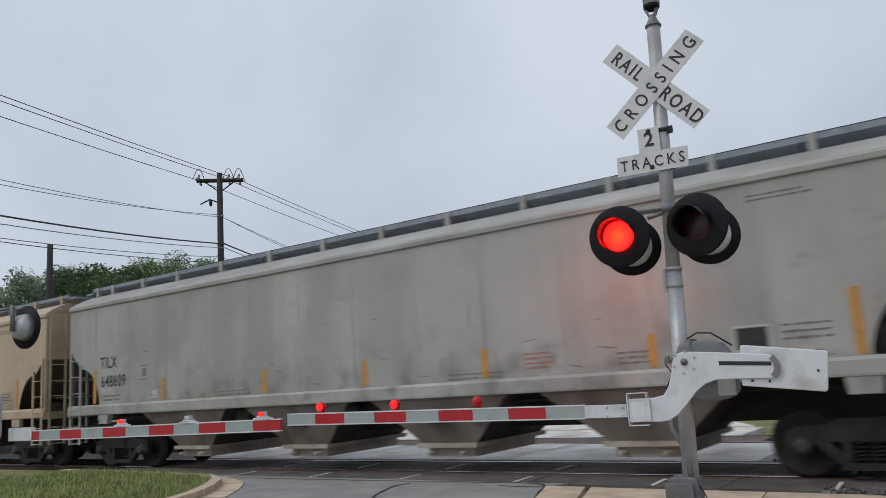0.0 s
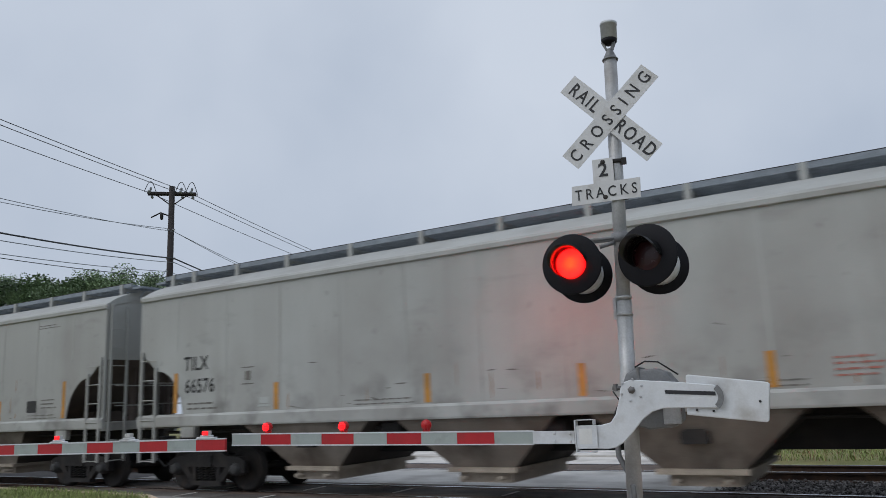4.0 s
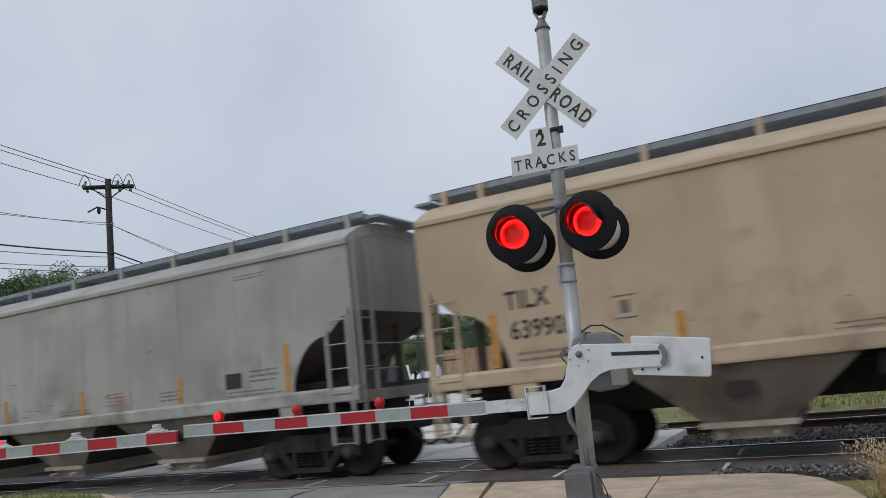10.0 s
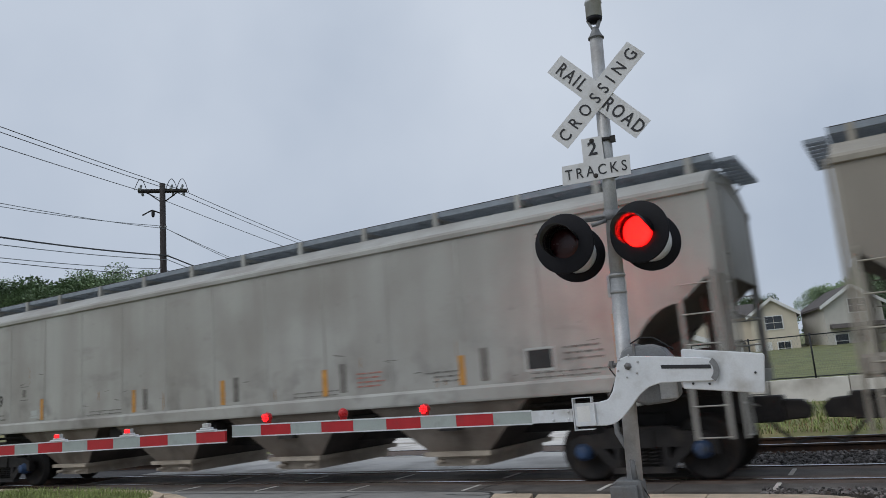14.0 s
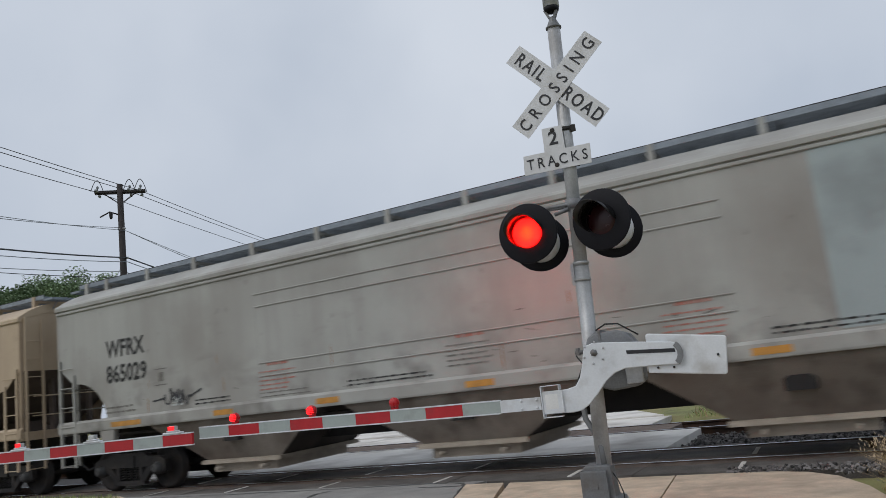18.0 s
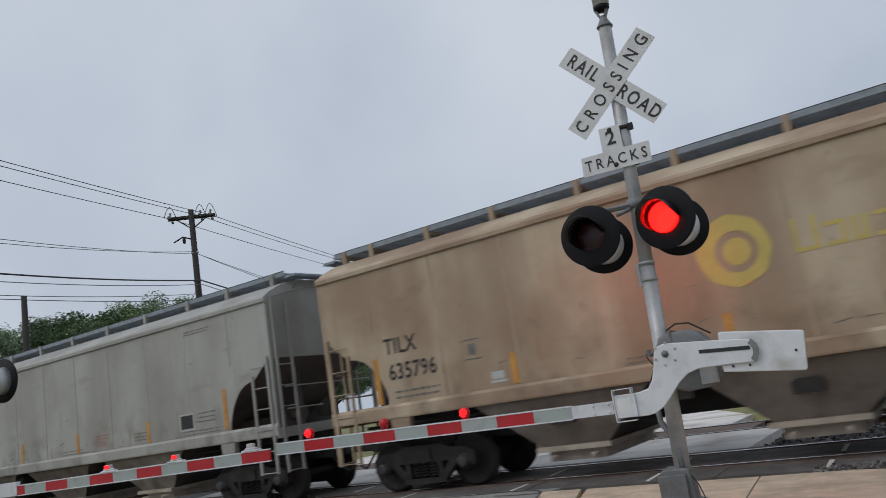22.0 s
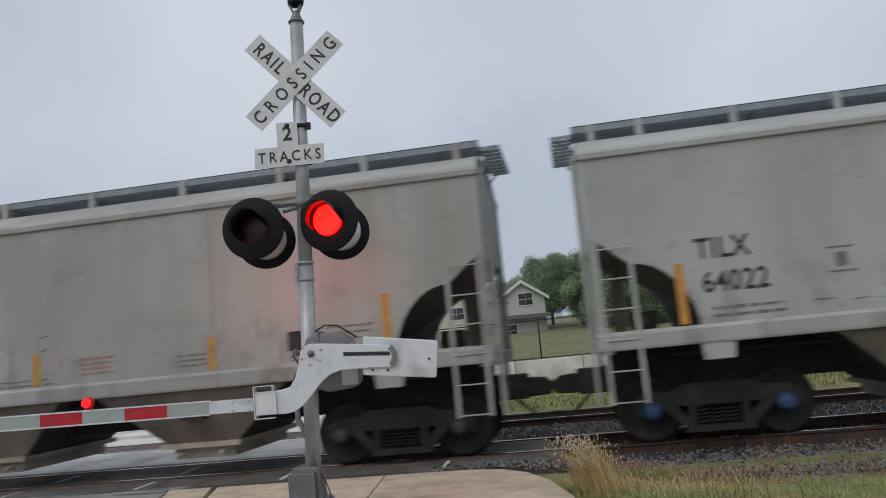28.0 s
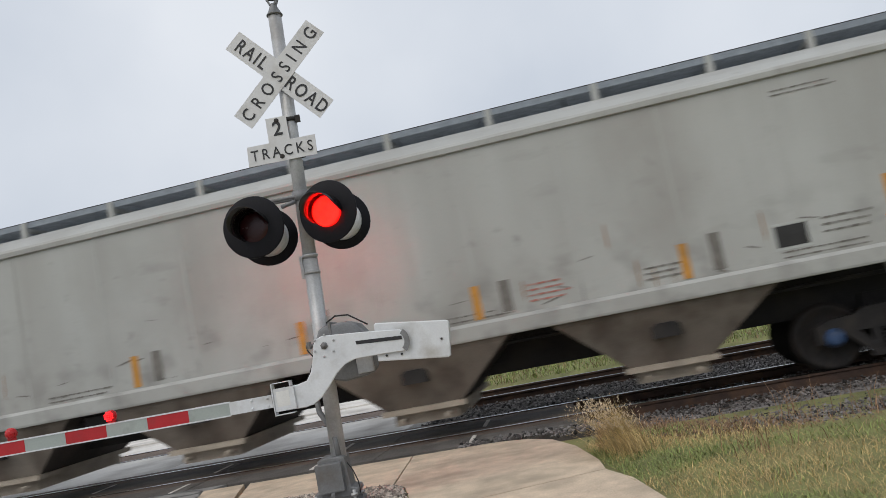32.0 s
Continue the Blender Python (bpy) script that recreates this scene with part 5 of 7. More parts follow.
            box(bm, *sorted((ex(-0.004), ex(0.055))), *sorted((k * (HALF - 0.07), k * (HALF + 0.004))), 1.4, 4.1)
            part("corner_post", bm, "ladder_paint", car, linked=True)
        for k in (-1, 1):
            a, b = ex(0.1), ex(0.56)
            ladder(car, a, b, k * (HALF + 0.03), 0.62, 2.95, (2.95, 2.6))
        ladder(car, -HALF + 0.1, -HALF + 0.52, ex(-0.07), 0.62, 4.0, (4.16, 4.12), "y")
        bm = B()
        box(bm, *sorted((ex(-0.35), ex(1.2))), -0.2, 0.2, 0.72, 1.1)
        prism(bm, [(ex(-0.35), 0.74), (ex(-0.35), 1.04), (ex(-0.62), 1.02), (ex(-0.74), 0.92), (ex(-0.7), 0.76)], -0.14, 0.14)
        part("coupler", bevelled(bm, 0.02, 1), "truck_iron", car, "cast knuckle coupler")
        bm = B()
        path_tube(bm, [(ex(-0.1), -0.3, 0.8), (ex(-0.3), -0.28, 0.6), (ex(-0.5), -0.24, 0.42), (ex(-0.7), -0.2, 0.5)], 0.025, 8)
        part("air_hose", bm, "cable_black", car)
        bm = B()
        tube(bm, (ex(-0.06), -1.4, 1.1), (ex(-0.06), -0.4, 0.98), 0.014, 6)
        tube(bm, (ex(-0.05), -1.3, 2.3), (ex(-0.05), 1.3, 2.3), 0.014, 6)
        tube(bm, (ex(-0.05), -1.3, 1.85), (ex(-0.05), -0.3, 1.85), 0.014, 6)
        part("grab_rail", bm, "ladder_paint", car, linked=True)
    # underframe
    bm = B()
    box(bm, 0.2, BODY - 0.2, -0.28, 0.28, 0.74, 1.36)
    part("centre_sill", bm, "dark_steel", car)
    bm = B()
    tube(bm, (0.4, -1.1, 1.22), (BODY - 0.4, -1.1, 1.22), 0.03, 8)
    tube(bm, (8.6, -1.25, 1.15), (9.8, -1.25, 1.15), 0.16, 14)
    box(bm, 6.3, 6.7, -1.35, -1.1, 1.02, 1.3)
    part("brake_gear", bm, "dark_steel", car)
    spans = [(2.9, 6.35), (6.55, 10.0 - 0.1), (10.05, 13.4), (13.6, 17.05)] if not ribbed else [(2.6, 7.3), (7.5, 12.45), (12.65, 17.35)]
    for a, b in spans:
        m, low = (a + b) / 2, 0.58 if not ribbed else 0.95
        bm = B()
        t = [bm.verts.new(p) for p in ((a, -1.52, 1.5), (b, -1.52, 1.5), (b, 1.52, 1.5), (a, 1.52, 1.5))]
        mid = [bm.verts.new(p) for p in ((a + 0.28, -1.5, 1.28), (b - 0.28, -1.5, 1.28), (b - 0.28, 1.5, 1.28), (a + 0.28, 1.5, 1.28))]
        l = [bm.verts.new(p) for p in ((m - low, -1.14, 0.54), (m + low, -1.14, 0.54), (m + low, 1.14, 0.54), (m - low, 1.14, 0.54))]
        bm.faces.new(t[::-1])
        bm.faces.new(l)
        for p, q in ((t, mid), (mid, l)):
            for i in range(4):
                bm.faces.new((p[i], p[(i + 1) % 4], q[(i + 1) % 4], q[i]))
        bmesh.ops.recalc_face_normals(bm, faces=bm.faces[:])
        # The end slopes of the bay get a darker colour than its sides.
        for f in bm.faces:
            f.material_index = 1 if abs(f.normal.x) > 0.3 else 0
        bay = part("hopper_bay", bm, ["hopper_dirt", "bay_slope_dark"], car, "tapered hopper bay, dusty")
        bm = B()
        box(bm, m - low - 0.06, m + low + 0.06, -1.26, 1.26, 0.47, 0.545)
        box(bm, m - low * 0.85, m + low * 0.85, -1.1, 1.1, 0.3, 0.47)
        for s in (-1, 1):
            tube(bm, (m + s * low * 0.6, -1.32, 0.38), (m + s * low * 0.6, 1.32, 0.38), 0.035, 8)
        part("outlet_gate", bm, "outlet_tan", bay, "sliding outlet gate")
        bm = B()
        prism(bm, [(m - 0.19, 0.9), (m + 0.19, 0.9), (m + 0.19, 1.06), (m + 0.12, 1.1), (m - 0.12, 1.1), (m - 0.19, 1.06)], -1.46, -1.3)
        part("inspection_plate", bm, "dark_steel", bay)
    if ribbed:
        for z in (3.56, 3.32, 2.26, 2.02):
            bm = B()
            tube(bm, (5.9, -HALF - 0.004, z), (14.4, -HALF - 0.004, z), 0.014, 6)
            part("side_rib", bm, "paint_light", car, linked=True)
        bm = B()
        for x in (5.9, 8.0, 10.1, 12.2, 14.4):
            tube(bm, (x, -HALF + 0.004, 2.0), (x, -HALF + 0.004, 3.56), 0.009, 6)
        part("side_seam", bm, "paint_light", car, linked=True)
    else:
        for x in [1.2 + 1.46 * i for i in range(13)]:
            bm = B()
            box(bm, x - 0.018, x + 0.018, -HALF - 0.005, -HALF + 0.004, 1.6 if 1.4 < x < 18.5 else 2.9, 4.04)
            part("side_seam", bm, "paint_grey", car, linked=True)
    for x in (1.55, BODY - 1.55):
        make_truck(car, x, blue)
    return car


def stencils(car, ribbed, mark, number, seed):
    """Reporting marks, data panels and reflective strips on the near side."""
    rnd = random.Random(seed)
    face = Matrix.Rotation(radians(90), 4, "X")
    y = -HALF - 0.006
    if not number:
        pass
    elif ribbed:
        writing("reporting_mark", mark, 0.5, "stencil_black", car, Matrix.Translation((1.64, y, 2.85)) @ face, 1.02, 0.012, narrow=0.82, label="black stencilled reporting mark")
        writing("reporting_number", number, 0.5, "stencil_black", car, Matrix.Translation((1.62, y, 2.32)) @ face, 1.02, 0.012, narrow=0.82, label="black stencilled car number")
    else:
        writing("reporting_mark", mark, 0.4, "stencil_black", car, Matrix.Translation((1.42, y, 2.48)) @ face, 1.05, 0.006, narrow=0.85, label="black stencilled reporting mark")
        writing("reporting_number", number, 0.4, "stencil_black", car, Matrix.Translation((1.46, y, 2.02)) @ face, 1.05, 0.006, narrow=0.85, label="black stencilled car number")

    def bars(name, x, z, w, rows, material, h=0.03, gap=0.075):
        bm = B()
        for r in range(rows):
            a, end = x, x + w * (0.75 + 0.25 * rnd.random())
            while a < end - 0.03:
                b = min(end, a + rnd.uniform(0.05, 0.2))
                box(bm, a, b, y, y + 0.003, z - r * gap, z - r * gap + h * rnd.uniform(0.8, 1.0))
                a = b + rnd.uniform(0.02, 0.05)
        tagged(part(name, bm, material, car), kind="stuff")
    bars("data_panel", 1.55, 1.78, 1.0, 2, "stencil_faded", 0.04, 0.1)
    bm = B()
    for a, b, c, d in ((0, 0.34, 0, 0.02), (0, 0.34, 0.32, 0.34), (0.1, 0.24, 0.08, 0.26)):
        box(bm, 3.1 + a, 3.1 + b, y, y + 0.003, 2.12 + c, 2.12 + d)
    part("consolidated_stencil", bm, "stencil_faded", car)
    bm = B()
    box(bm, 3.55, 3.85, y, y + 0.003, 1.68, 1.72)
    box(bm, 3.58, 3.82, y, y + 0.003, 1.74, 1.86)
    part("placard", bm, "patch_pale", car)
    for x in (5.9, 12.1, 17.0):
        bars("data_panel", x, 1.7, 1.3, 2, "stencil_faded", 0.022, 0.07)
    if ribbed:
        for x in (5.9, 9.9, 13.4):
            bars("warning_heading", x + 0.2, 2.2, 0.5, 1, "stencil_red", 0.07, 0.1)
            bars("warning_panel", x, 2.08, 0.9, 5, "stencil_red" if x != 9.9 else "stencil_faded", 0.026, 0.08)
        for x, w in ((4.2, 1.1), (7.9, 1.7), (14.8, 1.6)):
            bars("data_panel", x, 1.72, w, 2, "stencil_black", 0.03, 0.07)
    elif rnd.random() < 0.8:
        bars("warning_panel", 13.6, 1.95, 0.62, 4, "stencil_red", 0.028, 0.075)
        bars("data_panel", 15.2, 1.85, 0.6, 3, "stencil_faded", 0.028, 0.075)
    bars("data_panel", 17.55 if not ribbed else 16.2, 2.05, 0.7, 3, "stencil_faded", 0.03, 0.09)
    bars("data_panel", 17.3, 3.85, 0.9, 2, "stencil_faded", 0.022, 0.06)
    bm = B()
    box(bm, 16.95, 17.35, y, y + 0.004, 1.78, 2.06)
    part("lube_plate", bm, "stencil_black", car, "dark square plate")
    if rnd.random() < 0.6:
        bm = B()
        for a, b, c, d in ((16.9, 17.4, 1.74, 1.77), (16.9, 17.4, 2.07, 2.1), (16.9, 16.93, 1.77, 2.07), (17.37, 17.4, 1.77, 2.07)):
            box(bm, a, b, y, y + 0.005, c, d)
        part("plate_frame", bm, "patch_pale", car)
    if ribbed:
        for x in (1.75, 4.7, 7.2, 10.2, 14.5, 17.0):
            bm = B()
            w = 0.9 if x > 16 or x < 2 else 0.5
            box(bm, x, x + w, -HALF - 0.047, -HALF - 0.042, 1.4, 1.5)
            part("reflector", bm, "reflector_orange", car, "orange reflective strip")
    else:
        for x, h in ((1.18, 0.82), (4.02, 0.5), (7.45, 0.48), (10.2, 0.48), (12.85, 0.48), (15.75, 0.48), (18.45, 0.85)):
            bm = B()
            box(bm, x - 0.06, x + 0.06, y - 0.002, y + 0.003, 1.62, 1.62 + h)
            part("reflector", bm, "reflector_orange", car, "orange reflective strip")
    if seed in (5, 12, 28, 29):
        for x in (7.75, 10.5, 13.2, 16.1):
            bm = B()
            box(bm, x, x + 0.15, y, y + 0.002, 1.66, 1.66 + rnd.uniform(0.4, 0.55))
            part("rust_patch", bm, "stencil_faded", car, "rubbed dark mark")


def scuffs(car, seed):
    """Short scratches, scuffs and drips low on the side sheet."""
    rnd = random.Random(seed * 31 + 7)
    y = -HALF - 0.004
    for name, n, material in (("scratch", 26, "stencil_faded"), ("rust_drip", 9, "rust_spot")):
        bm = B()
        for i in range(n):
            x, z = rnd.uniform(2.6, 18.0), 1.64 + 0.5 * rnd.random() ** 2 + (0.9 * rnd.random() if i % 5 == 0 else 0)
            w, h = (rnd.uniform(0.03, 0.3), rnd.uniform(0.006, 0.018)) if name == "scratch" else (rnd.uniform(0.012, 0.03), rnd.uniform(0.08, 0.35))
            t = rnd.uniform(-0.25, 0.25) * w
            loop = [(x, z), (x + w * 0.5, z - h * 0.4 + t * 0.5), (x + w, z + t), (x + w * 0.9, z + h * 0.7 + t), (x + w * 0.4, z + h + t * 0.4), (x + w * 0.05, z + h * 0.8)]
            bm.faces.new([bm.verts.new((a, y, b)) for a, b in loop])
        tagged(part(name, bm, material, car), "small scuffs and scratches" if name == "scratch" else "thin rust drips", kind="stuff")


def sun_logo(car, faded=False):
    """The owner's emblem as plain shapes: a sun disc and a row of orange blocks."""
    y = -HALF - 0.006
    a, b = ("logo_yellow", "logo_orange") if not faded else ("logo_faded", "logo_faded")
    bm = B()
    ring = [(0.5 + 0.01 * math.cos(8 * t)) for t in [2 * math.pi * i / 48 for i in range(48)]]
    outer = [bm.verts.new((7.72 + r * math.cos(2 * math.pi * i / 48), y, 2.92 + r * math.sin(2 * math.pi * i / 48))) for i, r in enumerate(ring)]
    inner = [bm.verts.new((7.76 + 0.29 * math.cos(2 * math.pi * i / 48), y, 2.9 + 0.29 * math.sin(2 * math.pi * i / 48))) for i in range(48)]
    for i in range(48):
        bm.faces.new((outer[i], outer[(i + 1) % 48], inner[(i + 1) % 48], inner[i]))
    part("sun_emblem", bm, a, car, "yellow sun emblem")
    bm = B()
    bm.faces.new([bm.verts.new((7.77 + 0.19 * math.cos(2 * math.pi * i / 24), y, 2.9 + 0.19 * math.sin(2 * math.pi * i / 24))) for i in range(24)])
    part("sun_disc", bm, b, car)
    x, z = 8.5, 2.7
    for i, w in enumerate((0.3, 0.26, 0.18, 0.27, 0.32, 0.26, 0.26, 0, 0.24, 0.27, 0.24, 0.25, 0.27, 0.27)):
        if not w:
            x += 0.2
            continue
        cap = i in (0, 4) or i > 7
        h = (0.46 if i < 8 else 0.36) if cap else 0.32
        t = 0.055
        bm = B()
        if i > 7:
            loop = [(x, z), (x + w, z), (x + w, z + t), (x + t, z + t), (x + t, z + h / 2 - 0.03), (x + w * 0.85, z + h / 2 - 0.03), (x + w * 0.85, z + h / 2 + 0.03), (x + t, z + h / 2 + 0.03), (x + t, z + h - t), (x + w, z + h - t), (x + w, z + h), (x, z + h)]
        elif i % 2:
            loop = [(x, z), (x + w, z), (x + w, z + h), (x, z + h), (x, z + h - t), (x + w - t, z + h - t), (x + w - t, z + t), (x, z + t)]
        else:
            loop = [(x, z + h), (x, z), (x + w, z), (x + w, z + h), (x + w - t, z + h), (x + w - t, z + t), (x + t, z + t), (x + t, z + h)]
        prism(bm, loop, y, y + 0.003)
        part("emblem_block", bm, b, car)
        x += w + 0.075


def stroke(bm, pts, width, y, closed=False):
    """A flat sprayed line through (x, z) points, thinner at its ends."""
    n = len(pts)
    rows = []
    for i, (px, pz) in enumerate(pts):
        a = pts[(i - 1) % n] if closed or i else pts[0]
        b = pts[(i + 1) % n] if closed or i < n - 1 else pts[-1]
        t = Vector((b[0] - a[0], b[1] - a[1]))
        t = t.normalized() if t.length > 1e-6 else Vector((1, 0))
        w = width * (0.5 + 0.14 * math.sin(i * 1.7)) * (0.4 if not closed and i in (0, n - 1) else 1)
        rows.append([bm.verts.new((px - t.y * w * k, y - 0.00002 * i, pz + t.x * w * k)) for k in (-1, 1)])
    for p, q in zip(rows, rows[1:] + (rows[:1] if closed else [])):
        bm.faces.new((p[0], p[1], q[1], q[0]))


def curve_through(pts, n=5):
    """Points on a smooth line through the given ones."""
    out = []
    for i in range(len(pts) - 1):
        p = [pts[max(0, min(len(pts) - 1, i + k))] for k in (-1, 0, 1, 2)]
        for j in range(n):
            f = j / n
            out.append(tuple(p[1][m] + 0.5 * f * (p[2][m] - p[0][m] + f * (2 * p[0][m] - 5 * p[1][m] + 4 * p[2][m] - p[3][m] + f * (3 * (p[1][m] - p[2][m]) + p[3][m] - p[0][m]))) for m in (0, 1)))
    return out + [pts[-1]]


def scrawl(car, x, z, w, h, n, line, fill, seed, thick=0.05):
    """Sprayed graffiti as plain rounded shapes with a dark outline, no letters."""
    rnd = random.Random(seed)
    y = -HALF - 0.007
    step = w / n
    for i in range(n):
        cx, cz = x + step * (i + 0.5), z + rnd.uniform(-0.05, 0.05)
        rx, rz = step * rnd.uniform(0.5, 0.62), h / 2 * rnd.uniform(0.8, 1.1)
        pts = []
        for k in range(22):
            t = 2 * math.pi * k / 22
            r = 1 + 0.12 * math.sin(3 * t + rnd.random()) + rnd.uniform(-0.04, 0.04)
            flat = 1.0 if math.sin(t) > 0 else 0.55
            pts.append((cx + rx * r * math.copysign(abs(math.cos(t)) ** (0.9 * flat), math.cos(t)), cz - 0.2 * h + rz * r * flat * 1.25 * math.copysign(abs(math.sin(t)) ** flat, math.sin(t))))
        if fill:
            bm = B()
            bm.faces.new([bm.verts.new((p, y - 0.001 * i, q)) for p, q in pts])
            part("graffiti_fill", bm, fill[i % len(fill)], car, "sprayed colour")
        bm = B()
        stroke(bm, pts, thick, y - 0.001 * i - 0.0006, True)
        part("graffiti_line", bm, line, car, "sprayed dark outline")


def tag_scrawl(car, x, z, w, h, material, seed, thick=0.06):
    rnd = random.Random(seed)
    y = -HALF - 0.008
    bm = B()
    pts = [(x - 0.3, z - 0.1 * h)] + [(x + w * (i + rnd.uniform(-1.6, 2.4)) / 26, z + rnd.uniform(-0.5, 0.5) * h) for i in range(26)] + [(x + w + 0.35, z + 0.1)]
    stroke(bm, curve_through(pts), thick, y)
    part("graffiti_tag", bm, material, car, "sprayed tangle of lines")


def patch(car, name, x0, x1, z0, z1, material, label):
    bm = B()
    box(bm, x0, x1, -HALF - 0.005, -HALF - 0.001, z0, z1)
    part(name, bm, material, car, label)


LABELS = {"paint_grey": "weathered light grey covered hopper car with rust streaks", "paint_light": "pale grey covered hopper car, fairly clean", "paint_warm": "dusty warm grey covered hopper car",
          "paint_olive": "streaked greenish grey covered hopper car", "paint_beige": "beige covered hopper car with dusty sides", "paint_cream": "cream covered hopper car with dusty lower sides",
          "paint_tan": "tan covered hopper car with dusty sides", "paint_dusk": "dull dark grey covered hopper car with dirty sides", "paint_rusty": "dirty beige covered hopper car with brown stains"}
# index, ribbed, paint, mark, number, blue bearings
CARS = [(-4, 0, "paint_grey", "TILX", "", 0), (-3, 0, "paint_grey", "TILX", "", 0), (-2, 0, "paint_beige", "TILX", "", 0), (-1, 0, "paint_grey", "TILX", "648609", 0), (0, 0, "paint_grey", "TILX", "66677", 1),
        (1, 0, "paint_cream", "TILX", "636421", 0), (2, 0, "paint_light", "TILX", "66875", 0), (3, 0, "paint_light", "TILX", "66576", 0), (4, 0, "paint_tan", "TILX", "", 0), (5, 0, "paint_tan", "TILX", "641665", 0),
        (6, 0, "paint_grey", "TILX", "648574", 1), (7, 0, "paint_olive", "TILX", "640959", 1), (8, 0, "paint_grey", "TILX", "66288", 0), (9, 0, "paint_beige", "TILX", "639905", 0), (10, 0, "paint_grey", "TILX", "66670", 1),
        (11, 1, "paint_grey", "AOKX", "79035", 1), (12, 0, "paint_grey", "TILX", "66629", 1), (13, 0, "paint_olive", "TILX", "", 1), (14, 0, "paint_warm", "TILX", "640517", 1), (15, 0, "paint_beige", "TILX", "641586", 0),
        (16, 1, "paint_grey", "WFRX", "865029", 0), (17, 1, "paint_grey", "AOKX", "79069", 1), (18, 0, "paint_grey", "TILX", "64646", 0), (19, 0, "paint_grey", "TILX", "648532", 0), (20, 0, "paint_rusty", "TILX", "635796", 0),
        (21, 0, "paint_grey", "TILX", "66682", 1), (22, 0, "paint_tan", "TILX", "639815", 0), (23, 0, "paint_dusk", "TILX", "66247", 0), (24, 0, "paint_beige", "TILX", "64776", 0), (25, 0, "paint_grey", "TILX", "", 0),
        (26, 0, "paint_light", "TILX", "64022", 1), (27, 0, "paint_light", "TILX", "648661", 1), (28, 0, "paint_light", "TILX", "648478", 1), (29, 0, "paint_light", "TILX", "648285", 1), (30, 0, "paint_grey", "TILX", "", 1), (31, 0, "paint_grey", "TILX", "", 1)]
masters = {(r, b): make_car(r, b) for r in (0, 1) for b in (0, 1) if (r, b) in {(c[1], c[5]) for c in CARS}}
TRAIN = []
for index, ribbed, paint, mark, number, blue in CARS:
    if (ribbed, blue) in masters and not any(t[1] is masters[(ribbed, blue)] for t in TRAIN):
        car = masters[(ribbed, blue)]
    else:
        source = next(t for t in TRAIN if t[2] == (ribbed, blue))[1]
        car = copy_thing(source, Matrix.Identity(4))
    TRAIN.append((index, car, (ribbed, blue)))
for (index, car, _), (_, ribbed, paint, mark, number, blue) in zip(TRAIN, CARS):
    car["label"] = LABELS[paint]
    for o in car.children:
        if o.type == "MESH" and o.material_slots and o.material_slots[0].link == "OBJECT":
            o.material_slots[0].material = MATS[paint]
    stencils(car, ribbed, mark, number, index)
    scuffs(car, index)
by_index = {i: c for i, c, _ in TRAIN}
for i in (4, 5, 9, 15, 22, 24):
    sun_logo(by_index[i])
sun_logo(by_index[20], True)
bm = B()
prism(bm, [(7.8 + 0.5 * math.cos(math.pi * i / 14), 3.0 + 0.5 * math.sin(math.pi * i / 14)) for i in range(29)] + [(7.8 + 0.33 * math.cos(math.pi * i / 14), 3.0 + 0.33 * math.sin(math.pi * i / 14)) for i in range(28, -1, -1)], -HALF - 0.006, -HALF - 0.003)
part("round_emblem", bm, "logo_ring", by_index[1], "faded yellow round emblem")
scrawl(by_index[20], 9.4, 1.9, 3.5, 0.8, 6, "stencil_faded", None, 4, 0.028)
scrawl(by_index[8], 3.0, 1.98, 0.75, 0.62, 1, "spray_black", ["spray_gold"], 8, 0.09)
scrawl(by_index[8], 3.7, 1.88, 2.45, 0.66, 5, "spray_black", ["spray_cream"], 9, 0.06)
tag_scrawl(by_index[8], 6.7, 1.9, 0.6, 0.3, "spray_black", 18, 0.05)
tag_scrawl(by_index[8], 2.6, 1.72, 0.9, 0.16, "spray_black", 19, 0.05)
scrawl(by_index[13], 11.4, 2.0, 5.6, 0.95, 6, "spray_violet", ["spray_pink", "spray_yellow", "spray_yellow", "spray_pink"], 13, 0.07)
tag_scrawl(by_index[13], 17.6, 2.6, 0.7, 0.7, "spray_violet", 3)
tag_scrawl(by_index[26], 4.3, 2.0, 1.8, 0.45, "spray_green", 26)
tag_scrawl(by_index[26], 7.9, 2.15, 2.4, 0.65, "spray_black", 27)
tag_scrawl(by_index[11], 3.4, 1.75, 1.1, 0.22, "spray_black", 11)
tag_scrawl(by_index[16], 3.3, 1.85, 0.75, 0.35, "spray_black", 16, 0.035)
bm = B()
prism(bm, [(8.0 + 0.15 * math.cos(k * 0.5236) * (1 + 0.15 * math.sin(k * 2.1)), 3.2 + 0.19 * math.sin(k * 0.5236)) for k in range(12)], -HALF - 0.005, -HALF - 0.002)
part("rust_blotch", bm, "rust_spot", by_index[28], "round rust blotch")
for x in (9.4, 12.35):
    bm = B()
    path_tube(bm, [(x + 0.06, -0.88, 4.66), (x + 0.03, -0.88, 4.82), (x - 0.06, -0.88, 4.97), (x - 0.17, -0.88, 5.0)], 0.035, 8)
    part("hatch_lever", bm, "dark_steel", by_index[15], "open black hatch lever")
patch(by_index[16], "paint_patch", 15.6, 17.4, 1.62, 4.02, "patch_blue", "faded blue repainted patch")
for x, z, seed in ((16.4, 2.5, 31), (17.3, 2.45, 32), (16.7, 1.98, 33), (15.0, 2.0, 34)):
    tag_scrawl(by_index[26], x, z, 0.5, 0.28, "stencil_faded", seed, 0.05)
rnd = random.Random(14)
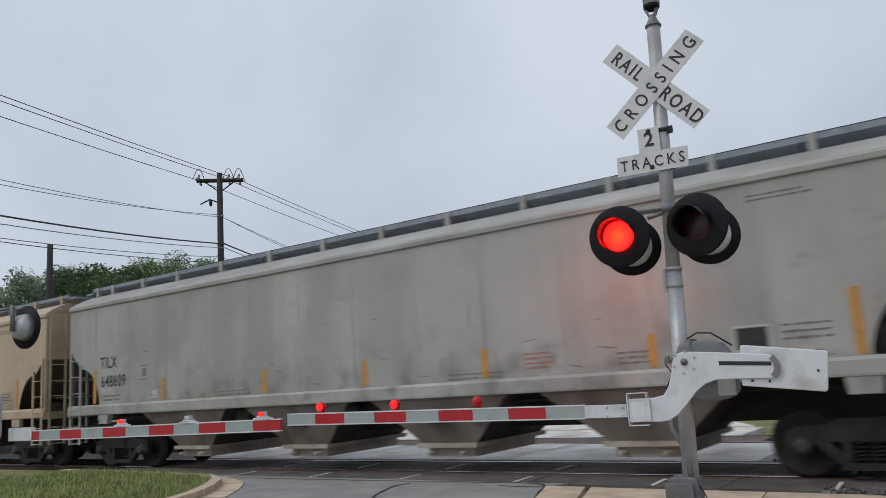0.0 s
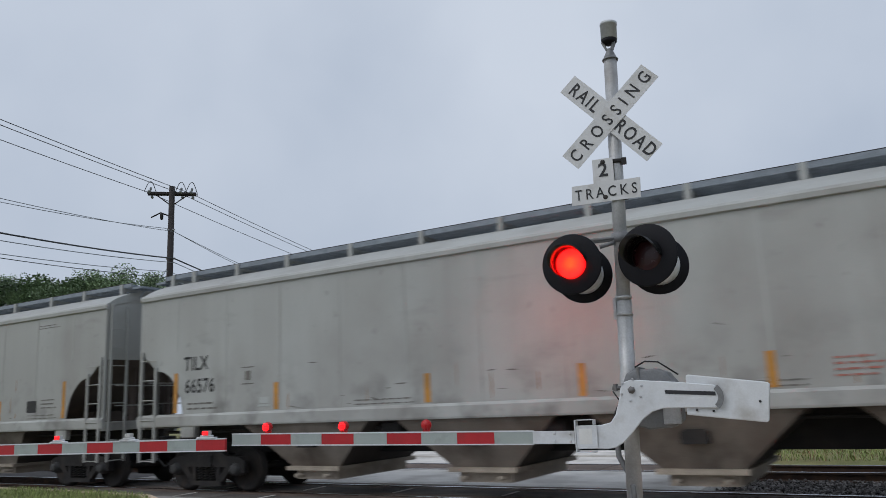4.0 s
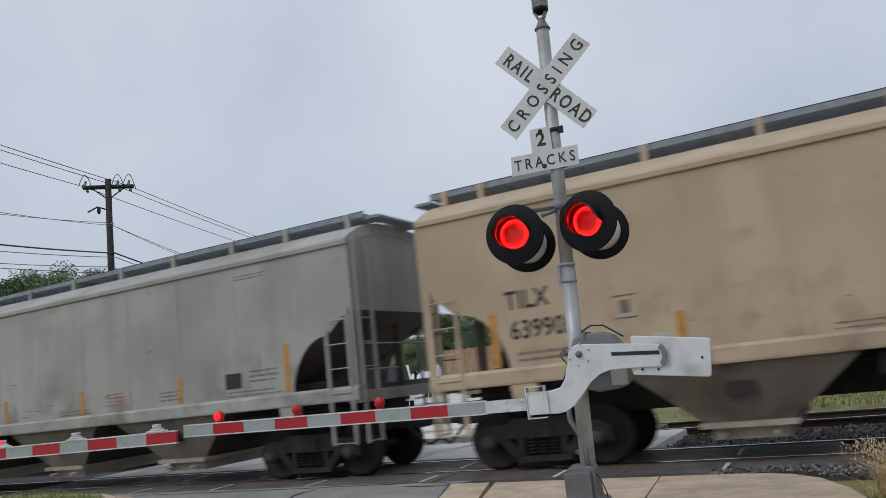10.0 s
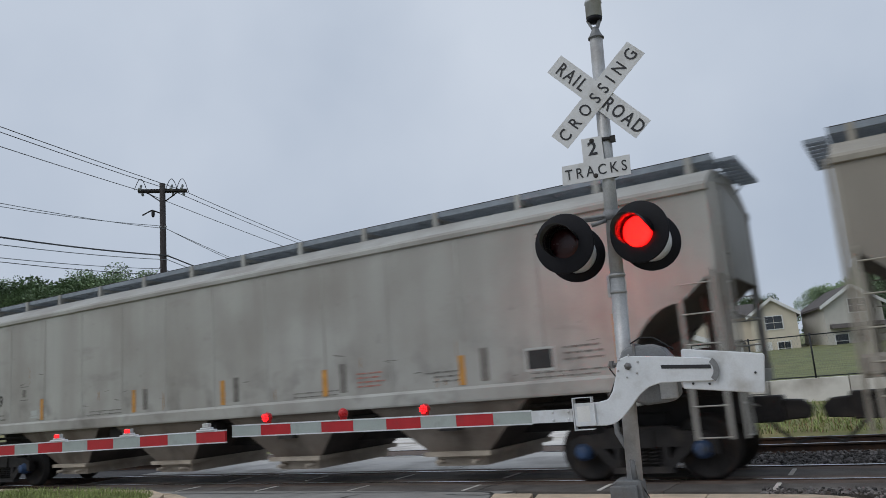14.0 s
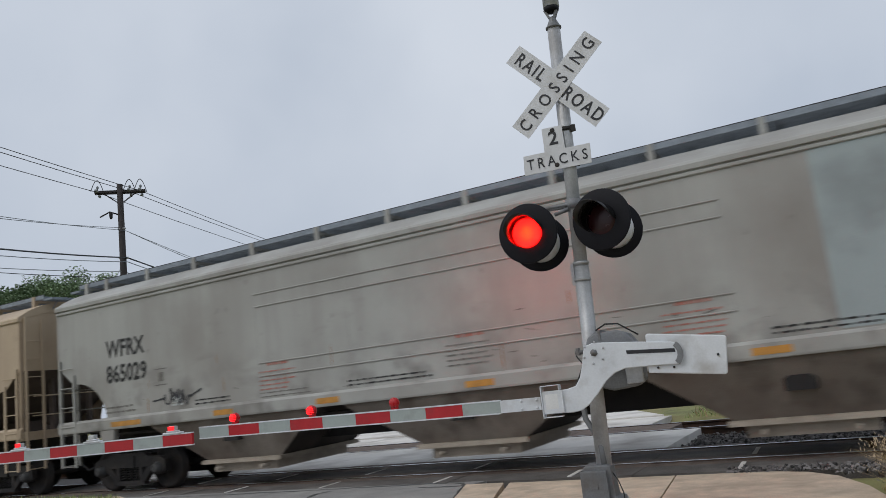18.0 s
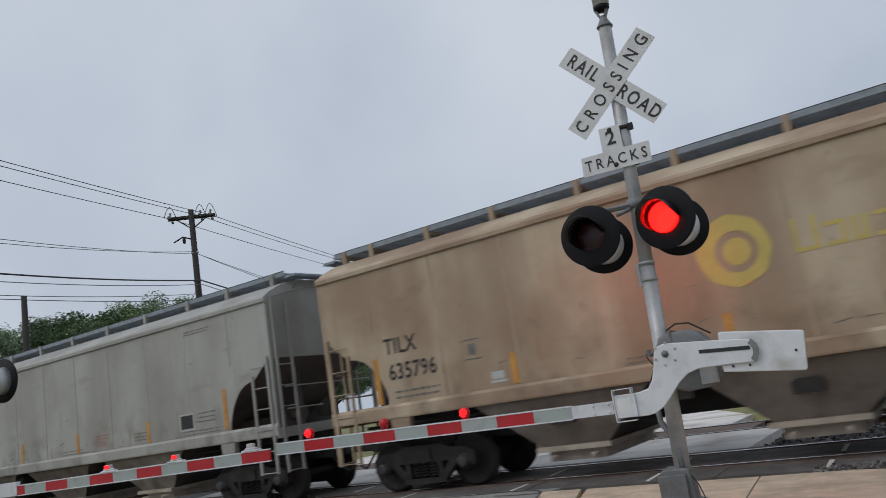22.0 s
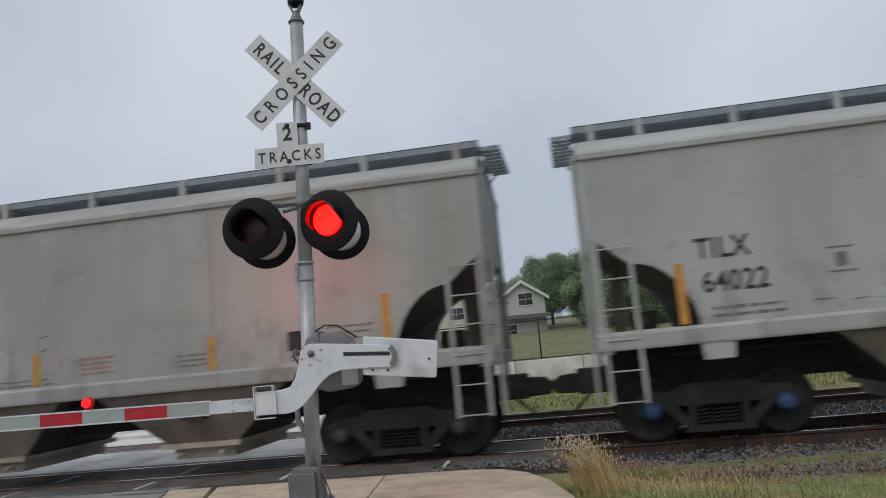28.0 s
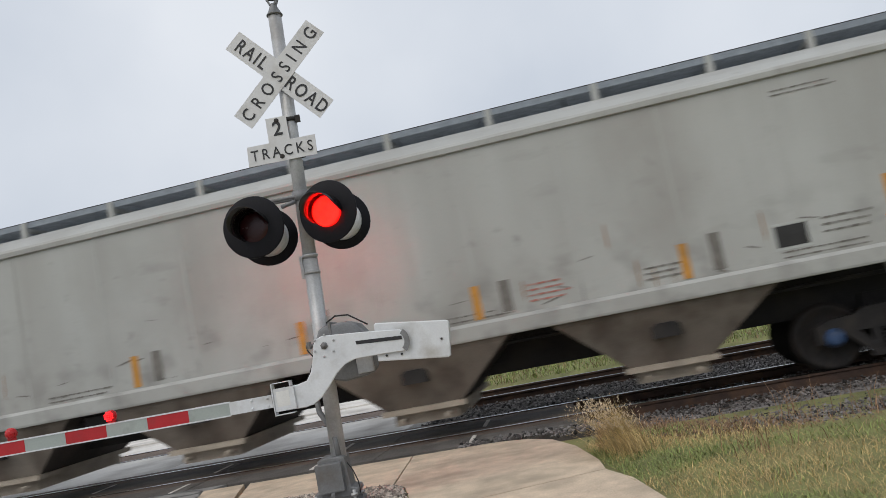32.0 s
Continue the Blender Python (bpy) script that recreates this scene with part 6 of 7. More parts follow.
for i in range(11):
    bm = B()
    x, z, r = rnd.uniform(11.3, 12.9), rnd.uniform(1.85, 2.75), rnd.uniform(0.05, 0.12)
    bm.faces.new([bm.verts.new((x + r * (0.7 + 0.5 * rnd.random()) * math.cos(k * 0.6283), -HALF - 0.004 - 0.0001 * i, z + r * (0.7 + 0.5 * rnd.random()) * math.sin(k * 0.6283))) for k in range(10)])
    part("smudge", bm, "stencil_smudge", by_index[14], "dark round smudge")
patch(by_index[26], "paint_patch", 15.9, 18.6, 1.62, 3.6, "patch_pale", "fresh pale repainted patch")


def front_at(t):
    i = min(31, int(t))
    p = [FRONT[max(0, min(32, i + k))] for k in (-1, 0, 1, 2)]
    f = t - i
    if i == 0:
        p[0] = 2 * p[1] - p[2]
    if i == 31:
        p[3] = 2 * p[2] - p[1]
    return p[1] + 0.5 * f * (p[2] - p[0] + f * (2 * p[0] - 5 * p[1] + 4 * p[2] - p[3] + f * (3 * (p[1] - p[2]) + p[3] - p[0])))

# ---- grass ----
def blades(name, n, place, tall, material, label, wide=0.008, lean=0.5, toward=None):
    """Grass as single bent blades."""
    rnd = random.Random(n + len(name))
    vs, fs = [], []
    for _ in range(n):
        p = place(rnd)
        if p is None:
            continue
        h = tall * (0.45 + 0.75 * rnd.random()) * p[3]
        a = rnd.random() * 6.283
        dx, dy = math.cos(a), math.sin(a)
        if toward:
            dx, dy = dx * 0.6 + toward[0], dy * 0.6 + toward[1]
        b = lean * (0.3 + rnd.random())
        w = wide * (0.6 + 0.8 * rnd.random())
        k = len(vs)
        for f, ww in ((0, 1.0), (0.55, 0.8), (1, 0.12)):
            cx, cy, cz = p[0] + dx * b * h * f * f, p[1] + dy * b * h * f * f, p[2] + h * f * (1 - 0.15 * f * b)
            vs += [(cx - dy * w * ww / 2, cy + dx * w * ww / 2, cz), (cx + dy * w * ww / 2, cy - dx * w * ww / 2, cz)]
        fs += [(k, k + 1, k + 3, k + 2), (k + 2, k + 3, k + 5, k + 4)]
    me = bpy.data.meshes.new(name)
    me.from_pydata(vs, [], fs)
    me.materials.append(MATS[material])
    return tagged(new(name, me), label, "grass", kind="stuff")


PATCH = [(2.48, 0.6), (2.35, 1.3), (2.6, 1.75), (3.3, 1.6), (4.2, 0.75), (4.9, 0.2), (22, 0.1), (22, -6), (2.0, -6), (2.0, -2.75), (2.6, -2.5), (3.08, -1.45), (2.75, -0.5)]


def in_patch(dryness):
    def place(rnd):
        s, d = 2.0 + 12 * rnd.random() ** 1.8, rnd.uniform(-3.6, 1.8)
        if not inside(PATCH, s, d):
            return None
        k = 1.3 * noise.noise((s * 0.55, d * 0.75, 3)) + 0.16 + 0.35 * (d < -0.7) - 0.2 * (d > -0.2)
        if (k > 0.12) != dryness and rnd.random() < 0.86:
            return None
        if d > 1.3 - 0.9 * max(0, s - 3.0) and rnd.random() < 0.4:
            return None
        low = 0.55 + 0.45 * max(0, noise.noise((s * 1.3, d * 1.3, 5)))
        return (*sd(s, d)[:2], -0.03, low)
    return place


blades("green_grass", 78000, in_patch(False), 0.125, "grass_green", "rough green grass beside the paving", 0.006, 1.3)
blades("dry_grass", 70000, in_patch(True), 0.13, "grass_dry", "dry straw-coloured grass among the green", 0.004, 1.5)


def in_clump(rnd):
    a, r = rnd.random() * 6.283, abs(rnd.gauss(0, 0.22))
    s, d = 2.82 + r * math.cos(a) * 0.6, 0.72 + r * math.sin(a) * 1.4
    return (*sd(s, d)[:2], -0.05, 1.0 - 0.6 * r)


blades("tall_dry_grass", 1100, in_clump, 0.55, "grass_dry", "tall clump of dry seeding grass at the paving edge", 0.005, 0.8, (-0.7, 0.1))


def seeds():
    rnd = random.Random(5)
    bm = B()
    for _ in range(520):
        p = in_clump(rnd)
        z = rnd.uniform(0.24, 0.52)
        q = Vector((p[0] - 0.42 * z * z / 0.35 + rnd.uniform(-0.14, 0.12), p[1] + rnd.uniform(-0.12, 0.12), z))
        r = rnd.uniform(0.003, 0.0065)
        w = Vector((rnd.uniform(-1, 1), rnd.uniform(-1, 1), 1.2)).normalized() * 0.022
        tube(bm, q, q + w, r, 4, 0.002)
    tagged(part("grass_seed_heads", bm, "spray_cream"), "pale seed heads on the dry grass", "grass", kind="stuff")


seeds()


def in_weeds(rnd):
    s, d = rnd.choice(((4.6, 1.4), (5.2, 0.9), (5.6, 0.7), (3.9, -0.2), (7.5, 0.9)))
    return (*sd(s + rnd.gauss(0, 0.16), d + rnd.gauss(0, 0.16))[:2], -0.06, 1.0)


blades("brown_weeds", 190, in_weeds, 0.36, "weed_brown", "thin dead brown weed stalks in the grass", 0.006, 0.9)
blades("dry_stalks", 260, in_patch(True), 0.36, "grass_dry", "single tall dry stalks in the short grass", 0.006, 0.6)


def in_edge(rnd):
    s = 2.5 + 9 * rnd.random() ** 1.5
    edge = 1.75 if s < 3.0 else max(0.15, 1.65 - 0.9 * (s - 3.2))
    return (*sd(s, edge + rnd.gauss(0.15, 0.35))[:2], -0.06, 1.0)


blades("edge_weeds", 9000, in_edge, 0.075, "weed_brown", "low brown weeds where grass meets the ballast", 0.007, 1.1)


def in_tuft(rnd):
    s, d = 1.85 + rnd.gauss(0, 0.22), -2.95 + rnd.gauss(0, 0.12)
    return (*sd(s, d)[:2], -0.02, 1.0)


blades("grass_tuft", 260, in_tuft, 0.3, "grass_green", "sparse green tuft at the paving edge", 0.006, 0.5)


def in_island(rnd):
    s, d = rnd.uniform(-15, -6.5), rnd.uniform(-3.5, 2.75)
    return (*sd(s, d)[:2], fall(d) + 0.1, 1.0) if inside(island, s, d) else None


blades("lawn_grass", 24000, in_island, 0.1, "grass_green", "short green lawn grass behind the kerb", 0.011, 0.7)


def in_verge(rnd):
    s, d = rnd.uniform(-2, 34), rnd.uniform(12.8, 16.5)
    return (*sd(s, d)[:2], -0.16, 1.0)


blades("verge_grass", 12000, in_verge, 0.15, "grass_green", "rough green grass along the far track", 0.02, 1.0)
blades("verge_weeds", 2500, in_verge, 0.2, "weed_brown", "brown weeds along the far track", 0.016, 0.9)
blades("far_verge_grass", 7000, lambda r: (*sd(r.uniform(-2, 40), r.uniform(15.5, 26))[:2], -0.14, 1.0), 0.22, "grass_green", "green grass before the wall", 0.04, 0.6)

# ---- beyond the tracks ----
EYE = (1.48, -7.69)


def at(az, r):
    a = radians(az)
    return EYE[0] - r * math.sin(a), EYE[1] + r * math.cos(a)


def terrace():
    bm = B()
    prism(bm, [(27.7, -0.3), (27.7, 0.76), (140, 6.4), (140, -0.3)], -14, 160, "x")
    ob = tagged(part("lawn", bm, "lawn_green"), "raised lawn behind the retaining wall", "lawn", kind="structure")
    ob.matrix_world = TRACK
    wall = thing("retaining_wall", "low pale concrete retaining wall", "wall", kind="structure")
    wall.matrix_world = TRACK
    me = None
    for i in range(18):
        if me is None:
            bm = B()
            box(bm, 0, 2.98, 0, 0.24, -0.3, 0.8)
            first = part("block", bevelled(bm, 0.02, 1), "concrete_pale", wall)
            me = first.data
            first.location = (-6, 27.45, 0)
        else:
            ob = new("block", me)
            ob.parent, ob.location = wall, (-6 + 3 * i, 27.45, 0)
    fence = thing("chain_link_fence", "black chain-link fence on top of the wall", "fence")
    fence.matrix_world = TRACK
    bm = B()
    tube(bm, (0, 0, 0.72), (0, 0, 2.62), 0.035, 8)
    post = part("post", bm, "fence_black", fence)
    post.location = (-6, 27.6, 0)
    for i in range(1, 24):
        ob = new("post", post.data)
        ob.parent, ob.location = fence, (-6 + 2.4 * i, 27.6, 0)
    for z in (2.55, 0.86):
        bm = B()
        tube(bm, (-6, 27.6, z), (49.2, 27.6, z), 0.024, 8)
        part("rail", bm, "fence_black", fence)
    vs, fs = [], []
    for i in range(440):
        for k in (-1, 1):
            x, b = -6 + 0.125 * i, len(vs)
            vs += [(x, 27.6, 0.86), (x + 0.004, 27.6, 0.86), (x + k * 0.85 + 0.004, 27.6, 2.55), (x + k * 0.85, 27.6, 2.55)]
            fs.append((b, b + 1, b + 2, b + 3))
    me = bpy.data.meshes.new("wire_mesh")
    me.from_pydata(vs, [], fs)
    me.materials.append(MATS["chain_link"])
    ob = tagged(new("wire_mesh", me), "", "", kind="stuff")
    ob.parent = fence


terrace()


def house_window(parent, x, y, z, w, h, panes=2):
    win = new("window")
    win.parent = parent
    bm = B()
    for a, b, c, d in ((x - w / 2 - 0.08, x + w / 2 + 0.08, z - 0.08, z), (x - w / 2 - 0.08, x + w / 2 + 0.08, z + h, z + h + 0.08), (x - w / 2 - 0.08, x - w / 2, z, z + h), (x + w / 2, x + w / 2 + 0.08, z, z + h)):
        box(bm, a, b, y - 0.06, y, c, d)
    box(bm, x - w / 2, x + w / 2, y - 0.05, y - 0.01, z + h / 2 - 0.02, z + h / 2 + 0.02)
    part("window_frame", bm, "trim_white", win)
    for i in range(panes):
        bm = B()
        box(bm, x - w / 2 + w * i / panes + 0.02, x - w / 2 + w * (i + 1) / panes - 0.02, y - 0.03, y - 0.005, z, z + h)
        part("pane", bm, "window_glass", win, "dark window pane")


def gable(parent, x0, x1, y0, y1, z0, z1, ridge, wall, over=0.35, along="y"):
    """A gabled volume; the gable faces the tracks (along y) or the side (along x)."""
    m = (x0 + x1) / 2
    bm = B()
    if along == "y":
        prism(bm, [(x0, z0), (x1, z0), (x1, z1), (m, ridge), (x0, z1)], y0, y1)
    else:
        prism(bm, [(y0, z0), (y1, z0), (y1, z1), ((y0 + y1) / 2, ridge), (y0, z1)], x0, x1, "x")
    part("wall", bm, wall, parent)
    for k in (-1, 1):
        bm = B()
        if along == "y":
            e = x0 - over if k < 0 else x1 + over
            ez = z1 - over * (ridge - z1) / (m - x0)
            prism(bm, [(e, ez + 0.02), (m, ridge + 0.02), (m, ridge + 0.2), (e, ez + 0.2)], y0 - over, y1 + over)
        else:
            my = (y0 + y1) / 2
            e = y0 - over if k < 0 else y1 + over
            ez = z1 - over * (ridge - z1) / (my - y0)
            prism(bm, [(e, ez + 0.02), (my, ridge + 0.02), (my, ridge + 0.2), (e, ez + 0.2)], x0 - over, x1 + over, "x")
        part("roof", bm, "shingle", parent, "dark shingle roof slope")
    if along == "y":
        for k in (-1, 1):
            bm = B()
            e = x0 - over if k < 0 else x1 + over
            ez = z1 - over * (ridge - z1) / (m - x0)
            prism(bm, [(e, ez - 0.1), (m, ridge - 0.1), (m, ridge + 0.21), (e, ez + 0.21)], y0 - over - 0.05, y0 - over - 0.004)
            part("fascia", bm, "trim_white", parent, "white fascia board")


def house(name, az, r, label, turn=0):
    x, y = at(az, r)
    ob = thing(name, label, "house")
    ob.matrix_world = pose(x, y, 0.8, 0, 0, az + turn)
    return ob


def garage_door(parent, x, y, z, w, h, material="trim_white"):
    door = new("garage_door")
    door.parent = parent
    for i in range(4):
        bm = B()
        box(bm, x - w / 2, x + w / 2, y - 0.05, y - 0.005, z + h * i / 4 + 0.01, z + h * (i + 1) / 4 - 0.01)
        part("panel", bm, material, door)


h = house("beige_house", 1.2, 74, "two-storey cream house with dark hipped roof and white trim")
gable(h, -4.6, 0.4, 1.5, 9, -0.8, 5.1, 6.3, "siding_beige", along="x")
gable(h, 0.2, 4.0, 0, 9, -0.8, 5.0, 6.3, "siding_beige")
house_window(h, 2.1, 0, 3.7, 1.4, 1.1)
house_window(h, 2.7, 0, 1.4, 1.0, 1.1)
house_window(h, -2.6, 1.5, 3.4, 1.0, 1.1, 1)
garage_door(h, 1.0, 0, 0.6, 1.4, 2.0)
bm = B()
prism(bm, [(-4.6, 2.7), (-0.4, 2.7), (-0.7, 3.05), (-4.3, 3.05)], -0.3, 1.5)
part("porch_roof", bm, "shingle", h)
for x in (-4.2, -2.4, -0.8):
    bm = B()
    box(bm, x - 0.09, x + 0.09, -0.15, 0.05, -0.8, 2.7)
    part("porch_post", bm, "trim_white", h)
h = house("pale_house", -5.3, 74, "cream gabled house with a double upper window", 16)
gable(h, -2.3, 2.3, 0, 8, -0.8, 5.2, 6.7, "siding_grey")
house_window(h, 0.4, 0, 4.5, 1.4, 1.1)
house_window(h, -1.2, 0, 1.6, 1.0, 1.1, 1)
bm = B()
prism(bm, [(-0.9, 3.2), (0.0, 3.2), (0.0, 3.6)], -2.0, 2.6, "x")
part("porch_roof", bm, "shingle", h)
h = house("white_garage", 6.4, 48, "low white garage with dark panels for its shaded opening")
gable(h, -2.4, 2.4, 0, 6, -0.8, 2.1, 3.0, "siding_white")
# Dark panels stand in for the shade inside the open garage.
garage_door(h, 0, 0, 0.0, 3.2, 1.9, "dark_steel")
h = house("white_shed", -12.4, 70, "small white shed half hidden by trees")
gable(h, -1.4, 1.4, 0, 3, -0.8, 2.4, 3.2, "siding_white", along="x")
house_window(h, -0.5, 0, 1.2, 0.8, 0.8, 1)
h = house("white_house", -27.5, 62, "two-storey white gabled house with a porch", 12)
gable(h, -3.6, 3.2, 0, 7, -0.8, 5.5, 6.7, "siding_white", along="x")
for x, z in ((-2.2, 4.0), (0.0, 4.0), (1.9, 4.0), (-2.2, 1.7), (1.4, 1.7)):
    house_window(h, x, 0, z, 0.9, 1.3, 1)
bm = B()
prism(bm, [(-1.5, 3.3), (0.0, 3.3), (0.0, 3.75)], -3.6, 3.2, "x")
part("porch_roof", bm, "shingle", h)
for x in (-3.4, -1.2, 0.9, 3.0):
    bm = B()
    box(bm, x - 0.08, x + 0.08, -1.4, -1.24, -0.8, 3.3)
    part("porch_post", bm, "trim_white", h)


def board_fence():
    """A cedar board fence seen through the gaps between cars."""
    fence = thing("board_fence", "orange-brown cedar board fence behind the tracks", "fence")
    x, y = at(13.5, 44)
    fence.matrix_world = pose(x, y, 1.0, 0, 0, 8)
    bm = B()
    box(bm, -0.075, 0.075, -0.012, 0.012, -0.3, 1.95)
    me = part("board", bm, "fence_wood", fence).data
    fence.children[0].location = (-5, 0, 0)
    for i in range(1, 66):
        ob = new("board", me)
        ob.parent, ob.location = fence, (-5 + 0.156 * i, 0.01 * (i % 2), 0.03 * ((i * 5) % 3))
    for z in (0.3, 1.6):
        bm = B()
        box(bm, -5, 5.2, 0.03, 0.07, z, z + 0.09)
        part("rail", bm, "fence_wood", fence)


board_fence()


# ---- trees ----
def make_tree(name, seed, tall, spread, material, label):
    """A tapered trunk with limbs and a crown of many small leaf pieces in uneven clumps."""
    rnd = random.Random(seed)
    tree = thing(name, label, "tree")
    bm = B()
    tube(bm, (0, 0, -0.5), (0.1, 0.05, tall * 0.5), 0.22, 10, 0.13)
    tips = []
    for i in range(7):
        a = i * 0.9 + rnd.random()
        p = Vector((0.1, 0.05, tall * (0.32 + 0.02 * i)))
        q = Vector((math.cos(a) * spread * 0.55, math.sin(a) * spread * 0.55, tall * rnd.uniform(0.45, 0.85)))
        tube(bm, p, q, 0.1, 6, 0.03)
        tips.append(q)
    part("trunk", bm, "bark", tree)
    vs, fs = [], []
    clumps = []
    for i in range(96):
        a, k = rnd.random() * 6.283, rnd.random()
        z = tall * (0.44 + 0.52 * k)
        rr = spread * math.sqrt(max(0.05, 1 - (abs(k - 0.42) * 1.55) ** 2)) * math.sqrt(rnd.random())
        clumps.append((Vector((math.cos(a) * rr, math.sin(a) * rr, z)), spread * rnd.uniform(0.13, 0.3)))
    for c, r in clumps:
        for _ in range(480):
            w = Vector((rnd.gauss(0, 1), rnd.gauss(0, 1), rnd.gauss(0, 0.8))).normalized() * r * rnd.random() ** 0.4
            p = c + w
            s = rnd.uniform(0.045, 0.1) * (0.6 + tall / 16)
            u1 = Vector((rnd.uniform(-1, 1), rnd.uniform(-1, 1), rnd.uniform(-0.6, 0.6))).normalized() * s
            u2 = u1.orthogonal().normalized() * s * 0.6
            k = len(vs)
            vs += [tuple(p - u1), tuple(p + u2), tuple(p + u1), tuple(p - u2)]
            fs.append((k, k + 1, k + 2, k + 3))
    me = bpy.data.meshes.new("crown")
    me.from_pydata(vs, [], fs)
    me.materials.append(MATS[material])
    ob = new("crown", me)
    ob.parent = tree
    return tree


TREES = [make_tree("oak_tree", 1, 9.5, 4.2, "leaf_dark", "dark green leafy oak with an uneven crown"), make_tree("elm_tree", 2, 7.5, 3.6, "leaf_olive", "olive green leafy tree with a ragged crown"),
         make_tree("ash_tree", 3, 8.5, 3.4, "leaf_olive", "tall green tree with loose clumps of leaves")]
used = set()
for i, (kind, az, r, z, turn) in enumerate((
        (0, -7.4, 90, 2.0, 10), (0, -9.6, 80, 0.8, 80), (1, -4.4, 84, 1.0, 40), (2, -11, 72, -0.6, 0), (1, -13.5, 66, -0.8, 120), (0, -15.5, 76, -1.2, 200), (1, -18, 70, -1.0, 60), (2, -21, 78, -0.5, 30), (1, -24, 72, -0.5, 150),
        (0, -28, 80, -0.5, 70), (1, -33, 78, -0.5, 20), (0, 0.6, 96, -0.4, 160), (1, 3.4, 92, -0.6, 250), (2, 6.5, 86, -1.0, 15), (0, 9.4, 80, -1.5, 95), (1, 12.5, 76, -0.8, 300), (0, 16, 80, -0.5, 45), (2, 19.5, 84, -0.5, 190),
        (1, 22, 105, -0.5, 10), (0, 27.5, 70, -0.3, 220), (2, 30.5, 62, -0.3, 110), (1, 34, 60, -0.3, 20), (0, 37.5, 58, -0.2, 330), (1, 40, 54, 0.0, 75), (2, 42.6, 52, 0.4, 0), (0, 45.5, 53, 1.0, 130), (1, 48, 50, 2.0, 210),
        (2, 50.5, 52, 1.2, 260), (0, 53.5, 54, 0.4, 50), (1, 56.5, 52, -0.3, 170), (2, 60, 50, -1.0, 80), (0, 64, 50, -1.0, 240))):
    x, y = at(az, r)
    m = pose(x, y, z, 0, 0, turn)
    if kind not in used:
        used.add(kind)
        TREES[kind].matrix_world = m
    else:
        copy_thing(TREES[kind], m)


# ---- utility poles and wires ----
ARM_TURN = 36


def utility_pole(x, y, top, label, arm=True):
    up = thing("utility_pole", label, "utility pole")
    bm = B()
    tube(bm, (x, y, -0.3), (x, y, top), 0.19, 14, 0.14)
    part("pole", bm, "pole_wood", up)
    if arm:
        bm = B()
        box(bm, x - 1.15, x + 1.15, y - 0.06, y + 0.06, top - 0.4, top - 0.29)
        box(bm, x - 1.15, x + 1.15, y + 0.14, y + 0.24, top - 0.42, top - 0.28)
        for k in (-1, 1):
            tube(bm, (x + k * 0.75, y, top - 0.42), (x, y, top - 1.0), 0.03, 6)
        part("cross_arm", bm, "pole_wood", up)
        for dx in (-1.0, 0.45, 0.95):
            for dy in (-0.35, 0.45):
                bm = B()
                lathe(bm, (x + dx, y + dy, top - 0.4), (0, 1 if dy > 0 else -1, 0), [(0, 0.03), (0.02, 0.07), (0.08, 0.07), (0.1, 0.04), (0.14, 0.07), (0.2, 0.07), (0.24, 0.02)], 10)
                part("insulator", bm, "insulator", up)
            bm = B()
            lathe(bm, (x + dx, y, top - 0.28), (0, 0, 1), [(0, 0.03), (0.1, 0.03), (0.12, 0.06), (0.2, 0.06), (0.24, 0.02)], 10)
            part("insulator", bm, "insulator", up)
            bm = B()
            pts = [(x + dx - 0.26 + 0.52 * k / 10, y - 0.3 + 0.6 * k / 10, top - 0.38 + 0.62 * math.sin(math.pi * k / 10)) for k in range(11)]
            path_tube(bm, pts, 0.018, 5)
            part("jumper", bm, "wire_dark", up, "curved jumper wire")
        bm = B()
        path_tube(bm, [(x - 0.12, y, top - 1.5), (x - 0.5, y, top - 1.35), (x - 0.95, y, top - 1.6)], 0.035, 6)
        lathe(bm, (x - 0.45, y, top - 1.7), (0, 0, 1), [(0, 0.05), (0.1, 0.08), (0.3, 0.08), (0.35, 0.03)], 10)
        part("cutout", bm, "dark_steel", up)
        bm = B()
        tube(bm, (x - 0.16, y - 0.1, top - 2.22), (x + 0.2, y - 0.1, top - 2.22), 0.04, 6)
        tube(bm, (x - 0.18, y, top - 3.65), (x + 0.25, y, top - 3.65), 0.05, 6)
        part("bracket", bm, "galvanised", up)
        turn = Matrix.Translation((x, y, 0)) @ Matrix.Rotation(radians(ARM_TURN), 4, "Z") @ Matrix.Translation((-x, -y, 0))
        for o in up.children:
            o.data.transform(turn)
    return up


PX, PY, PT = -25.1, 21.2, 12.65
utility_pole(PX, PY, PT, "dark wooden utility pole with crossarm and looped jumpers")
utility_pole(-34.2, 18.5, 9.9, "plain dark wooden utility pole behind trees", False)
utility_pole(PX + 5.6, PY - 40, PT, "dark wooden utility pole with crossarm and looped jumpers")
utility_pole(PX - 6.2, PY + 44, PT, "dark wooden utility pole with crossarm and looped jumpers")


def line_wire(name, dx, z, r, material, label, sag=0.35, y0=-40, y1=44):
    ob = thing(name, label, "wire")
    for a, b in ((0, y0), (0, y1)):
        bm = B()
        pts = []
        for k in range(25):
            f = k / 24
            y = PY + dx * math.sin(radians(ARM_TURN)) + b * f
            pts.append((PX + dx * math.cos(radians(ARM_TURN)) - 0.14 * b * f, y, z - sag * 4 * f * (1 - f)))
        path_tube(bm, pts, r, 5)
        part("span", bm, material, ob)


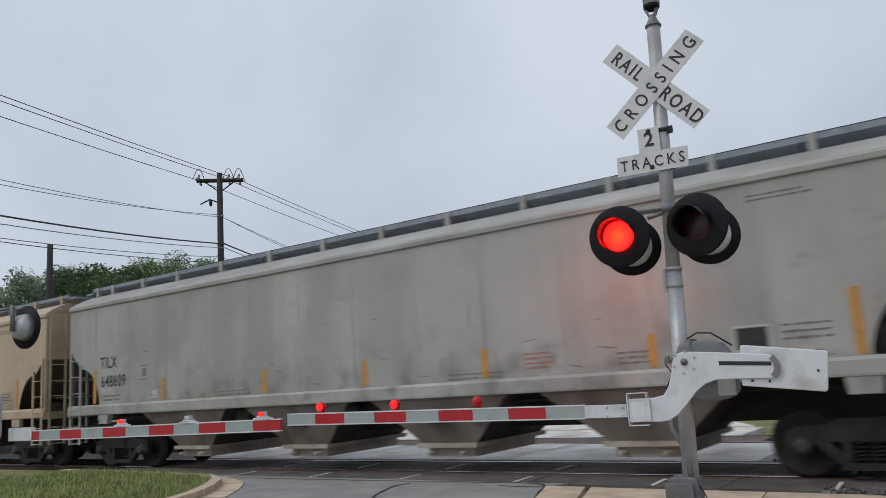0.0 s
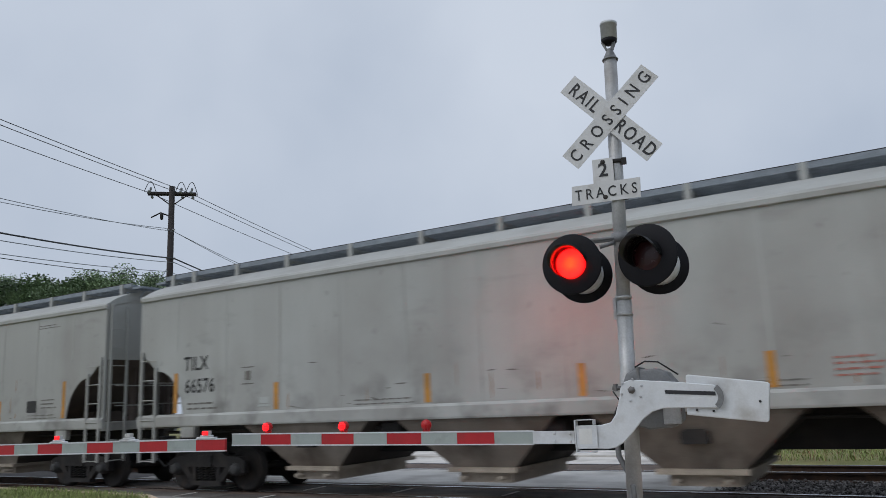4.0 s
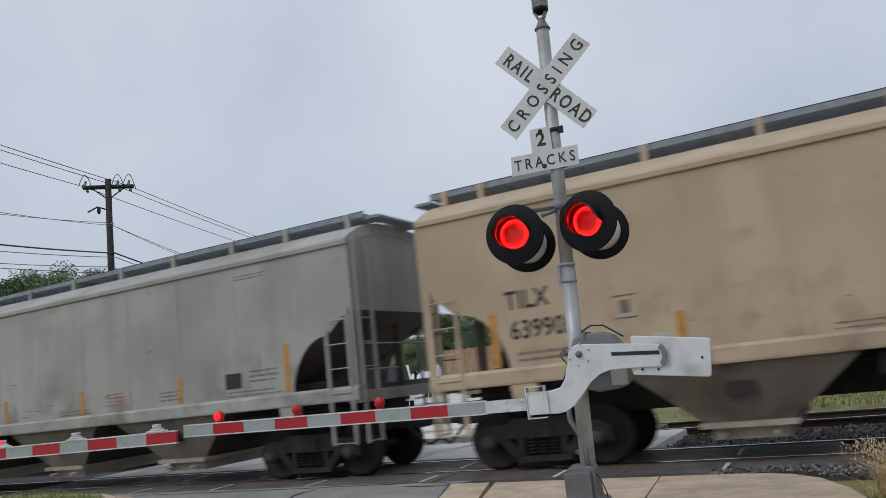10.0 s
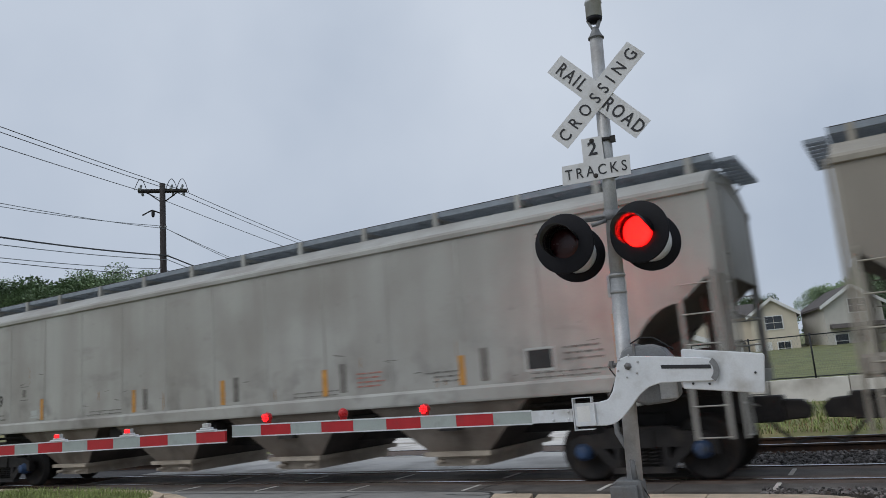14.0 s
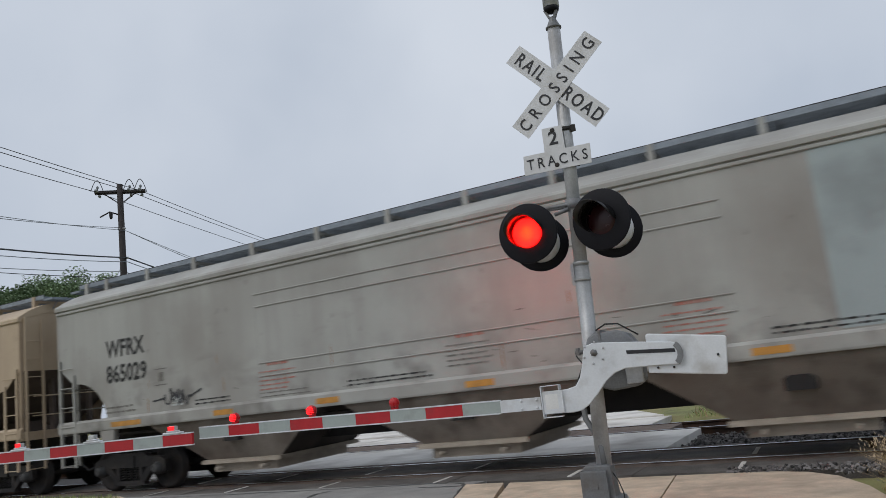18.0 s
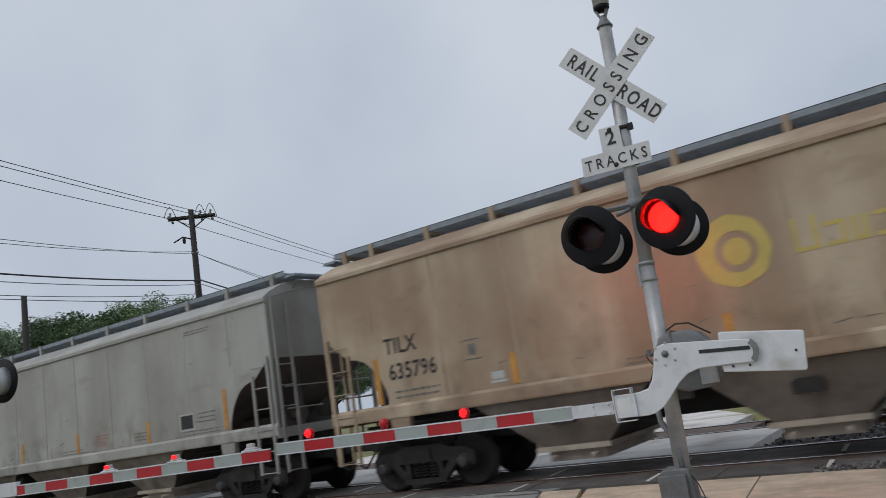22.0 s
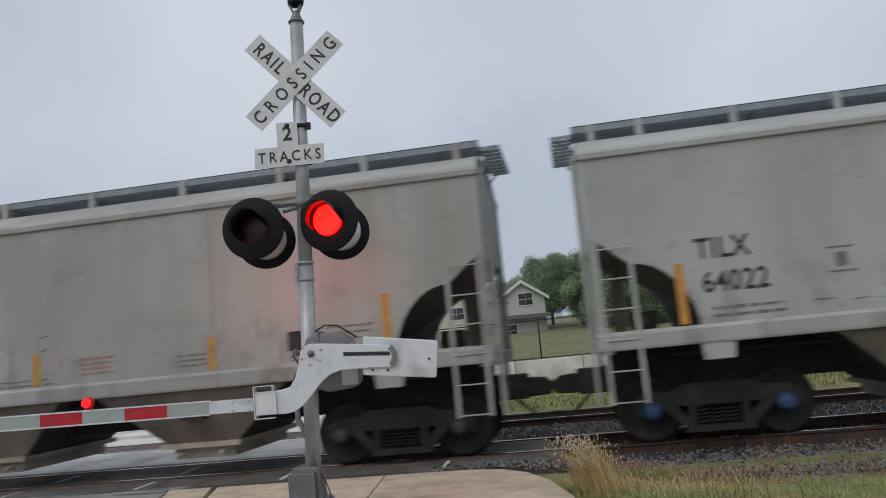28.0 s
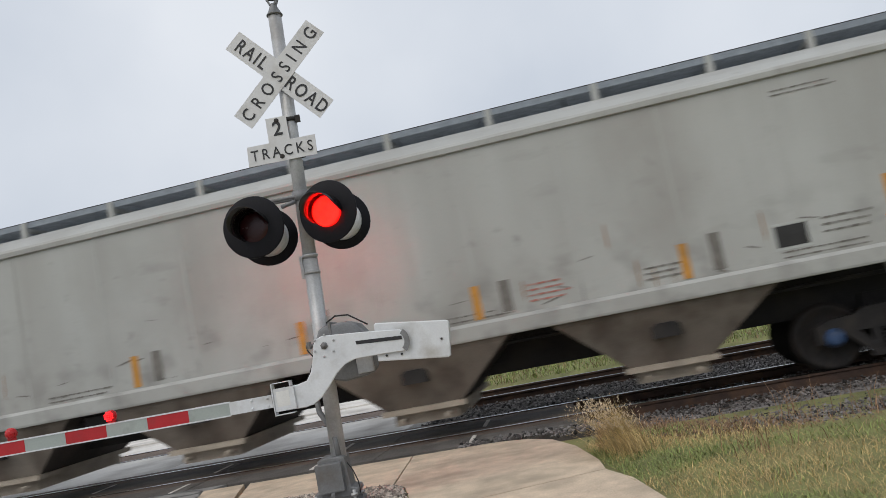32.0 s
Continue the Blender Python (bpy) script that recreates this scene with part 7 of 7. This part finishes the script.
for dx in (-1.0, 0.45, 0.95):
    line_wire("power_line", dx, PT - 0.36, 0.016, "wire_dark", "thin dark power line between the poles")
line_wire("service_line", -0.1, PT - 2.15, 0.014, "wire_pale", "thin pale service line", 1.5)
line_wire("service_line", 0.15, PT - 2.3, 0.014, "wire_pale", "thin pale service line", 1.2)
line_wire("telephone_cable", 0.2, PT - 3.65, 0.034, "wire_dark", "thick black telephone cable", 1.1)
line_wire("telephone_cable", 0.2, PT - 3.85, 0.018, "wire_pale", "thin telephone cable between poles", 1.2)
line_wire("telephone_cable", 0.0, PT - 4.3, 0.016, "wire_pale", "thin telephone cable between poles", 1.2)
line_wire("telephone_cable", 0.0, PT - 4.6, 0.016, "wire_dark", "thin telephone cable between poles", 1.0)
guy = thing("guy_wire", "pale guy wire from pole to ground", "wire")
bm = B()
tube(bm, (PX, PY, PT - 3.9), (PX - 4.5, PY - 2, 0), 0.012, 5)
part("span", bm, "wire_pale", guy)


# ---- vehicles waiting beyond the tracks ----
def vehicle(name, az, r, turn, van, paint, label, z=-0.1):
    x, y = at(az, r)
    v = thing(name, label, "van" if van else "car", group="vehicles waiting beyond the train")
    v.matrix_world = pose(x, y, z, 0, 0, turn)
    w = 0.98 if van else 0.9
    if van:
        prof = [(-0.1, 0.45), (5.2, 0.45), (5.2, 2.35), (5.0, 2.55), (1.5, 2.55), (0.75, 1.55), (0.05, 1.25), (-0.15, 0.9)]
    else:
        prof = [(-0.1, 0.4), (4.6, 0.4), (4.65, 0.95), (4.2, 1.05), (3.6, 1.48), (1.9, 1.5), (1.05, 1.02), (0.05, 0.9), (-0.15, 0.6)]
    bm = B()
    lo, hi = [bm.verts.new((-w, a, b)) for a, b in prof], [bm.verts.new((w, a, b)) for a, b in prof]
    n = len(prof)
    bm.faces.new(lo)
    bm.faces.new(hi[::-1])
    for i in range(n):
        bm.faces.new((lo[i], hi[i], hi[(i + 1) % n], lo[(i + 1) % n]))
    part("body", bevelled(bm, 0.06, 2), paint, v)
    bm = B()
    a, b = ((0.72, 1.58), (1.46, 2.5)) if van else ((1.1, 1.06), (1.84, 1.47))
    q = [(-w + 0.12, *a), (w - 0.12, *a), (w - 0.18, *b), (-w + 0.18, *b)]
    bm.faces.new([bm.verts.new((p[0], p[1] - 0.03, p[2] + 0.03)) for p in q])
    part("windscreen", bm, "window_glass", v)
    for k in (-1, 1):
        bm = B()
        y0, y1, z0, z1 = (1.5, 2.4, 1.5, 2.2) if van else (1.75, 3.3, 1.02, 1.4)
        box(bm, k * w - 0.01, k * w + 0.01, y0, y1, z0, z1)
        part("side_window", bm, "window_glass", v)
        bm = B()
        lathe(bm, (k * (w - 0.25), -0.13, 0.85 if van else 0.68), (0, -1, 0), [(0, 0.12), (0.03, 0.1), (0.04, 0.0)], 14)
        part("headlight", bm, "headlight", v, "lit headlight")
        for yy in (0.9, 4.1 if van else 3.7):
            bm = B()
            lathe(bm, (k * (w - 0.1), yy, 0.34), (k, 0, 0), [(-0.1, 0.2), (-0.1, 0.34), (0.1, 0.34), (0.12, 0.2), (0.1, 0.0)], 18)
            part("wheel", bm, "tyre", v)
    bm = B()
    box(bm, -w + 0.3, w - 0.3, -0.17, -0.13, 0.55, 0.8)
    part("grille", bm, "sign_black", v)


vehicle("white_van", 23.4, 46, 28, True, "van_white", "white panel van waiting with headlights on")
vehicle("white_van", 26.4, 40, 28, True, "van_white", "white panel van waiting with headlights on")
vehicle("silver_car", 25.2, 58, 28, False, "car_silver", "silver car waiting with headlights on")
vehicle("silver_car", 21.6, 66, 28, False, "car_silver", "silver car waiting with headlights on")
vehicle("white_car", -21.5, 72, 70, False, "van_white", "white car parked by the trees", 2.55)
vehicle("silver_car", -23.6, 72, 70, False, "car_silver", "silver car parked by the trees", 2.55)

post = thing("road_sign", "grey back of a round road sign on a post", "road sign")
x, y = at(26.9, 32)
bm = B()
tube(bm, (x, y, -0.2), (x, y, 2.9), 0.035, 8)
part("post", bm, "galvanised", post)
bm = B()
lathe(bm, (x, y - 0.05, 2.6), (0, -1, 0), [(0, 0.36), (0.006, 0.36)], 28)
part("disc", bm, "galvanised", post)


# ---- what moves ----
def motions():
    for index, car, _ in TRAIN:
        off = PITCH * index + SLACK.get(index, 0.0)
        walk(car, [(t, TRACK @ Matrix.Translation((FRONT[t] + off, D_NEAR, RAIL_Z))) for t in range(33)])
        seen = [f / FPS for f in range(0, 32 * FPS + 1) if -36 < front_at(f / FPS) + off < 16]
        for truck in car.children:
            if not truck.name.startswith("truck") or not seen:
                continue
            for ws in truck.children:
                if not ws.name.startswith("wheelset"):
                    continue
                at = Matrix.Translation(ws.location)
                rows = [(t, at @ Matrix.Rotation(front_at(t) / 0.457, 4, "Y")) for t in seen]
                if seen[0] > 0:
                    rows.insert(0, (0.0, rows[0][1]))
                if seen[-1] < 32:
                    rows.append((32.0, rows[-1][1]))
                walk(ws, rows)
    for module, rows in FLASHING:
        walk(module, rows)


motions()
